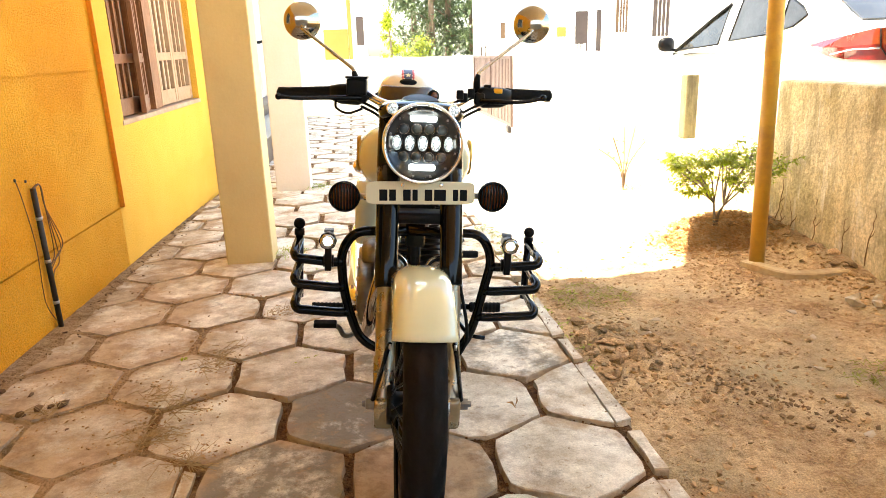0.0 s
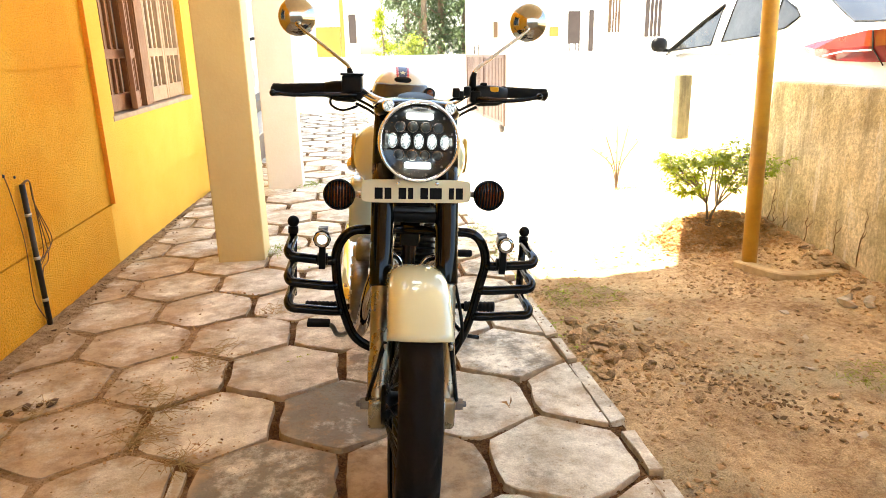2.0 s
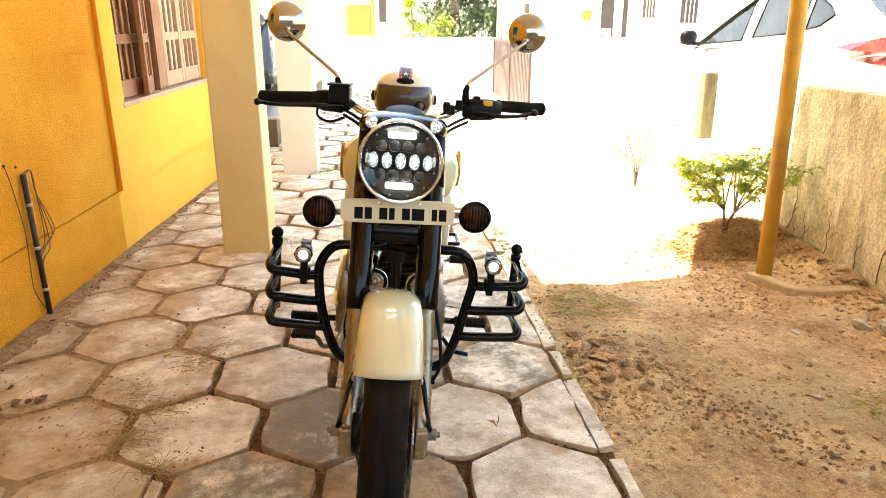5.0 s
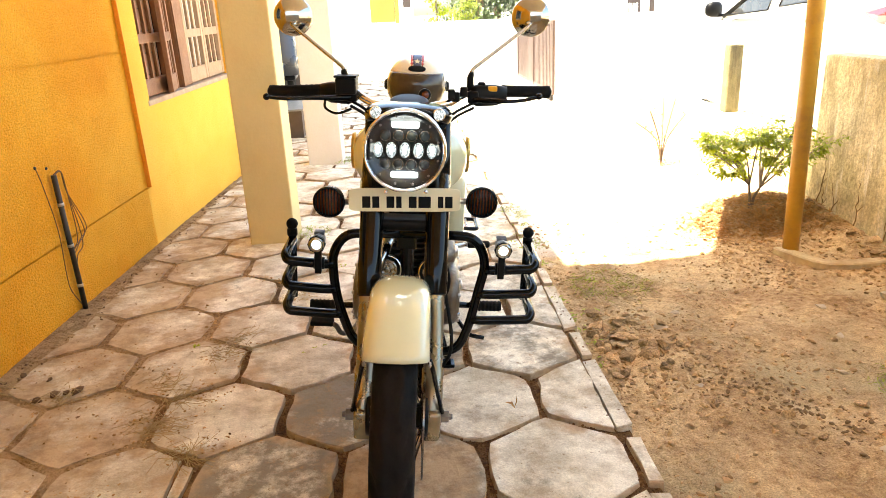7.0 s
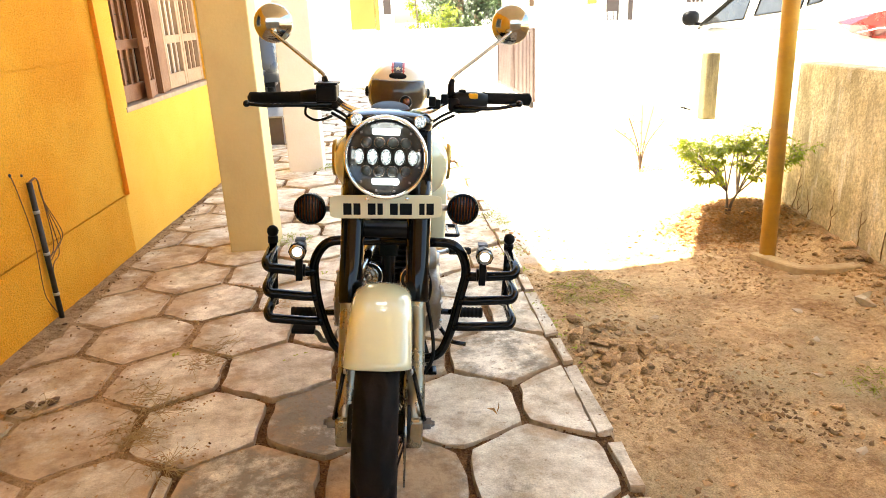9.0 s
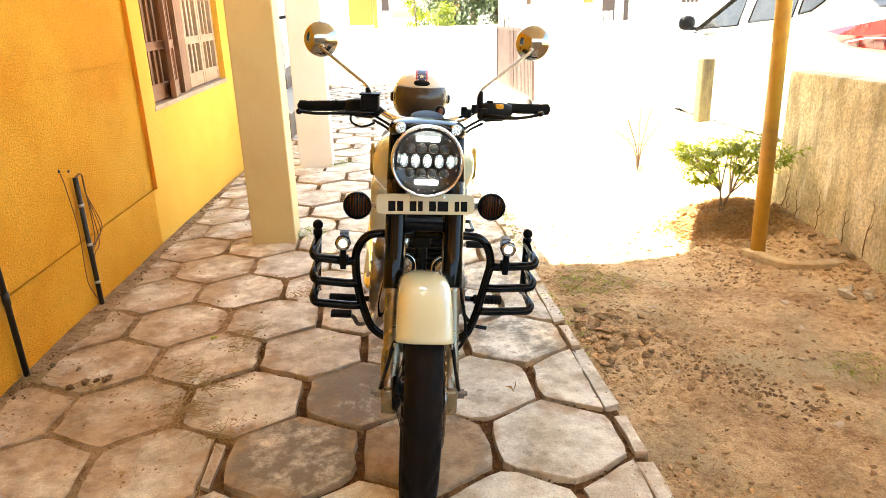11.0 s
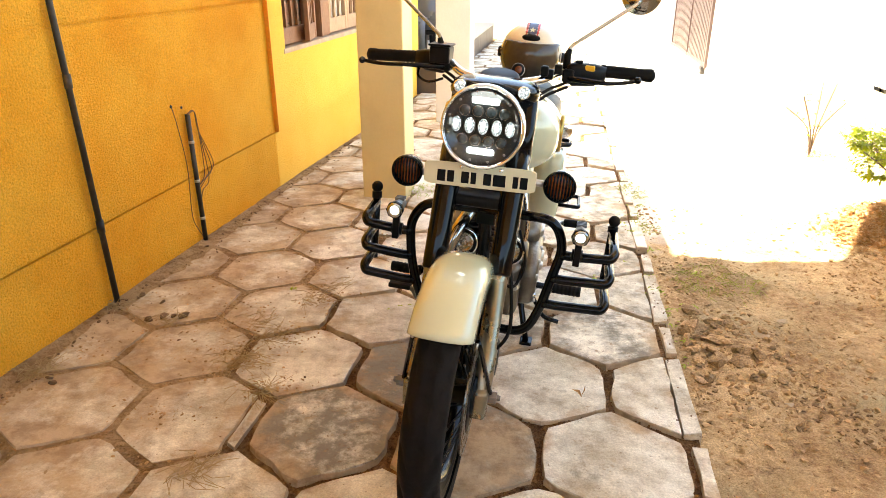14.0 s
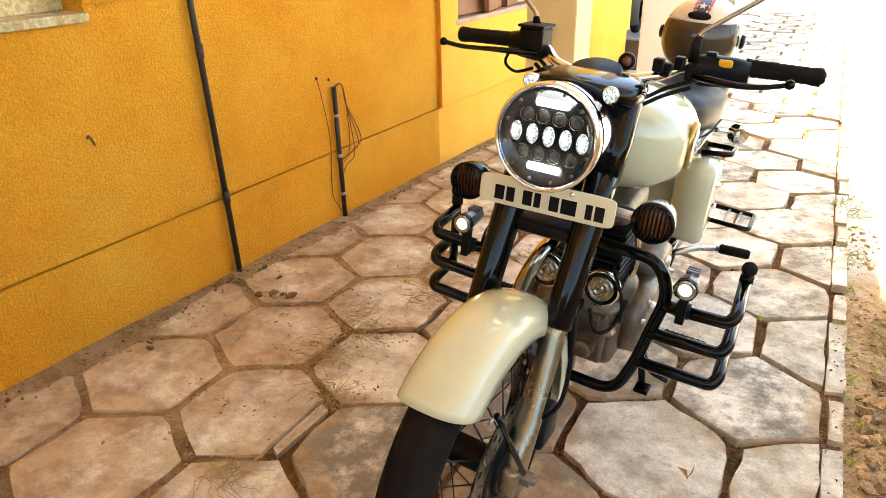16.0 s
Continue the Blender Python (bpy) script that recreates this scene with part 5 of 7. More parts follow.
# five-pointed star on the crown
bm = bmesh.new()
pts = []
for k in range(10):
    r_ = 0.013 if k % 2 == 0 else 0.0055
    pts.append(bm.verts.new((r_ * math.sin(math.pi * k / 5), r_ * math.cos(math.pi * k / 5), 0)))
bm.faces.new(pts)
ext = bmesh.ops.extrude_face_region(bm, geom=bm.faces[:])
bmesh.ops.translate(bm, verts=[g for g in ext["geom"] if isinstance(g, bmesh.types.BMVert)], vec=(0, 0, 0.0015))
part("star", bm, M["plate"], hs, "white star", smooth=False, M4=Matrix.Translation((0, -0.139 * 1.02 * math.cos(radians(52)), 0.119 * 1.024 * math.sin(radians(52)))) @ pose(0, 0, 0, 42, 0, 0))
part("emblem", loft([oval((0, 0, h_), a_, b_, 20, 2.2, "z") for h_, a_, b_ in ((-0.002, 0.034, 0.013), (0.002, 0.033, 0.012))]), M["ink"], hs, "dark wide emblem", M4=Matrix.Translation((0, -0.139 * 1.02 * math.cos(radians(36)), 0.119 * 1.024 * math.sin(radians(36)))) @ pose(0, 0, 0, 56, 0, 0))

# hoses and brackets round the engine
part("spark_lead", tube(smooth_path([(0.03, 0.42, 0.72), (0.07, 0.50, 0.70), (0.10, 0.58, 0.66)], 5), 0.0045, 8), M["rubber"], bike)
part("clutch_cable", tube(smooth_path([(0.10, 0.40, 0.60), (0.125, 0.44, 0.50), (0.115, 0.50, 0.41), (0.10, 0.56, 0.37)], 5), 0.0045, 8), M["rubber"], bike)
part("drain_hose", tube(smooth_path([(0.06, 0.42, 0.47), (0.085, 0.40, 0.43), (0.11, 0.44, 0.42), (0.12, 0.52, 0.46)], 5), 0.0045, 8), M["rubber"], bike)
part("sump_guard", box(-0.075, 0.03, 0.440, 0.452, 0.30, 0.40, 0.006), M["blackmatt"], bike, smooth=False)
for k in range(5):
    part("case_rib", box(-0.06, 0.08, 0.446, 0.456, 0.34 + 0.016 * k, 0.376 + 0.016 * k, 0.002, 1), M["alloy"], eng, smooth=False)
for y_, z_, r_ in ((0.60, 0.42, 0.016), (0.76, 0.385, 0.024), (0.64, 0.335, 0.014)):
    part("cap", revolve([(0, 0.016), (r_ * 0.8, 0.014), (r_, 0.006), (r_, 0.0)], 20, Matrix.Translation((0.160, y_, z_)) @ pose(0, 0, 0, 0, 90, 0)), M["steel"], eng)

# ---- wall fittings ----
for (ya, za), (yb, zb) in (((1.958, 0.640), (2.125, 0.345)), ((1.963, 0.635), (2.09, 0.30)), ((1.961, 0.638), (2.148, 0.36)), ((1.960, 0.637), (2.055, 0.33))):
    part("wire", tube(smooth_path([(WALL_X + 0.022, ya, za), (WALL_X + 0.03, ya + 0.045, za + 0.005), (WALL_X + 0.012, ya + 0.09, za - 0.10), (WALL_X + 0.010, yb, zb), (WALL_X + 0.012, yb - 0.07, zb - 0.045), (WALL_X + 0.02, 1.985, zb - 0.07)], 6), 0.0022, 6), M["wire"], conduit)
part("wire", tube(smooth_path([(WALL_X + 0.002, 1.874, 0.686), (WALL_X + 0.008, 1.888, 0.60), (WALL_X + 0.006, 1.922, 0.399), (WALL_X + 0.006, 1.905, 0.20), (WALL_X + 0.012, 1.903, 0.125), (WALL_X + 0.02, 1.945, 0.04)], 6), 0.002, 6), M["wire"], conduit)
for z in (0.50, 0.31, 0.12):
    part("clip", tube([(WALL_X + 0.020, 1.964, z), (WALL_X + 0.020, 1.964, z + 0.014)], 0.0135, 12), M["steel"], conduit)
for z in (0.345, 0.90, 1.55, 2.2):
    part("coupling", tube([(WALL_X + 0.020, 1.2675 - 0.022 * z, z - 0.025), (WALL_X + 0.020, 1.2675 - 0.022 * z, z + 0.025)], 0.0142, 14), M["pipe"], conduit_long)
nail_holes = empty("wall_plug", label="two dark plugs in the yellow wall", category="wall plug")
for y, z, r_ in ((1.872, 0.689, 0.008), (1.953, 0.670, 0.007)):
    part("plug", revolve([(0, 0.006), (r_ * 0.7, 0.005), (r_, 0.0)], 10, Matrix.Translation((WALL_X, y, z)) @ pose(0, 0, 0, 0, 90, 0)), M["pipe"], nail_holes)
hook = empty("wall_hook", label="small dark hook in the yellow wall", category="hook")
part("hook", tube(smooth_path([(WALL_X, 0.772, 0.700), (WALL_X + 0.012, 0.770, 0.710), (WALL_X + 0.014, 0.780, 0.688), (WALL_X + 0.006, 0.787, 0.676)], 4), 0.004, 8), M["wire"], hook)
for ob in (conduit, conduit_long, nail_holes, hook):
    ob.matrix_basis = WALL_TURN
M["earth"] = mat("dark_damp_earth", (0.19, 0.11, 0.055), (0.10, 0.057, 0.028), 0.95, scale=30, bump=0.6)

# ---- verandah and what stands behind the pillars ----
ver = empty("verandah", kind="structure", label="raised verandah with grey granite floor and brown riser", category="verandah")
part("floor_slab", box(-3.6, -1.18, 6.55, 13.0, 0.285, 0.305, 0.004), M["granite"], ver, smooth=False)
part("riser", box(-3.58, -1.20, 6.57, 12.98, -0.05, 0.285), M["riser"], ver, smooth=False)
part("step", box(-3.5, -1.55, 9.3, 12.9, 0.305, 0.46, 0.004), M["riser"], ver, smooth=False)

M["scooter"] = mat("blue_grey_body_paint", (0.05, 0.055, 0.065), (0.04, 0.045, 0.05), 0.3, scale=5, coat=0.5)


def scooter(m):
    s = empty("scooter", m, label="dark blue-grey scooter parked on the verandah", category="scooter")
    part("body", loft([oval((0, y, z), rx, rz, 20, 2.6) for y, rx, z, rz in [(-0.35, 0.05, 0.55, 0.12), (-0.2, 0.16, 0.55, 0.17), (0.15, 0.19, 0.56, 0.20), (0.45, 0.15, 0.62, 0.15), (0.65, 0.06, 0.68, 0.08)]]), M["scooter"], s)
    part("seat", loft([oval((0, y, 0.80), rx, rz, 18, 2.8) for y, rx, rz in [(-0.30, 0.06, 0.02), (-0.2, 0.12, 0.045), (0.2, 0.14, 0.05), (0.48, 0.12, 0.045), (0.56, 0.05, 0.02)]]), M["vinyl"], s)
    part("front_shield", loft([oval((0, -0.62 + 0.10 * k, 0.32 + 0.22 * k), 0.20 - 0.02 * k, 0.05, 18, 3, "z") for k in range(4)]), M["scooter"], s)
    part("floorboard", box(-0.15, 0.15, -0.62, -0.2, 0.26, 0.32, 0.02), M["blackmatt"], s)
    part("handlebar", tube([(-0.33, -0.36, 1.02), (0, -0.34, 0.98), (0.33, -0.36, 1.02)], 0.018, 12), M["blackmatt"], s)
    part("head", loft([oval((0, y, 1.0), rx, rz, 18, 2.4) for y, rx, rz in [(-0.46, 0.05, 0.04), (-0.40, 0.12, 0.08), (-0.30, 0.10, 0.06)]]), M["scooter"], s)
    for y in (-0.72, 0.55):
        part("wheel", revolve([(0.09, -0.03), (0.17, -0.045), (0.215, -0.03), (0.222, 0), (0.215, 0.03), (0.17, 0.045), (0.09, 0.03)], 32, Matrix.Translation((0, y, 0.222)) @ AX), M["rubber"], s)
    part("front_mudguard", revolve([(0.235, -0.06), (0.255, 0), (0.235, 0.06)], 18, Matrix.Translation((0, -0.72, 0.222)) @ AX, arc=(150, 300)), M["scooter"], s)
    return s


scooter(pose(-1.50, 7.7, 0.305, 0, 0, 4))

# ---- gate ----
M["gatepaint"] = mat("brown_gate_paint", (0.085, 0.048, 0.038), (0.06, 0.034, 0.027), 0.5, scale=4)
gate = empty("metal_gate", label="brown sheet metal gate leaf, open along the drive", category="gate")
for y in (8.72, 10.2, 11.75):
    part("gate_post", box(1.985, 2.025, y - 0.03, y + 0.03, 0.06, 1.06, 0.004), M["gatepaint"], gate, smooth=False)
for z in (0.07, 1.01):
    part("gate_rail", box(1.99, 2.02, 8.76, 11.72, z, z + 0.045, 0.003), M["gatepaint"], gate, smooth=False)
for k in range(28):
    y = 8.78 + k * 0.105
    part("gate_strip", box(2.0, 2.012, y, y + 0.075, 0.115, 1.01), M["gatepaint"], gate, smooth=False)
part("roller", box(1.97, 2.04, 8.8, 8.95, -0.035, 0.07, 0.01), M["pipe"], gate)
part("latch", tube(rounded_path([(2.0, 10.6, 1.055), (2.0, 10.6, 1.20), (2.0, 11.0, 1.20), (2.0, 11.0, 1.055)], 0.02), 0.012, 8), M["pipe"], gate)

# ---- white car beyond the boundary wall ----
M["carwhite"] = mat("white_car_paint", (0.80, 0.80, 0.79), (0.78, 0.78, 0.77), 0.2, scale=2, coat=0.8, rvar=0.04)
M["tail"] = mat("red_tail_lamp", (0.17, 0.006, 0.005), (0.11, 0.004, 0.003), 0.08, scale=9, fine=200, rvar=0.03, coat=0.8)
M["carglass"] = mat("car_window_glass", (0.045, 0.046, 0.045), (0.02, 0.02, 0.02), 0.06, scale=4, rvar=0.03, spec=0.3)


def car():
    """Sedan seen from its rear quarter; its tail is nearest."""
    e = empty("car", pose(3.0, 2.72, 0.12), label="white sedan with red tail lamp parked beyond the wall", category="car")
    W2 = 0.86
    body = []
    for y, hw, z0, z1 in [(0.0, 0.70, 0.34, 0.93), (0.06, 0.79, 0.26, 1.05), (0.30, 0.84, 0.12, 1.095), (0.9, 0.86, 0.05, 1.10), (2.0, 0.86, 0.03, 1.03), (3.2, 0.86, 0.03, 0.95), (3.8, 0.84, 0.05, 0.90), (4.2, 0.78, 0.28, 0.78), (4.32, 0.66, 0.34, 0.62)]:
        body.append(oval((W2, y, (z0 + z1) / 2), hw, (z1 - z0) / 2, 36, 5.0))
    b = part("body", loft(body), M["carwhite"], e)
    cab = []
    for y, z1 in [(0.62, 1.10), (0.85, 1.20), (1.2, 1.38), (1.6, 1.48), (2.0, 1.475), (2.22, 1.40), (2.7, 1.15), (3.1, 0.96)]:
        hw = 0.815 - 0.27 * (z1 - 1.05)
        cab.append([Vector((W2 + sx * k, y, z)) for sx, k, z in ((-1, 0.834, 0.93), (-1, hw, z1 - 0.05), (-1, hw * 0.93, z1), (1, hw * 0.93, z1), (1, hw, z1 - 0.05), (1, 0.834, 0.93))])
    part("cabin", loft(cab), M["carwhite"], e)
    def pane(name, pts, lift=(-0.004, 0, 0.002)):
        bm = bmesh.new()
        f = bm.faces.new([bm.verts.new(Vector(p) + Vector(lift)) for p in pts])
        ext = bmesh.ops.extrude_face_region(bm, geom=[f])
        bmesh.ops.translate(bm, verts=[v for v in ext["geom"] if isinstance(v, bmesh.types.BMVert)], vec=(0.006, 0, -0.004))
        bmesh.ops.recalc_face_normals(bm, faces=bm.faces)
        return part(name, bm, M["carglass"], e, smooth=False)
    # side windows, on the sloping flank of the cabin
    fx = lambda z: 0.045 + (z - 1.0) * 0.27
    P = lambda y, z: (fx(z), y, z)
    front = [P(2.96, 0.955), P(2.24, 1.0), P(2.22, 1.31), P(2.5, 1.19)]
    rear = [P(2.07, 1.025), P(1.43, 1.07), P(1.44, 1.35), P(1.62, 1.41), P(2.03, 1.40)]
    quarter = [P(1.36, 1.09), P(1.21, 1.115), P(1.08, 1.19), P(1.16, 1.25), P(1.37, 1.34)]
    for nm, loop in (("front_door_window", front), ("rear_door_window", rear), ("quarter_window", quarter)):
        pane(nm, loop)
        part("window_seal", tube([Vector(q) + Vector((-0.006, 0, 0.002)) for q in loop + loop[:1]], 0.007, 6), M["blackmatt"], e)
    part("pillar_trim", tube([Vector(P(y, z)) + Vector((-0.010, 0, 0.004)) for y, z in ((3.02, 0.945), (2.5, 1.20), (2.20, 1.33))], 0.016, 8), M["blackmatt"], e)
    part("belt_trim", tube([Vector(P(y, z)) + Vector((-0.006, 0, -0.012)) for y, z in ((3.02, 0.925), (2.15, 1.0), (1.25, 1.09))], 0.006, 6), M["carwhite"], e)
    # rear screen
    bm = bmesh.new()
    f = bm.faces.new([bm.verts.new(p) for p in ((0.22, 0.68, 1.135), (1.50, 0.68, 1.135), (1.42, 1.17, 1.375), (0.30, 1.17, 1.375))])
    ext = bmesh.ops.extrude_face_region(bm, geom=[f])
    bmesh.ops.translate(bm, verts=[v for v in ext["geom"] if isinstance(v, bmesh.types.BMVert)], vec=(0, -0.004, 0.008))
    bmesh.ops.recalc_face_normals(bm, faces=bm.faces)
    part("rear_window", bm, M["carglass"], e, smooth=False)
    # tail lamp: wedge along the flank, wrapping the corner
    bm = bmesh.new()
    rings = []
    for x_, y_, zl, zh in [(0.012, 0.88, 0.968, 0.985), (0.004, 0.74, 0.915, 1.005), (0.004, 0.52, 0.885, 1.035), (0.006, 0.28, 0.880, 1.070), (0.030, 0.10, 0.880, 1.075), (0.13, 0.015, 0.880, 1.07), (0.32, -0.02, 0.885, 1.05)]:
        rings.append([Vector((x_, y_, zl)), Vector((x_ - 0.012, y_ - 0.006, (zl + zh) / 2)), Vector((x_, y_, zh)), Vector((x_ + 0.05, y_ + 0.03, (zl + zh) / 2))])
    loft(rings, bm=bm)
    tl = part("tail_lamp", bm, M["tail"], e, "red wedge-shaped tail lamp", smooth=False)
    part("lamp_line", tube([(-0.012, 0.64, 0.915), (-0.012, 0.44, 0.945), (-0.009, 0.20, 0.950)], 0.005, 6), M["carwhite"], tl)
    part("lamp_gap", tube([(0.02, 0.12, 0.86), (0.0, 0.20, 0.96), (0.0, 0.22, 1.07)], 0.004, 6), M["blackmatt"], tl)
    mr = part("door_mirror", loft([oval((-0.07, y_, 1.015), a_, b_, 18, 2.6) for y_, a_, b_ in [(3.02, 0.04, 0.05), (3.04, 0.08, 0.07), (3.10, 0.07, 0.065), (3.15, 0.03, 0.035)]]), M["blackmatt"], e, "black door mirror")
    part("mirror_arm", box(-0.04, 0.06, 3.03, 3.09, 0.945, 0.975, 0.006), M["blackmatt"], mr)
    for y_ in (0.78, 3.45):
        for x_ in (0.02, 1.70):
            wl2 = part("wheel", revolve([(0.20, -0.09), (0.29, -0.10), (0.31, -0.06), (0.31, 0.06), (0.29, 0.10), (0.20, 0.09)], 32, Matrix.Translation((x_ + (0.24 if x_ < 1 else -0.24), y_, 0.20)) @ AX), M["rubber"], e)
            part("rim", revolve([(0, 0.06), (0.19, 0.085), (0.205, 0.07), (0.205, -0.07), (0, -0.06)], 24, Matrix.Translation((x_ + (0.24 if x_ < 1 else -0.24), y_, 0.20)) @ AX), M["alloy"], wl2)
    for y_, z_ in ((1.85, 0.90), (2.95, 0.88)):
        part("door_handle", box(-0.022, 0.01, y_ - 0.20, y_ - 0.02, z_ - 0.012, z_ + 0.012, 0.006), M["carwhite"], e)


car()

# ---- plants ----
M["leaf"] = mat("green_leaves", (0.23, 0.29, 0.020), (0.12, 0.17, 0.012), 0.45, scale=25, rvar=0.1)
M["leafyellow"] = mat("yellow_green_leaves", (0.22, 0.27, 0.03), (0.13, 0.19, 0.02), 0.5, scale=25)
M["leafdark"] = mat("dark_tree_leaves", (0.085, 0.125, 0.045), (0.05, 0.08, 0.028), 0.5, scale=3)
M["bark"] = mat("grey_bark", (0.20, 0.15, 0.10), (0.13, 0.09, 0.06), 0.9, scale=14, bump=0.6)
M["twig"] = mat("dark_twig", (0.16, 0.10, 0.06), (0.10, 0.065, 0.04), 0.9, scale=14)
M["straw"] = mat("dry_straw", (0.52, 0.39, 0.20), (0.38, 0.26, 0.12), 0.8, scale=30)
M["litter"] = mat("brown_leaf_litter", (0.48, 0.28, 0.115), (0.26, 0.145, 0.055), 0.85, scale=40)
by_piece(M["litter"], 0.6, 1.6)

by_piece(M["leaf"], 0.7, 1.4)


def thin_leaf(m, col, share):
    """Lets light through a leaf, which glows when lit from behind."""
    n, l = m.node_tree.nodes, m.node_tree.links
    t, x = n.new("ShaderNodeBsdfTranslucent"), n.new("ShaderNodeMixShader")
    t.inputs[0].default_value = (*col, 1)
    x.inputs[0].default_value = share
    l.new(n["Principled BSDF"].outputs[0], x.inputs[1])
    l.new(t.outputs[0], x.inputs[2])
    l.new(x.outputs[0], n["Material Output"].inputs[0])


thin_leaf(M["leaf"], (0.40, 0.46, 0.015), 0.5)
thin_leaf(M["leafyellow"], (0.24, 0.27, 0.03), 0.4)
thin_leaf(M["litter"], (0.50, 0.27, 0.09), 0.35)
M["weed"] = mat("bright_weed_leaves", (0.40, 0.45, 0.05), (0.27, 0.34, 0.035), 0.5, scale=25)
thin_leaf(M["weed"], (0.40, 0.45, 0.05), 0.4)


def add_leaf(bm, p, d, up, ln, wd, droop=0.25):
    """One folded leaf of four triangles-pairs from p along d."""
    d = d.normalized()
    s = d.cross(up)
    if s.length < 1e-3:
        s = Vector((1, 0, 0))
    s = s.normalized() * wd * 0.5
    nrm = s.cross(d).normalized()
    a = bm.verts.new(p)
    m1 = p + d * ln * 0.45 + nrm * ln * 0.06
    tip = bm.verts.new(p + d * ln - Vector((0, 0, droop * ln)))
    mid = bm.verts.new(m1)
    l = bm.verts.new(m1 + s + nrm * wd * 0.18)
    r = bm.verts.new(m1 - s + nrm * wd * 0.18)
    bm.faces.new((a, mid, l))
    bm.faces.new((a, r, mid))
    bm.faces.new((mid, tip, l))
    bm.faces.new((r, tip, mid))


def shrub():
    """Forked stems under a wide, flat-topped crown of narrow leaves in tiers, with gaps."""
    rnd = random.Random(11)
    base = Vector((1.88, 2.68, dirt_height(1.88, 2.68) - 0.01))
    s = empty("shrub", label="leafy green shrub with thin forked stems on a soil mound", category="shrub")
    stems, leaves = bmesh.new(), bmesh.new()
    forks = []
    for dx, h_ in ((-0.012, 0.15), (0.028, 0.13)):
        trunk = smooth_path([base + Vector((dx * 0.3, 0, 0)), base + Vector((dx * 0.6, 0.004, 0.07)), base + Vector((dx * 1.6, 0, h_))], 5)
        tube(trunk, [0.0095 - 0.003 * i / (len(trunk) - 1) for i in range(len(trunk))], 8, bm=stems)
        forks.append(trunk[-1])
    for k in range(15):
        a = 2 * math.pi * k / 15 + rnd.uniform(-.3, .3)
        rr = rnd.uniform(0.05, 0.35)
        low = k in (4, 7, 9)
        top = base + Vector((rr * math.cos(a), 0.03 + 0.8 * rr * math.sin(a), (rnd.uniform(0.22, 0.27) if low else rnd.uniform(0.42, 0.52) - 0.30 * rr)))
        mid = forks[0 if math.cos(a) < 0.1 else 1]
        pts = smooth_path([mid, mid.lerp(top, 0.35) + Vector((0, 0, 0.02)), mid.lerp(top, 0.7) + Vector((0.04 * rr * math.cos(a), 0, 0.02)), top], 5)
        tube(pts, [0.0055 - 0.0040 * i / (len(pts) - 1) for i in range(len(pts))], 6, bm=stems)
        for q in range(6 if low else 10):
            o_ = pts[rnd.randrange(6, len(pts))]
            b_ = a + rnd.uniform(-1.7, 1.7)
            ln = rnd.uniform(.05, .13)
            end = o_ + Vector((math.cos(b_) * ln, math.sin(b_) * ln, rnd.uniform(0.0, .06)))
            tube([o_, end], [0.0022, 0.001], 5, bm=stems)
            for w in range(25):
                t = rnd.uniform(0.2, 1.1)
                g = b_ + rnd.uniform(-1.5, 1.5)
                d = Vector((math.cos(g), math.sin(g), rnd.uniform(-0.35, 0.45)))
                p = o_.lerp(end, t) + Vector((rnd.gauss(0, .010), rnd.gauss(0, .010), rnd.gauss(0, .008)))
                add_leaf(leaves, p, d, Vector((0, 0, 1)), rnd.uniform(0.026, 0.050), rnd.uniform(0.011, 0.018), rnd.uniform(0.0, 0.4))
    part("stem", stems, M["bark"], s)
    part("crown", leaves, M["leaf"], s, "bright green small leaves", smooth=False)


shrub()


def sprig(x, y, n, h, lw, seed, label, material, z=None, cat="weed"):
    rnd = random.Random(seed)
    e = empty("weed", label=label, category=cat)
    lf = bmesh.new()
    z = (dirt_height(x, y) if x > EDGE_X else -0.01) if z is None else z
    for k in range(n):
        a = rnd.uniform(0, 2 * math.pi)
        top = Vector((x + h * 0.45 * math.cos(a), y + h * 0.45 * math.sin(a), z + h * rnd.uniform(0.6, 1.0)))
        p = smooth_path([(x, y, z - 0.005), (x + 0.1 * h * math.cos(a), y + 0.1 * h * math.sin(a), z + h * 0.4), top], 4)
        part("stem", tube(p, 0.0055, 5), M["twig"], e)
        for q in range(3 if h < 0.2 else 4):
            o_ = p[rnd.randrange(3, len(p))]
            g = rnd.uniform(0, 2 * math.pi)
            add_leaf(lf, o_, Vector((math.cos(g), math.sin(g), 0.4)), Vector((0, 0, 1)), lw * rnd.uniform(0.7, 1.2), lw * 0.4)
    tagged(part("foliage", lf, material, e, smooth=False), kind="stuff")


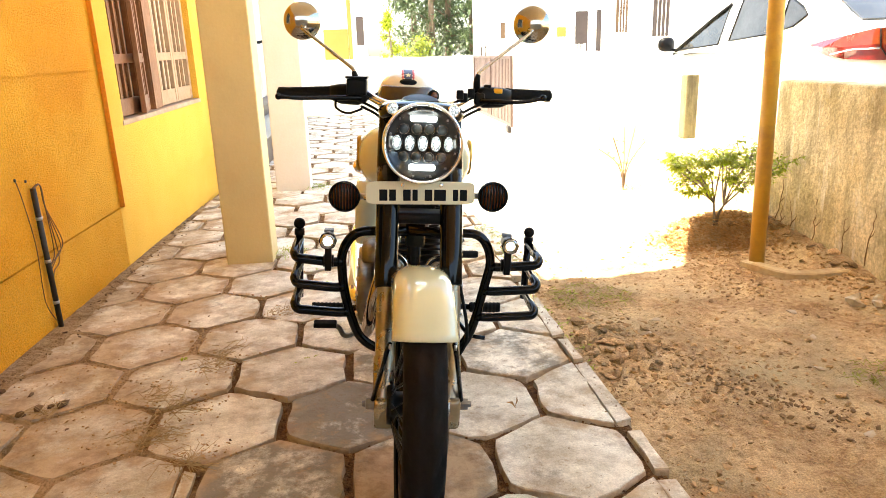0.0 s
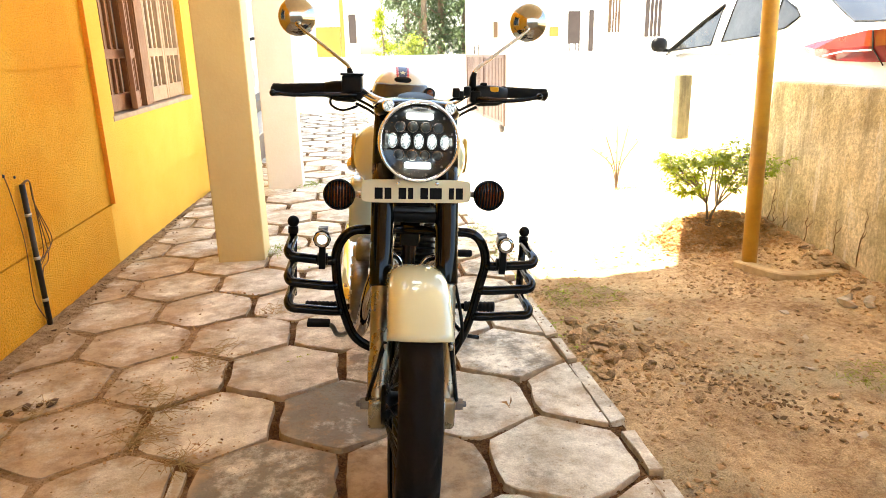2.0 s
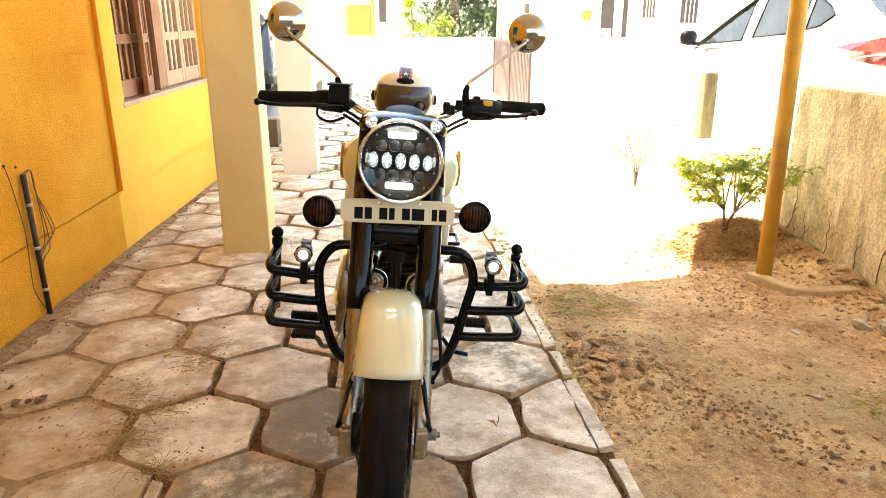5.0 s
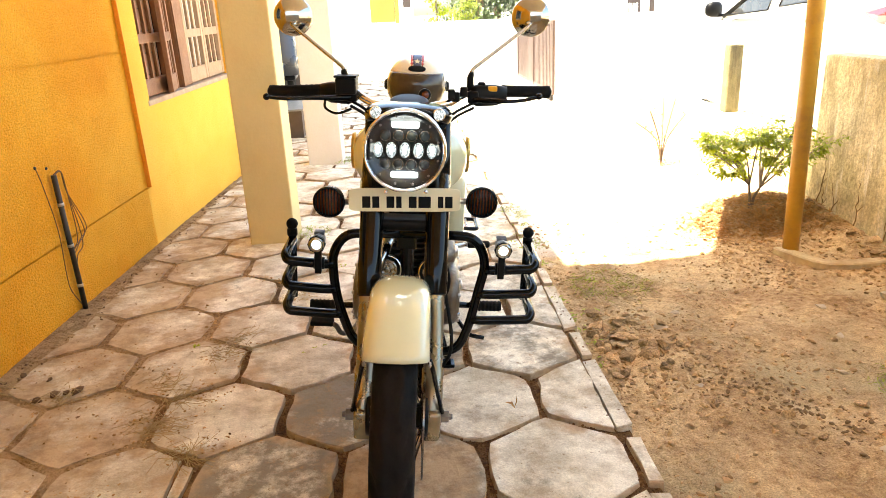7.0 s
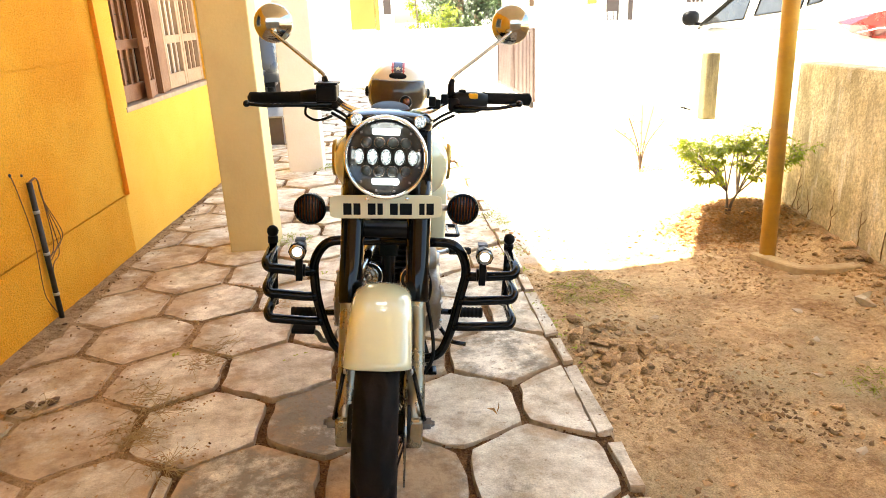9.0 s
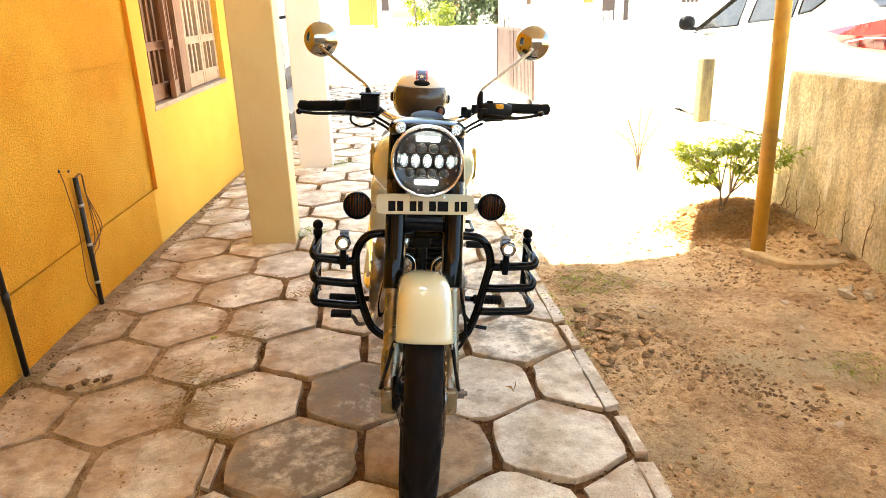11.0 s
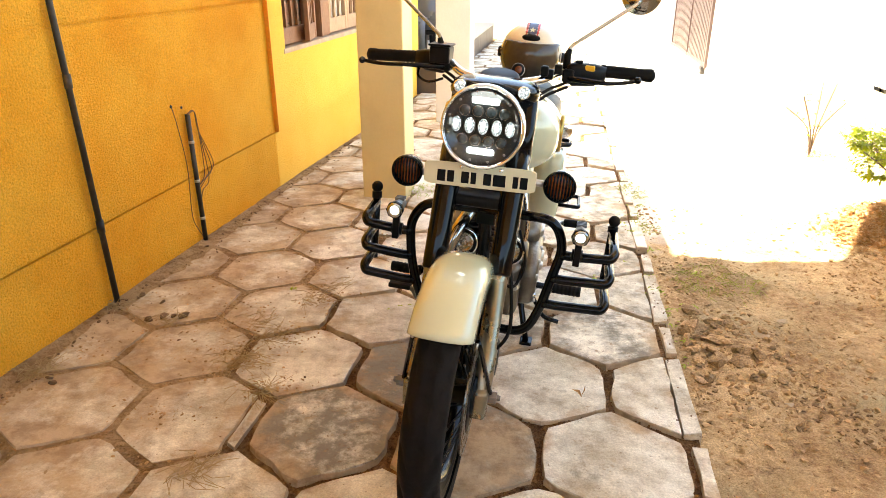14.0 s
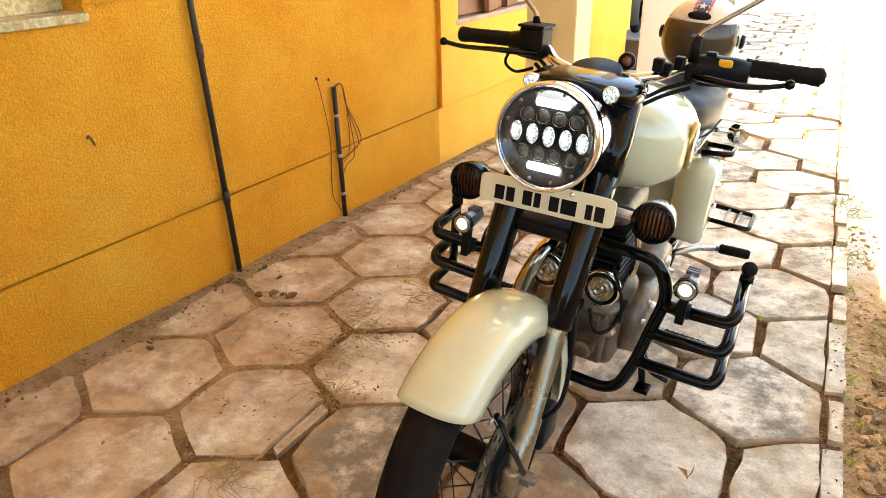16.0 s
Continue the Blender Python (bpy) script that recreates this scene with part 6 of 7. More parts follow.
sprig(1.98, 4.38, 5, 0.52, 0.07, 5, "thin sparse plant with few leaves in the sun", M["leafyellow"], -0.03)
bm = bmesh.new()
rnd_w = random.Random(40)
for x, y in ((0.60, 1.19), (0.60, 1.48), (0.69, 1.64), (0.78, 2.0), (0.46, 2.02), (0.555, 1.9), (0.46, 2.74), (0.60, 2.96), (0.30, 1.84), (-0.47, 1.42), (-0.96, 1.5), (-0.42, 2.35), (-0.50, 2.6), (0.60, 3.4), (0.40, 3.2), (0.60, 1.60), (0.52, 2.45), (0.50, 2.56), (0.58, 2.76), (0.61, 2.52), (0.57, 3.5), (0.30, 2.62), (0.02, 1.95), (0.57, 1.75), (0.62, 1.36), (0.60, 2.25)):
    z = dirt_height(x, y) if x > EDGE_X else -0.014
    for q in range(rnd_w.randrange(7, 14)):
        g = rnd_w.uniform(0, 6.28)
        p_ = Vector((x + rnd_w.gauss(0, 0.016), y + rnd_w.gauss(0, 0.016), z + rnd_w.uniform(0, 0.012)))
        add_leaf(bm, p_, Vector((math.cos(g), math.sin(g), rnd_w.uniform(0.1, 0.9))), Vector((0, 0, 1)), rnd_w.uniform(0.018, 0.036), rnd_w.uniform(0.008, 0.013))
tagged(obj("small_weeds", bm, M["weed"]), "tiny yellow-green weeds sprouting in the joints", "weeds", kind="stuff")


def strands(name, spots, label, seed, material, ln=0.09, rad=0.0011, lift=0.03):
    """Scattered dry blades, one object."""
    rnd = random.Random(seed)
    bm = bmesh.new()
    for x, y, r_, n in spots:
        for k in range(n):
            a, b = rnd.uniform(0, 2 * math.pi), rnd.uniform(0, 2 * math.pi)
            rr = r_ * math.sqrt(rnd.random())
            px_, py_ = x + rr * math.cos(a), y + rr * math.sin(a)
            z = (dirt_height(px_, py_) if px_ > EDGE_X else 0.004)
            l_ = ln * rnd.uniform(0.4, 1.2)
            h_ = lift * rnd.random()
            tube([(px_, py_, z), (px_ + 0.5 * l_ * math.cos(b), py_ + 0.5 * l_ * math.sin(b), z + h_), (px_ + l_ * math.cos(b + 0.4), py_ + l_ * math.sin(b + 0.4), z + h_ * 0.4)], rad, 3, False, bm=bm)
    return tagged(obj(name, bm, material), label, "dry grass", kind="stuff")


strands("dry_grass", [(-0.92, 0.93, 0.06, 60), (-0.88, 1.10, 0.05, 34), (-0.77, 0.76, 0.03, 40), (-0.82, 1.42, 0.05, 30), (-0.98, 1.20, 0.05, 26), (-0.80, 0.36, 0.04, 46), (-1.3, 1.15, 0.05, 24), (-0.78, 1.55, 0.05, 24), (-1.56, 0.75, 0.06, 60), (-1.58, 1.25, 0.04, 30), (-0.62, 1.95, 0.05, 20)], "wisps of dry grass on the paving joints", 3, M["straw"])
strands("dry_grass", [(0.85, 1.95, 0.22, 500), (1.1, 1.75, 0.25, 160), (1.6, 0.95, 0.14, 120), (1.35, 1.35, 0.3, 70), (1.0, 0.6, 0.4, 60), (1.93, 2.66, 0.22, 300)], "thin dry grass on the bare soil", 8, M["straw"], 0.06, 0.0009, 0.02)
strands("dry_grass", [(2.16, 4.0 + 0.5 * k, 0.10, 22) for k in range(6)], "dry grass along the low wall", 9, M["straw"], 0.16, 0.002, 0.14)
strands("green_grass", [(0.85, 1.95, 0.2, 160), (1.6, 0.95, 0.12, 60), (-0.66, 2.95, 0.12, 60), (-0.62, 5.1, 0.15, 90), (0.6, 2.6, 0.08, 40), (0.6, 3.2, 0.1, 60)], "thin green grass blades", 12, M["weed"], 0.05, 0.0011, 0.03)


def clod(bm, p, r_, rnd, flat=0.65):
    """A broken lump: the hull of a few scattered points, with flat faces and sharp edges."""
    own = bmesh.new()
    sx, sy, sz = rnd.uniform(.75, 1.3), rnd.uniform(.75, 1.3), rnd.uniform(.65, 1.05) * flat
    for k in range(11 if r_ < 0.02 else 17):
        d = Vector((rnd.gauss(0, 1), rnd.gauss(0, 1), rnd.gauss(0, 1))).normalized() * rnd.uniform(0.75, 1.1)
        own.verts.new((d.x * sx * r_, d.y * sy * r_, d.z * sz * r_))
    hull = bmesh.ops.convex_hull(own, input=own.verts[:])
    bmesh.ops.delete(own, geom=list({g for g in hull["geom_interior"] + hull["geom_unused"] if isinstance(g, bmesh.types.BMVert)}), context="VERTS")
    own.transform(Matrix.Translation(p) @ pose(0, 0, 0, rnd.uniform(-20, 20), rnd.uniform(-20, 20), rnd.uniform(0, 360)))
    return merge(bm, own) if bm else own


class pebbles:
    """Many small broken lumps gathered into one mesh, from a few base shapes."""

    def __init__(self, rnd):
        self.rnd, self.v, self.f, self.base = rnd, [], [], []
        for k in range(16):
            own = clod(None, (0, 0, 0), 0.019 if k % 2 else 1.0, rnd)
            if k % 2:
                own.transform(Matrix.Diagonal((52, 52, 52, 1)))
            own.verts.index_update()
            self.base.append(([q.co.copy() for q in own.verts], [[q.index for q in f.verts] for f in own.faces]))
            own.free()

    def add(self, x, y, z, r):
        vs, fs = self.rnd.choice(self.base)
        m = pose(x, y, z, self.rnd.uniform(-25, 25), self.rnd.uniform(-25, 25), self.rnd.uniform(0, 360)) @ Matrix.Diagonal((r * self.rnd.uniform(.7, 1.3), r, r * self.rnd.uniform(.7, 1.2), 1))
        n = len(self.v)
        self.v += [m @ q for q in vs]
        self.f += [[n + q for q in f] for f in fs]

    def done(self, name, material):
        me = bpy.data.meshes.new(name)
        me.from_pydata(self.v, [], self.f)
        me.materials.append(material)
        return new(name, me)


def scatter_clods():
    rnd = random.Random(21)
    # the heap beside the edging: lumps one by one
    for k in range(110):
        x, y = 0.63 + abs(rnd.gauss(0, 0.14)), rnd.gauss(1.32, 0.15)
        if x < EDGE_X + 0.03:
            continue
        r_ = rnd.choice((0.010, 0.012, 0.014, 0.017, 0.020, 0.023, 0.028, 0.040))
        ob = obj("soil_clod", clod(None, (x, y, dirt_height(x, y) + r_ * 0.25), r_, rnd), M["stone"])
        tagged(ob, "rough brown lump of dry soil beside the edging", "soil clod", group="clods by the edging")
    for k in range(70):
        x, y = 2.27 - abs(rnd.gauss(0, 0.13)), rnd.uniform(1.0, 2.75)
        r_ = rnd.choice((0.012, 0.016, 0.02, 0.024, 0.03, 0.04))
        ob = obj("rubble_stone", clod(None, (x, y, dirt_height(x, y) + r_ * 0.3), r_, rnd), M["stone"])
        tagged(ob, "broken piece of rubble at the foot of the wall", "stone", group="rubble by the wall")
    crumbs = pebbles(rnd)
    n = 0
    while n < 7500:
        x, y = rnd.uniform(EDGE_X + 0.02, 2.28), rnd.uniform(-0.4, 3.0)
        dens = 0.10 + 0.9 * max(0, noise.noise((x * 2.2, y * 2.2, 7.0))) + 0.9 * math.exp(-((x - 0.8) / 0.25) ** 2 - ((y - 1.25) / 0.35) ** 2) + 0.6 * math.exp(-((x - 2.15) / 0.2) ** 2)
        if rnd.random() > dens:
            continue
        n += 1
        r_ = rnd.choice((0.002, 0.003, 0.003, 0.004, 0.004, 0.005, 0.006, 0.007, 0.008, 0.010, 0.014))
        crumbs.add(x, y, dirt_height(x, y) + r_ * 0.2, r_)
    tagged(crumbs.done("soil_crumbs", M["crumb"]), "loose crumbs and small stones on the soil", "gravel", kind="stuff")
    crumbs = pebbles(rnd)
    for k in range(260):
        x = -1.6 + abs(rnd.gauss(0, 0.36))
        if x < 0.5:
            crumbs.add(x, rnd.uniform(-0.3, 4.2), 0.004, rnd.choice((0.0015, 0.002, 0.003, 0.003, 0.004, 0.006)))
    for k in range(2600):
        j = rnd.randrange(-3, 9)
        i = rnd.randrange(-3, 3)
        cx = -0.512 + 0.42 * i + (0.21 if j % 2 else 0)
        cy = 0.607 + 0.3625 * j
        a = radians(60 * rnd.randrange(6))
        t = rnd.uniform(-0.125, 0.125)
        g = 0.21 + rnd.gauss(0, 0.004)
        x, y = cx + g * math.cos(a) - t * math.sin(a), cy + g * math.sin(a) + t * math.cos(a)
        if -1.55 < x < 0.5:
            crumbs.add(x, y, -0.012, rnd.choice((0.003, 0.004, 0.005, 0.006, 0.008)))
    for k in range(260):
        crumbs.add(rnd.gauss(0.56, 0.035), rnd.uniform(-0.3, 3.4), 0.002, rnd.choice((0.002, 0.003, 0.004)))
    tagged(crumbs.done("soil_crumbs", M["joint"]), "loose red soil crumbs in the paving joints", "gravel", kind="stuff")
    crumbs = pebbles(rnd)
    for cx, cy, r0, n_ in ((-0.95, 0.95, 0.09, 160), (-0.85, 1.13, 0.07, 120), (-1.02, 1.3, 0.10, 110), (-0.78, 1.45, 0.06, 90), (-1.25, 1.15, 0.10, 90), (-1.35, 1.45, 0.09, 70), (-0.72, 0.80, 0.05, 60), (-1.05, 0.6, 0.08, 90), (-1.5, 0.9, 0.06, 60), (-0.62, 1.95, 0.06, 60)):
        for k in range(n_):
            crumbs.add(rnd.gauss(cx, r0), rnd.gauss(cy, r0 * 0.7), 0.001, rnd.choice((0.0015, 0.002, 0.002, 0.003, 0.004, 0.006)))
    for k in range(1500):
        j, i = rnd.randrange(0, 6), rnd.randrange(-3, 0)
        cx, cy = -0.512 + 0.42 * i + (0.21 if j % 2 else 0), 0.607 + 0.3625 * j
        a, t, g = radians(60 * rnd.randrange(6)), rnd.uniform(-0.125, 0.125), 0.21 + rnd.gauss(0, 0.018)
        x, y = cx + g * math.cos(a) - t * math.sin(a), cy + g * math.sin(a) + t * math.cos(a)
        if wall_at(y) + 0.01 < x < -0.55 and noise.noise((x * 3, y * 3, 2.0)) > -0.05:
            crumbs.add(x, y, 0.001, rnd.choice((0.002, 0.003, 0.003, 0.004, 0.005, 0.007)))
    tagged(crumbs.done("soil_crumbs", M["crumb"]), "scattered soil crumbs on the dirty slabs", "gravel", kind="stuff")
    crumbs = pebbles(rnd)
    for k in range(190):
        t = rnd.random()
        spread = rnd.choice((0.03, 0.06, 0.12))
        x, y = 0.98 + 0.30 * t + rnd.gauss(0, spread), 1.08 - 0.45 * t + rnd.gauss(0, spread * 0.8)
        if x > EDGE_X + 0.03:
            r_ = rnd.choice((0.003, 0.004, 0.005, 0.007, 0.009, 0.012))
            crumbs.add(x, y, dirt_height(x, y) + r_ * 0.2, r_)
    tagged(crumbs.done("soil_crumbs", M["crumbdark"]), "dark damp crumbs strewn over the trodden soil", "gravel", kind="stuff")
    # lumps of earth at the foot of the house wall
    for x, y, r_ in ((-1.40, 1.15, 0.022), (-1.36, 1.18, 0.028), (-1.32, 1.195, 0.02), (-1.285, 1.20, 0.026), (-1.43, 1.30, 0.014), (-1.50, 0.72, 0.02), (-1.47, 0.69, 0.015), (-1.545, 1.9, 0.016), (-1.54, 2.3, 0.014), (-1.2, 1.02, 0.012), (-1.55, 1.35, 0.016)):
        ob = obj("soil_lump", clod(None, (x, y, r_ * 0.2), r_, rnd, 0.7), M["earth"])
        tagged(ob, "dark lump of earth at the foot of the wall", "soil lump", group="soil lumps by the wall")
    crumbs = pebbles(rnd)
    for k in range(300):
        y = rnd.uniform(-0.2, 4.2)
        crumbs.add(wall_at(y) + 0.01 + abs(rnd.gauss(0, 0.05)), y, 0.004, rnd.choice((0.003, 0.004, 0.005, 0.007, 0.009)))
    tagged(crumbs.done("soil_crumbs", M["earth"]), "dark soil crumbs along the foot of the house wall", "gravel", kind="stuff")
    # dead leaves under the shrub and in the sun
    bm = bmesh.new()
    for k in range(2600):
        a, rr = rnd.uniform(0, 6.28), math.sqrt(rnd.random()) * (1.0 if k % 3 else 1.25)
        x, y = 1.89 + 0.33 * rr * math.cos(a), 2.66 + 0.29 * rr * math.sin(a)
        g = rnd.uniform(0, 6.28)
        add_leaf(bm, Vector((x, y, dirt_height(x, y) + rnd.uniform(0.002, 0.05) * max(0.1, 1 - rr))), Vector((math.cos(g), math.sin(g), rnd.uniform(-.3, .6))), Vector((0, 0, 1)), rnd.uniform(0.02, 0.045), rnd.uniform(.010, .02), 0.05)
    for k in range(420):
        x, y = (rnd.gauss(2.0, 0.10), rnd.gauss(4.42, 0.14)) if k % 2 else (1.15 + 0.95 * rnd.random(), 2.5 + 1.9 * rnd.random())
        g = rnd.uniform(0, 6.28)
        add_leaf(bm, Vector((x, y, -0.028 + rnd.uniform(0.0, 0.03) * (k % 2))), Vector((math.cos(g), math.sin(g), rnd.uniform(-.1, .4))), Vector((0, 0, 1)), rnd.uniform(0.02, 0.045), rnd.uniform(.008, .018), 0.05)
    tagged(obj("dead_leaves", bm, M["litter"]), "dry brown leaves heaped under the shrub", "dead leaves", kind="stuff")


scatter_clods()

# kerb ring, rag, brick, chips
def ring_piece():
    bm = bmesh.new()
    rings = []
    for k in range(15):
        a = radians(182 + 112 * k / 14)
        cx, cy = 2.085, 2.21
        r0, r1 = 0.255, 0.312
        z = 0.014 + 0.006 * math.sin(k * 0.7)
        rings.append([Vector((cx + r * math.cos(a), cy + r * math.sin(a), zz)) for r, zz in ((r0, -0.06), (r1, -0.06), (r1, z - 0.006), (r1 - 0.007, z), (r0, z))])
    return loft(rings, bm=bm)


M["kerb"] = mat("yellowed_cement", (0.56, 0.43, 0.24), (0.38, 0.26, 0.13), 0.9, scale=12, bump=0.6)
tagged(obj("kerb_ring", ring_piece(), M["kerb"]), "curved cement ring edge round the pole foot", "kerb")
M["rag"] = mat("broken_grey_cement", (0.60, 0.53, 0.40), (0.40, 0.33, 0.22), 0.9, scale=20, bump=0.4)
rnd0 = random.Random(2)
for x, y, r_, tilt in ((1.95, 1.56, 0.042, 38), (2.02, 1.50, 0.034, -20), (2.06, 1.55, 0.034, 15), (2.0, 1.62, 0.028, 50), (2.10, 1.47, 0.030, -35)):
    ob = obj("cement_fragment", clod(None, (0, 0, 0), r_, rnd0, 0.9), M["rag"])
    ob.matrix_basis = pose(x, y, dirt_height(x, y) + r_ * 0.35, tilt, 12, 40 * tilt)
    tagged(ob, "broken angular piece of grey cement on rubble", "cement fragment", group="cement fragments by the wall")
M["brick"] = mat("red_brick", (0.25, 0.105, 0.052), (0.17, 0.068, 0.034), 0.9, scale=18, bump=0.8, bscale=90, grain=(120, 0.4), c3=(0.34, 0.22, 0.12), s3=9)
br = obj("loose_brick", box(-0.11, 0.11, -0.052, 0.052, -0.035, 0.035, 0.006), M["brick"])
br.matrix_basis = pose(2.085, 1.20, dirt_height(2.085, 1.20) + 0.022, 4, -6, 14)
tagged(br, "single red brick lying at the foot of the wall", "brick")
M["chip"] = mat("pale_chip", (0.50, 0.40, 0.27), (0.42, 0.32, 0.20), 0.8, scale=30)
rnd_c = random.Random(17)
for k, (x, y, sx) in enumerate(((0.92, 1.45, 0.026), (1.65, 1.56, 0.022), (1.42, 1.04, 0.024), (1.04, 1.60, 0.02), (1.58, 1.31, 0.02), (1.28, 0.60, 0.024), (0.90, 1.02, 0.015))):
    ob = obj("stone_chip", clod(None, (0, 0, 0), sx, rnd_c, 0.32), M["chip"])
    ob.matrix_basis = pose(x, y, dirt_height(x, y) + 0.004, 6, -5, 40 * k)
    tagged(ob, "flat pale chip of stone on the soil", "stone chip", group="stone chips")
for x, y, r_ in ((1.10, 0.80, 0.028), (1.14, 0.68, 0.020), (1.36, 0.83, 0.022), (1.33, 0.77, 0.018), (0.90, 0.90, 0.016), (0.93, 1.28, 0.018), (1.03, 0.98, 0.013)):
    ob = obj("soil_clod", clod(None, (x, y, dirt_height(x, y) + r_ * 0.3), r_, rnd_c), M["stone"])
    tagged(ob, "single brown clod on the trodden soil", "soil clod", group="clods on the soil")
dl = bmesh.new()
add_leaf(dl, Vector((0, 0, 0)), Vector((0.3, 0.5, 0.8)), Vector((1, 0, 0)), 0.075, 0.03, 0.2)
add_leaf(dl, Vector((0.01, 0, 0)), Vector((-0.7, 0.3, 0.5)), Vector((0, 0, 1)), 0.07, 0.028, 0.2)
dlo = obj("curled_leaf", dl, M["litter"])
dlo.matrix_basis = pose(0.235, 0.885, 0.006) @ Matrix.Diagonal((0.62, 0.62, 0.8, 1))
tagged(dlo, "curled dry leaf lying on a paving slab", "dead leaf")
# mud tracks on the boundary wall
M["mud"] = mat("dried_mud", (0.26, 0.17, 0.085), (0.17, 0.105, 0.05), 0.95, scale=30, fine=200, bump=0.5, spec=0.1)
mt = empty("mud_tracks", label="brown branching mud tracks running up the cement wall", category="mud track")
rnd1 = random.Random(6)
for y, h_ in ((2.72, 0.34), (2.60, 0.20), (2.38, 0.26), (2.12, 0.22), (1.95, 0.30), (2.66, 0.16)):
    pts = [(2.2985, y, 0.02)]
    yy = y
    for k in range(1, 9):
        yy += rnd1.uniform(-0.026, 0.022)
        pts.append((2.2985, yy, 0.02 + h_ * (k + rnd1.uniform(-.3, .3)) / 8))
    part("track", tube(pts, [0.0036 * rnd1.uniform(0.5, 1.3) * (1 - 0.08 * i) for i in range(9)], 6), M["mud"], mt)
    a_ = pts[rnd1.randrange(3, 6)]
    part("track", tube([a_, (2.2985, a_[1] - 0.02, a_[2] + 0.02), (2.2985, a_[1] - rnd1.uniform(0.02, 0.05), a_[2] + 0.045)], [0.0026, 0.0022, 0.001], 6), M["mud"], mt)

# ---- distance: houses, fences, trees beyond the compound wall ----
M["brownwin"] = mat("brown_door_paint", (0.045, 0.03, 0.025), (0.035, 0.022, 0.018), 0.6, scale=4)
M["orangewin"] = mat("orange_brown_shutter", (0.10, 0.055, 0.02), (0.08, 0.04, 0.015), 0.6, scale=4)
M["yellowhouse"] = mat("yellow_house_paint", (0.30, 0.185, 0.03), (0.25, 0.15, 0.024), 0.7, scale=1)
M["offwhite"] = mat("offwhite_house_paint", (0.80, 0.76, 0.68), (0.76, 0.71, 0.62), 0.7, scale=0.8)


def far_house(name, x0, x1, y, h, material, label, openings):
    e = empty(name, label=label, category="house")
    part("wall", box(x0, x1, y, y + 5, -0.05, h, 0.02), material, e, smooth=False)
    part("roof", box(x0 - 0.4, x1 + 0.4, y - 0.4, y + 5.4, h, h + 0.25, 0.03), material, e, smooth=False)
    for nm, xa, xb, za, zb, mm in openings:
        w = part(nm, box(xa, xb, y - 0.05, y - 0.003, za, zb, 0.01), mm, e, smooth=False)
        if nm == "window":
            for q in range(1, 4):
                xx = xa + (xb - xa) * q / 4
                part("bar", box(xx - 0.015, xx + 0.015, y - 0.07, y - 0.053, za, zb), M["offwhite"], w, smooth=False)


far_house("house", 4.6, 16.0, 22.0, 5.2, M["offwhite"], "white house with brown doors and orange shutters", [
    ("door", 7.18, 7.59, 0.9, 2.28, M["brownwin"]), ("door", 7.9, 8.05, 0.9, 2.31, M["brownwin"]), ("window", 8.56, 8.95, 1.58, 3.2, M["orangewin"]), ("window", 9.85, 10.4, 1.42, 3.2, M["brownwin"]), ("shutter", 6.55, 6.85, 1.5, 1.8, M["yellowhouse"]), ("meter_box", 4.66, 4.80, 1.5, 2.0, M["orangewin"])])
far_house("house", -4.5, 0.35, 24.0, 5.0, M["offwhite"], "white and yellow house with a porch", [
    ("wall_panel", -1.13, -0.30, 1.0, 2.0, M["yellowhouse"]), ("column", -0.29, -0.16, -0.05, 3.4, M["yellowhouse"]), ("shutter", 0.0, 0.25, 1.45, 2.4, M["brownwin"])])


def fence(x0, x1, y, z0, z1, n):
    e = empty("picket_fence", label="white metal picket fence on a low wall", category="fence")
    part("plinth", box(x0, x1, y - 0.06, y + 0.06, -0.05, z0), M["white"], e, smooth=False)
    for k in range(n):
        x = x0 + (x1 - x0) * (k + 0.5) / n
        part("picket", box(x - 0.03, x + 0.03, y - 0.012, y + 0.012, z0, z1), M["carwhite"] if k % 2 else M["granite"], e, smooth=False)
    part("rail", box(x0, x1, y - 0.02, y - 0.013, z0 + 0.08, z0 + 0.10), M["pipe"], e, smooth=False)


fence(5.17, 6.55, 19.0, 0.81, 1.24, 16)
fence(7.27, 8.5, 19.0, 0.82, 1.34, 14)


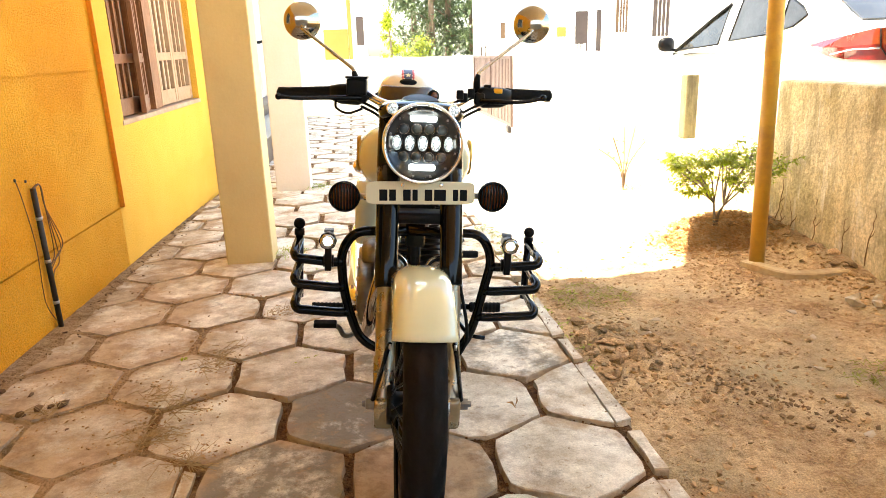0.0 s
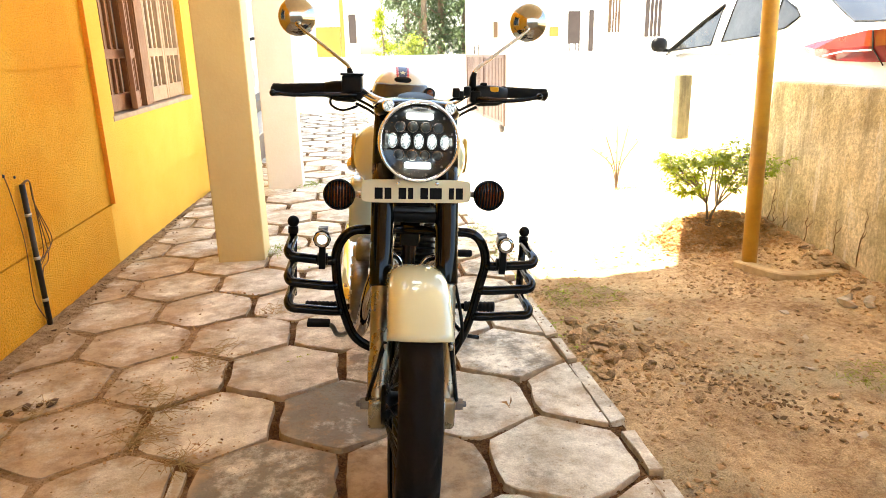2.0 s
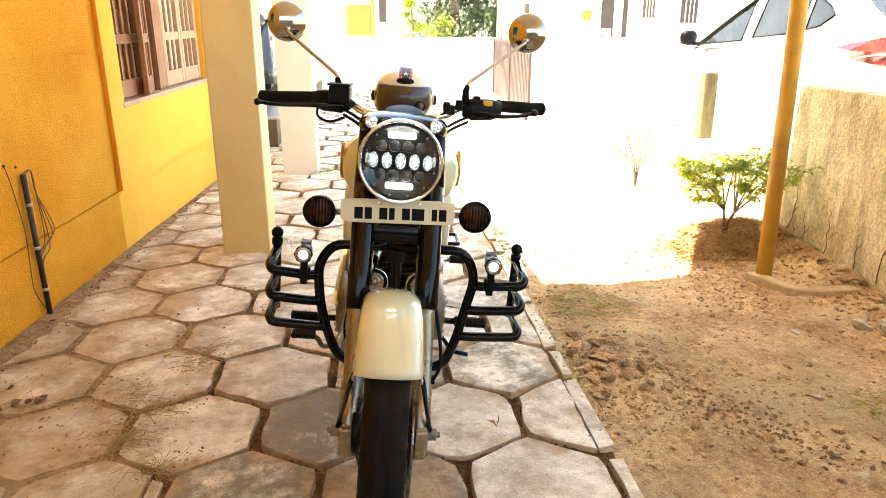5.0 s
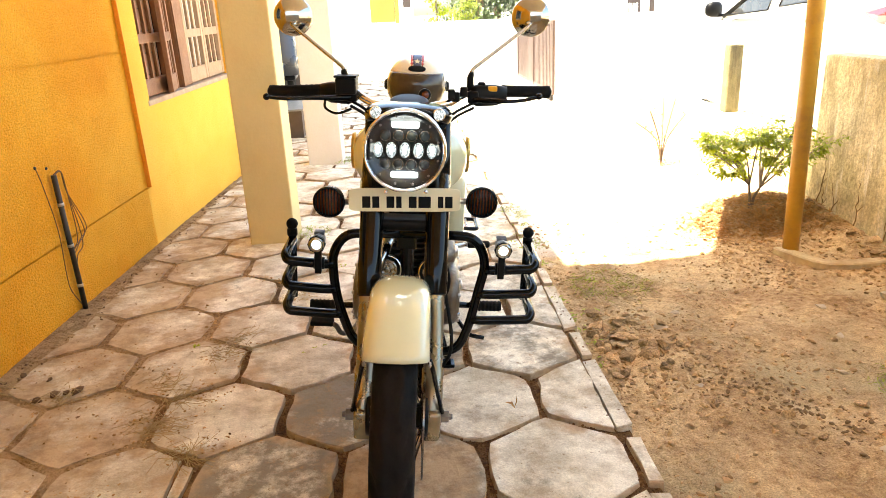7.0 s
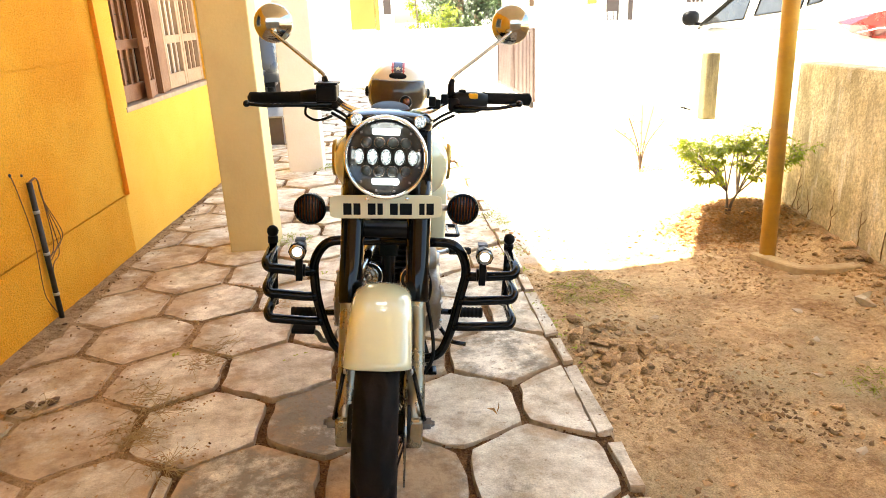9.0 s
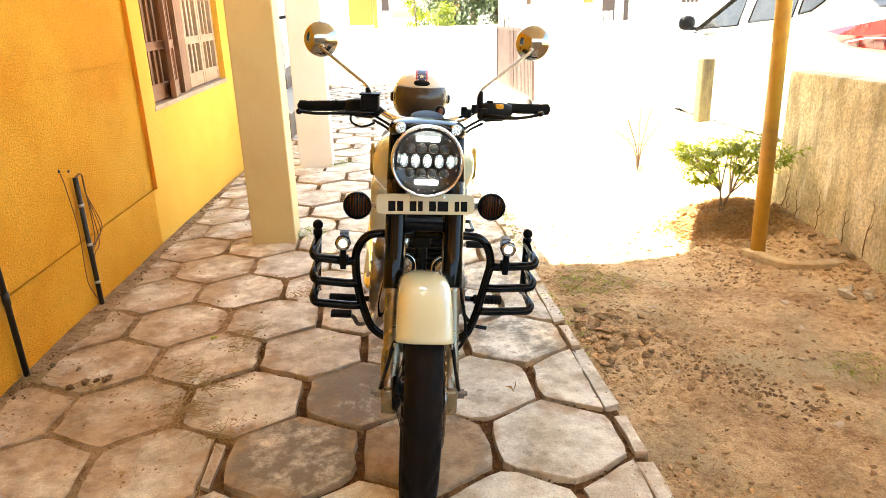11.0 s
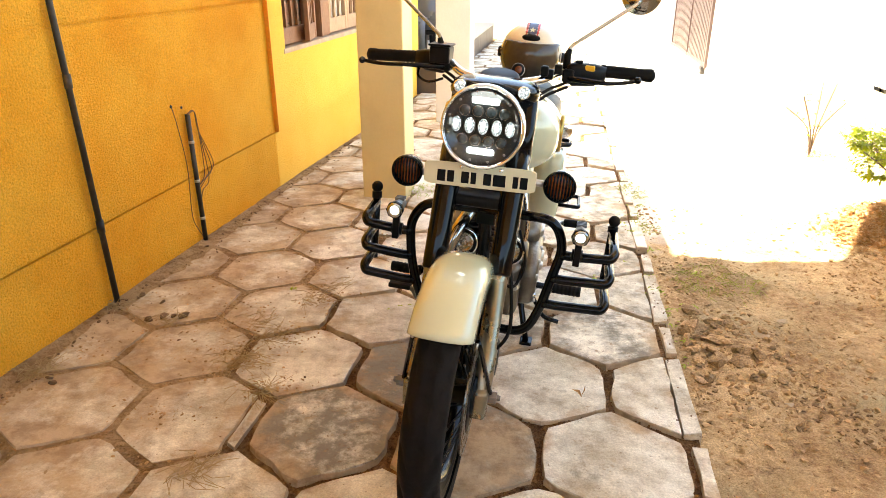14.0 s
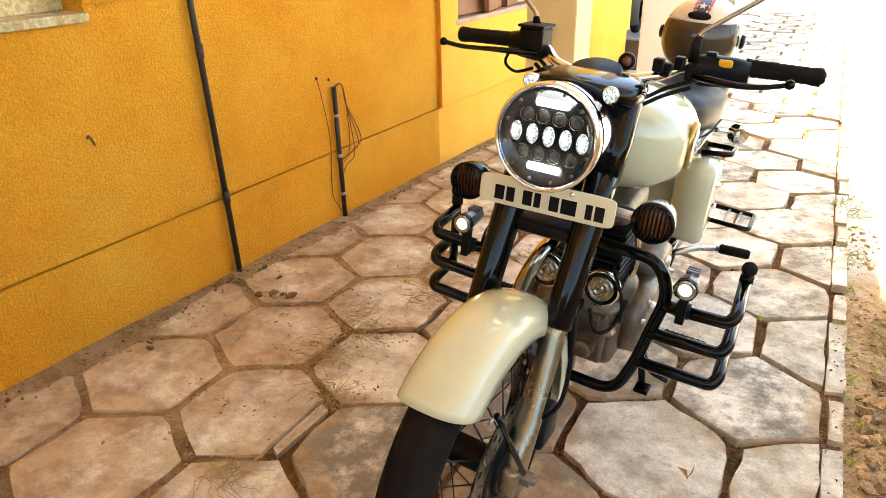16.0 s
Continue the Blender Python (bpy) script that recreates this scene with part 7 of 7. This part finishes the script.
def tree(x, y, h, r_, n, seed, material, label, cone=False, leaf=0.16, crown0=0.35):
    rnd = random.Random(seed)
    e = empty("tree", label=label, category="tree")
    tr, lf = bmesh.new(), bmesh.new()
    top = Vector((x + rnd.uniform(-.2, .2), y, h * 0.92))
    trunk = smooth_path([(x, y, -0.05), (x + rnd.uniform(-.12, .12), y, h * 0.45), top], 6)
    tube(trunk, [max(0.015, h * 0.022 * (1 - 0.85 * i / (len(trunk) - 1))) for i in range(len(trunk))], 8, bm=tr)
    nl = 16
    for k in range(nl):
        f = crown0 + (1 - crown0) * (k + rnd.random()) / nl
        o_ = trunk[min(len(trunk) - 1, int(f * (len(trunk) - 1)))]
        a = rnd.uniform(0, 6.28)
        reach = r_ * (1.05 - f if cone else rnd.uniform(0.5, 1.0))
        end = o_ + Vector((reach * math.cos(a), reach * math.sin(a), reach * rnd.uniform(0.0, 0.6)))
        tube([o_, o_.lerp(end, 0.5) + Vector((0, 0, 0.05 * reach)), end], [h * 0.006, h * 0.004, h * 0.002], 5, bm=tr)
        for c_ in range(5):
            cen = o_.lerp(end, rnd.uniform(0.3, 1.05))
            sp = r_ * (0.13 if cone else 0.22)
            for q in range(n // (nl * 5)):
                p = cen + Vector((rnd.gauss(0, sp), rnd.gauss(0, sp), rnd.gauss(0, sp * 0.7)))
                add_leaf(lf, p, Vector((rnd.uniform(-1, 1), rnd.uniform(-1, 1), rnd.uniform(-.6, .6))), Vector((0, 0, 1)), leaf * rnd.uniform(.6, 1.2), leaf * 0.55)
    part("trunk", tr, M["bark"], e)
    part("crown", lf, material, e, smooth=False)


for k, (x, y, h) in enumerate(((3.4, 31, 8.5), (4.3, 32, 9.5), (5.3, 31, 8.0), (3.9, 36, 10.0), (6.2, 35, 9.0), (5.1, 38, 10.5), (2.9, 34, 9.0))):
    tree(x, y, h, 1.5, 2600, 60 + k, M["leafdark"], "tall dark green tree beyond the far wall", leaf=0.26, crown0=0.10)
tree(0.95, 20.0, 2.6, 0.55, 1800, 80, M["leaf"], "small conical bright green tree", True, 0.10, 0.12)
tree(1.75, 21.0, 1.7, 0.5, 900, 81, M["leafyellow"], "low yellow-green garden bush", False, 0.12, 0.2)

# ---- paving slabs, one by one ----


def clip_poly(poly, x0, x1):
    for lim, sgn in ((x0, 1), (x1, -1)):
        out = []
        for a, b in zip(poly, poly[1:] + poly[:1]):
            ia, ib = (a[0] - lim) * sgn >= 0, (b[0] - lim) * sgn >= 0
            if ia:
                out.append(a)
            if ia != ib:
                t = (lim - a[0]) / (b[0] - a[0])
                out.append((lim, a[1] + t * (b[1] - a[1])))
        poly = out
        if not poly:
            return []
    return poly


def slab_mesh(poly, rnd, th=0.04, seg=1, worn=0.0, step=0.0, silt=0.0, flat=1.0):
    """A worn slab: wavering chipped outline, eased edge, slight tilt; soil and weathering as vertex values."""
    n = len(poly)
    cx, cy = sum(p[0] for p in poly) / n, sum(p[1] for p in poly) / n
    out = []
    off = rnd.random() * 90
    for a, b in zip(poly, poly[1:] + poly[:1]):
        L = math.hypot(b[0] - a[0], b[1] - a[1])
        k = max(1, round(seg * L / 0.23))
        for q in range(k):
            t = (q + (rnd.uniform(-.2, .2) if q else 0)) / k
            x, y = a[0] + (b[0] - a[0]) * t, a[1] + (b[1] - a[1]) * t
            e = 0.014 * noise.noise((x * 9 + off, y * 9, 0.0)) + rnd.uniform(-.003, .003) - (rnd.uniform(0, 0.010) if q == 0 else 0)
            d = math.hypot(x - cx, y - cy)
            out.append((x + (x - cx) / d * e, y + (y - cy) / d * e))
    tx, ty, dz = rnd.uniform(-.024, .024), rnd.uniform(-.024, .024), rnd.uniform(-.005, .006) + step
    tx, ty, dz = tx * flat, ty * flat, dz * flat
    z = lambda x, y: dz + tx * (x - cx) + ty * (y - cy)
    bm = bmesh.new()
    lay = bm.verts.layers.float.new("soil")
    wear = bm.verts.layers.float.new("worn")
    rings = []
    for inset, drop, soil in ((-0.002, -th, 1.0), (0.0, -0.006, 0.9), (0.004, 0.0, None), (0.075, 0.0006, 0.0)):
        ring = []
        for x, y in out:
            d = math.hypot(x - cx, y - cy)
            k = max(0.25, 1 - (inset + (rnd.uniform(0, 0.004) if drop == -0.006 else 0)) / d)
            px, py = cx + (x - cx) * k, cy + (y - cy) * k
            v = bm.verts.new((px, py, z(px, py) + drop + (rnd.uniform(-.002, .001) if drop else 0)))
            v[lay] = rnd.uniform(0.0, 0.75) if soil is None else max(soil, silt)
            v[wear] = worn
            ring.append(v)
        rings.append(ring)
    m = len(out)
    for a, b in zip(rings, rings[1:]):
        for k in range(m):
            bm.faces.new((a[k], a[(k + 1) % m], b[(k + 1) % m], b[k]))
    bm.faces.new(rings[-1])
    return bm


def paving():
    rnd = random.Random(4)
    pav = empty("pavement", kind="structure", label="path of worn hexagonal cement slabs with soil in the joints", category="pavement")
    P, ROW = 0.420, 0.3625
    x0, y0 = -0.512, 0.607
    s = 0.396 / math.sqrt(3)
    for j in range(-6, 36):
        for i in range(-4, 5):
            cx = x0 + P * i + (P / 2 if j % 2 else 0)
            cy = y0 + ROW * j
            poly = [(cx + s * math.sin(radians(60 * k)), cy + s * math.cos(radians(60 * k))) for k in range(6)]
            poly = clip_poly(poly, wall_at(cy) + 0.035, 0.527)
            broken = math.hypot(cx + 0.932, cy - 0.607) < 0.05
            if broken:
                poly = clip_poly(poly, -2.0, -0.778)
            if len(poly) < 3:
                continue
            xs = [p[0] for p in poly]
            if max(xs) - min(xs) < 0.07:
                continue
            near = -0.4 < cy < 3.4
            worn = 0.0
            # hand-set dark weathering; the slab under the front wheel also carries contact shade
            for wx, wy, wear_shade in ((-0.30, 0.97, 1.5), (-0.51, 0.61, 1.2), (0.12, 0.97, 0.15), (-0.09, 0.61, 1.3), (0.12, 1.69, 0.55), (0.33, 2.06, 0.7), (0.12, 2.42, 0.4)):
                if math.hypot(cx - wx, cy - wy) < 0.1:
                    worn = wear_shade
            if not worn and cx > -0.35 and cy > 1.3:
                worn = rnd.uniform(0.4, 1.0)
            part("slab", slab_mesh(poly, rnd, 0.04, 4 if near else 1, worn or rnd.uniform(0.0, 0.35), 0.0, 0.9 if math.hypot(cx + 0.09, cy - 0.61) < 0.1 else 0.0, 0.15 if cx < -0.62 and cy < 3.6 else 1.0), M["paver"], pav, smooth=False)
    part("slab_strip", slab_mesh([(-0.772, 0.490), (-0.738, 0.470), (-0.735, 0.715), (-0.772, 0.728)], rnd, 0.04, 3, 0.2, 0.0, 0.5, 0.2), M["paver"], pav, smooth=False)
    # edging: a short brick beside each full slab, a long strip against each half slab
    for j in range(-5, 35):
        cy = y0 + ROW * j
        half = 0.222 if j % 2 else 0.112
        xa = 0.5305 if j % 2 else 0.541
        dy = rnd.uniform(-0.012, 0.006)
        poly = [(xa, cy - half + dy), (xa, cy + half + dy - 0.004), (0.586 + rnd.uniform(-.006, .004), cy + half + dy), (0.586 + rnd.uniform(-.006, .004), cy - half + dy + 0.004)]
        part("edging_brick", slab_mesh(poly, rnd, 0.06, 2), M["paver"], pav, smooth=False)



paving()
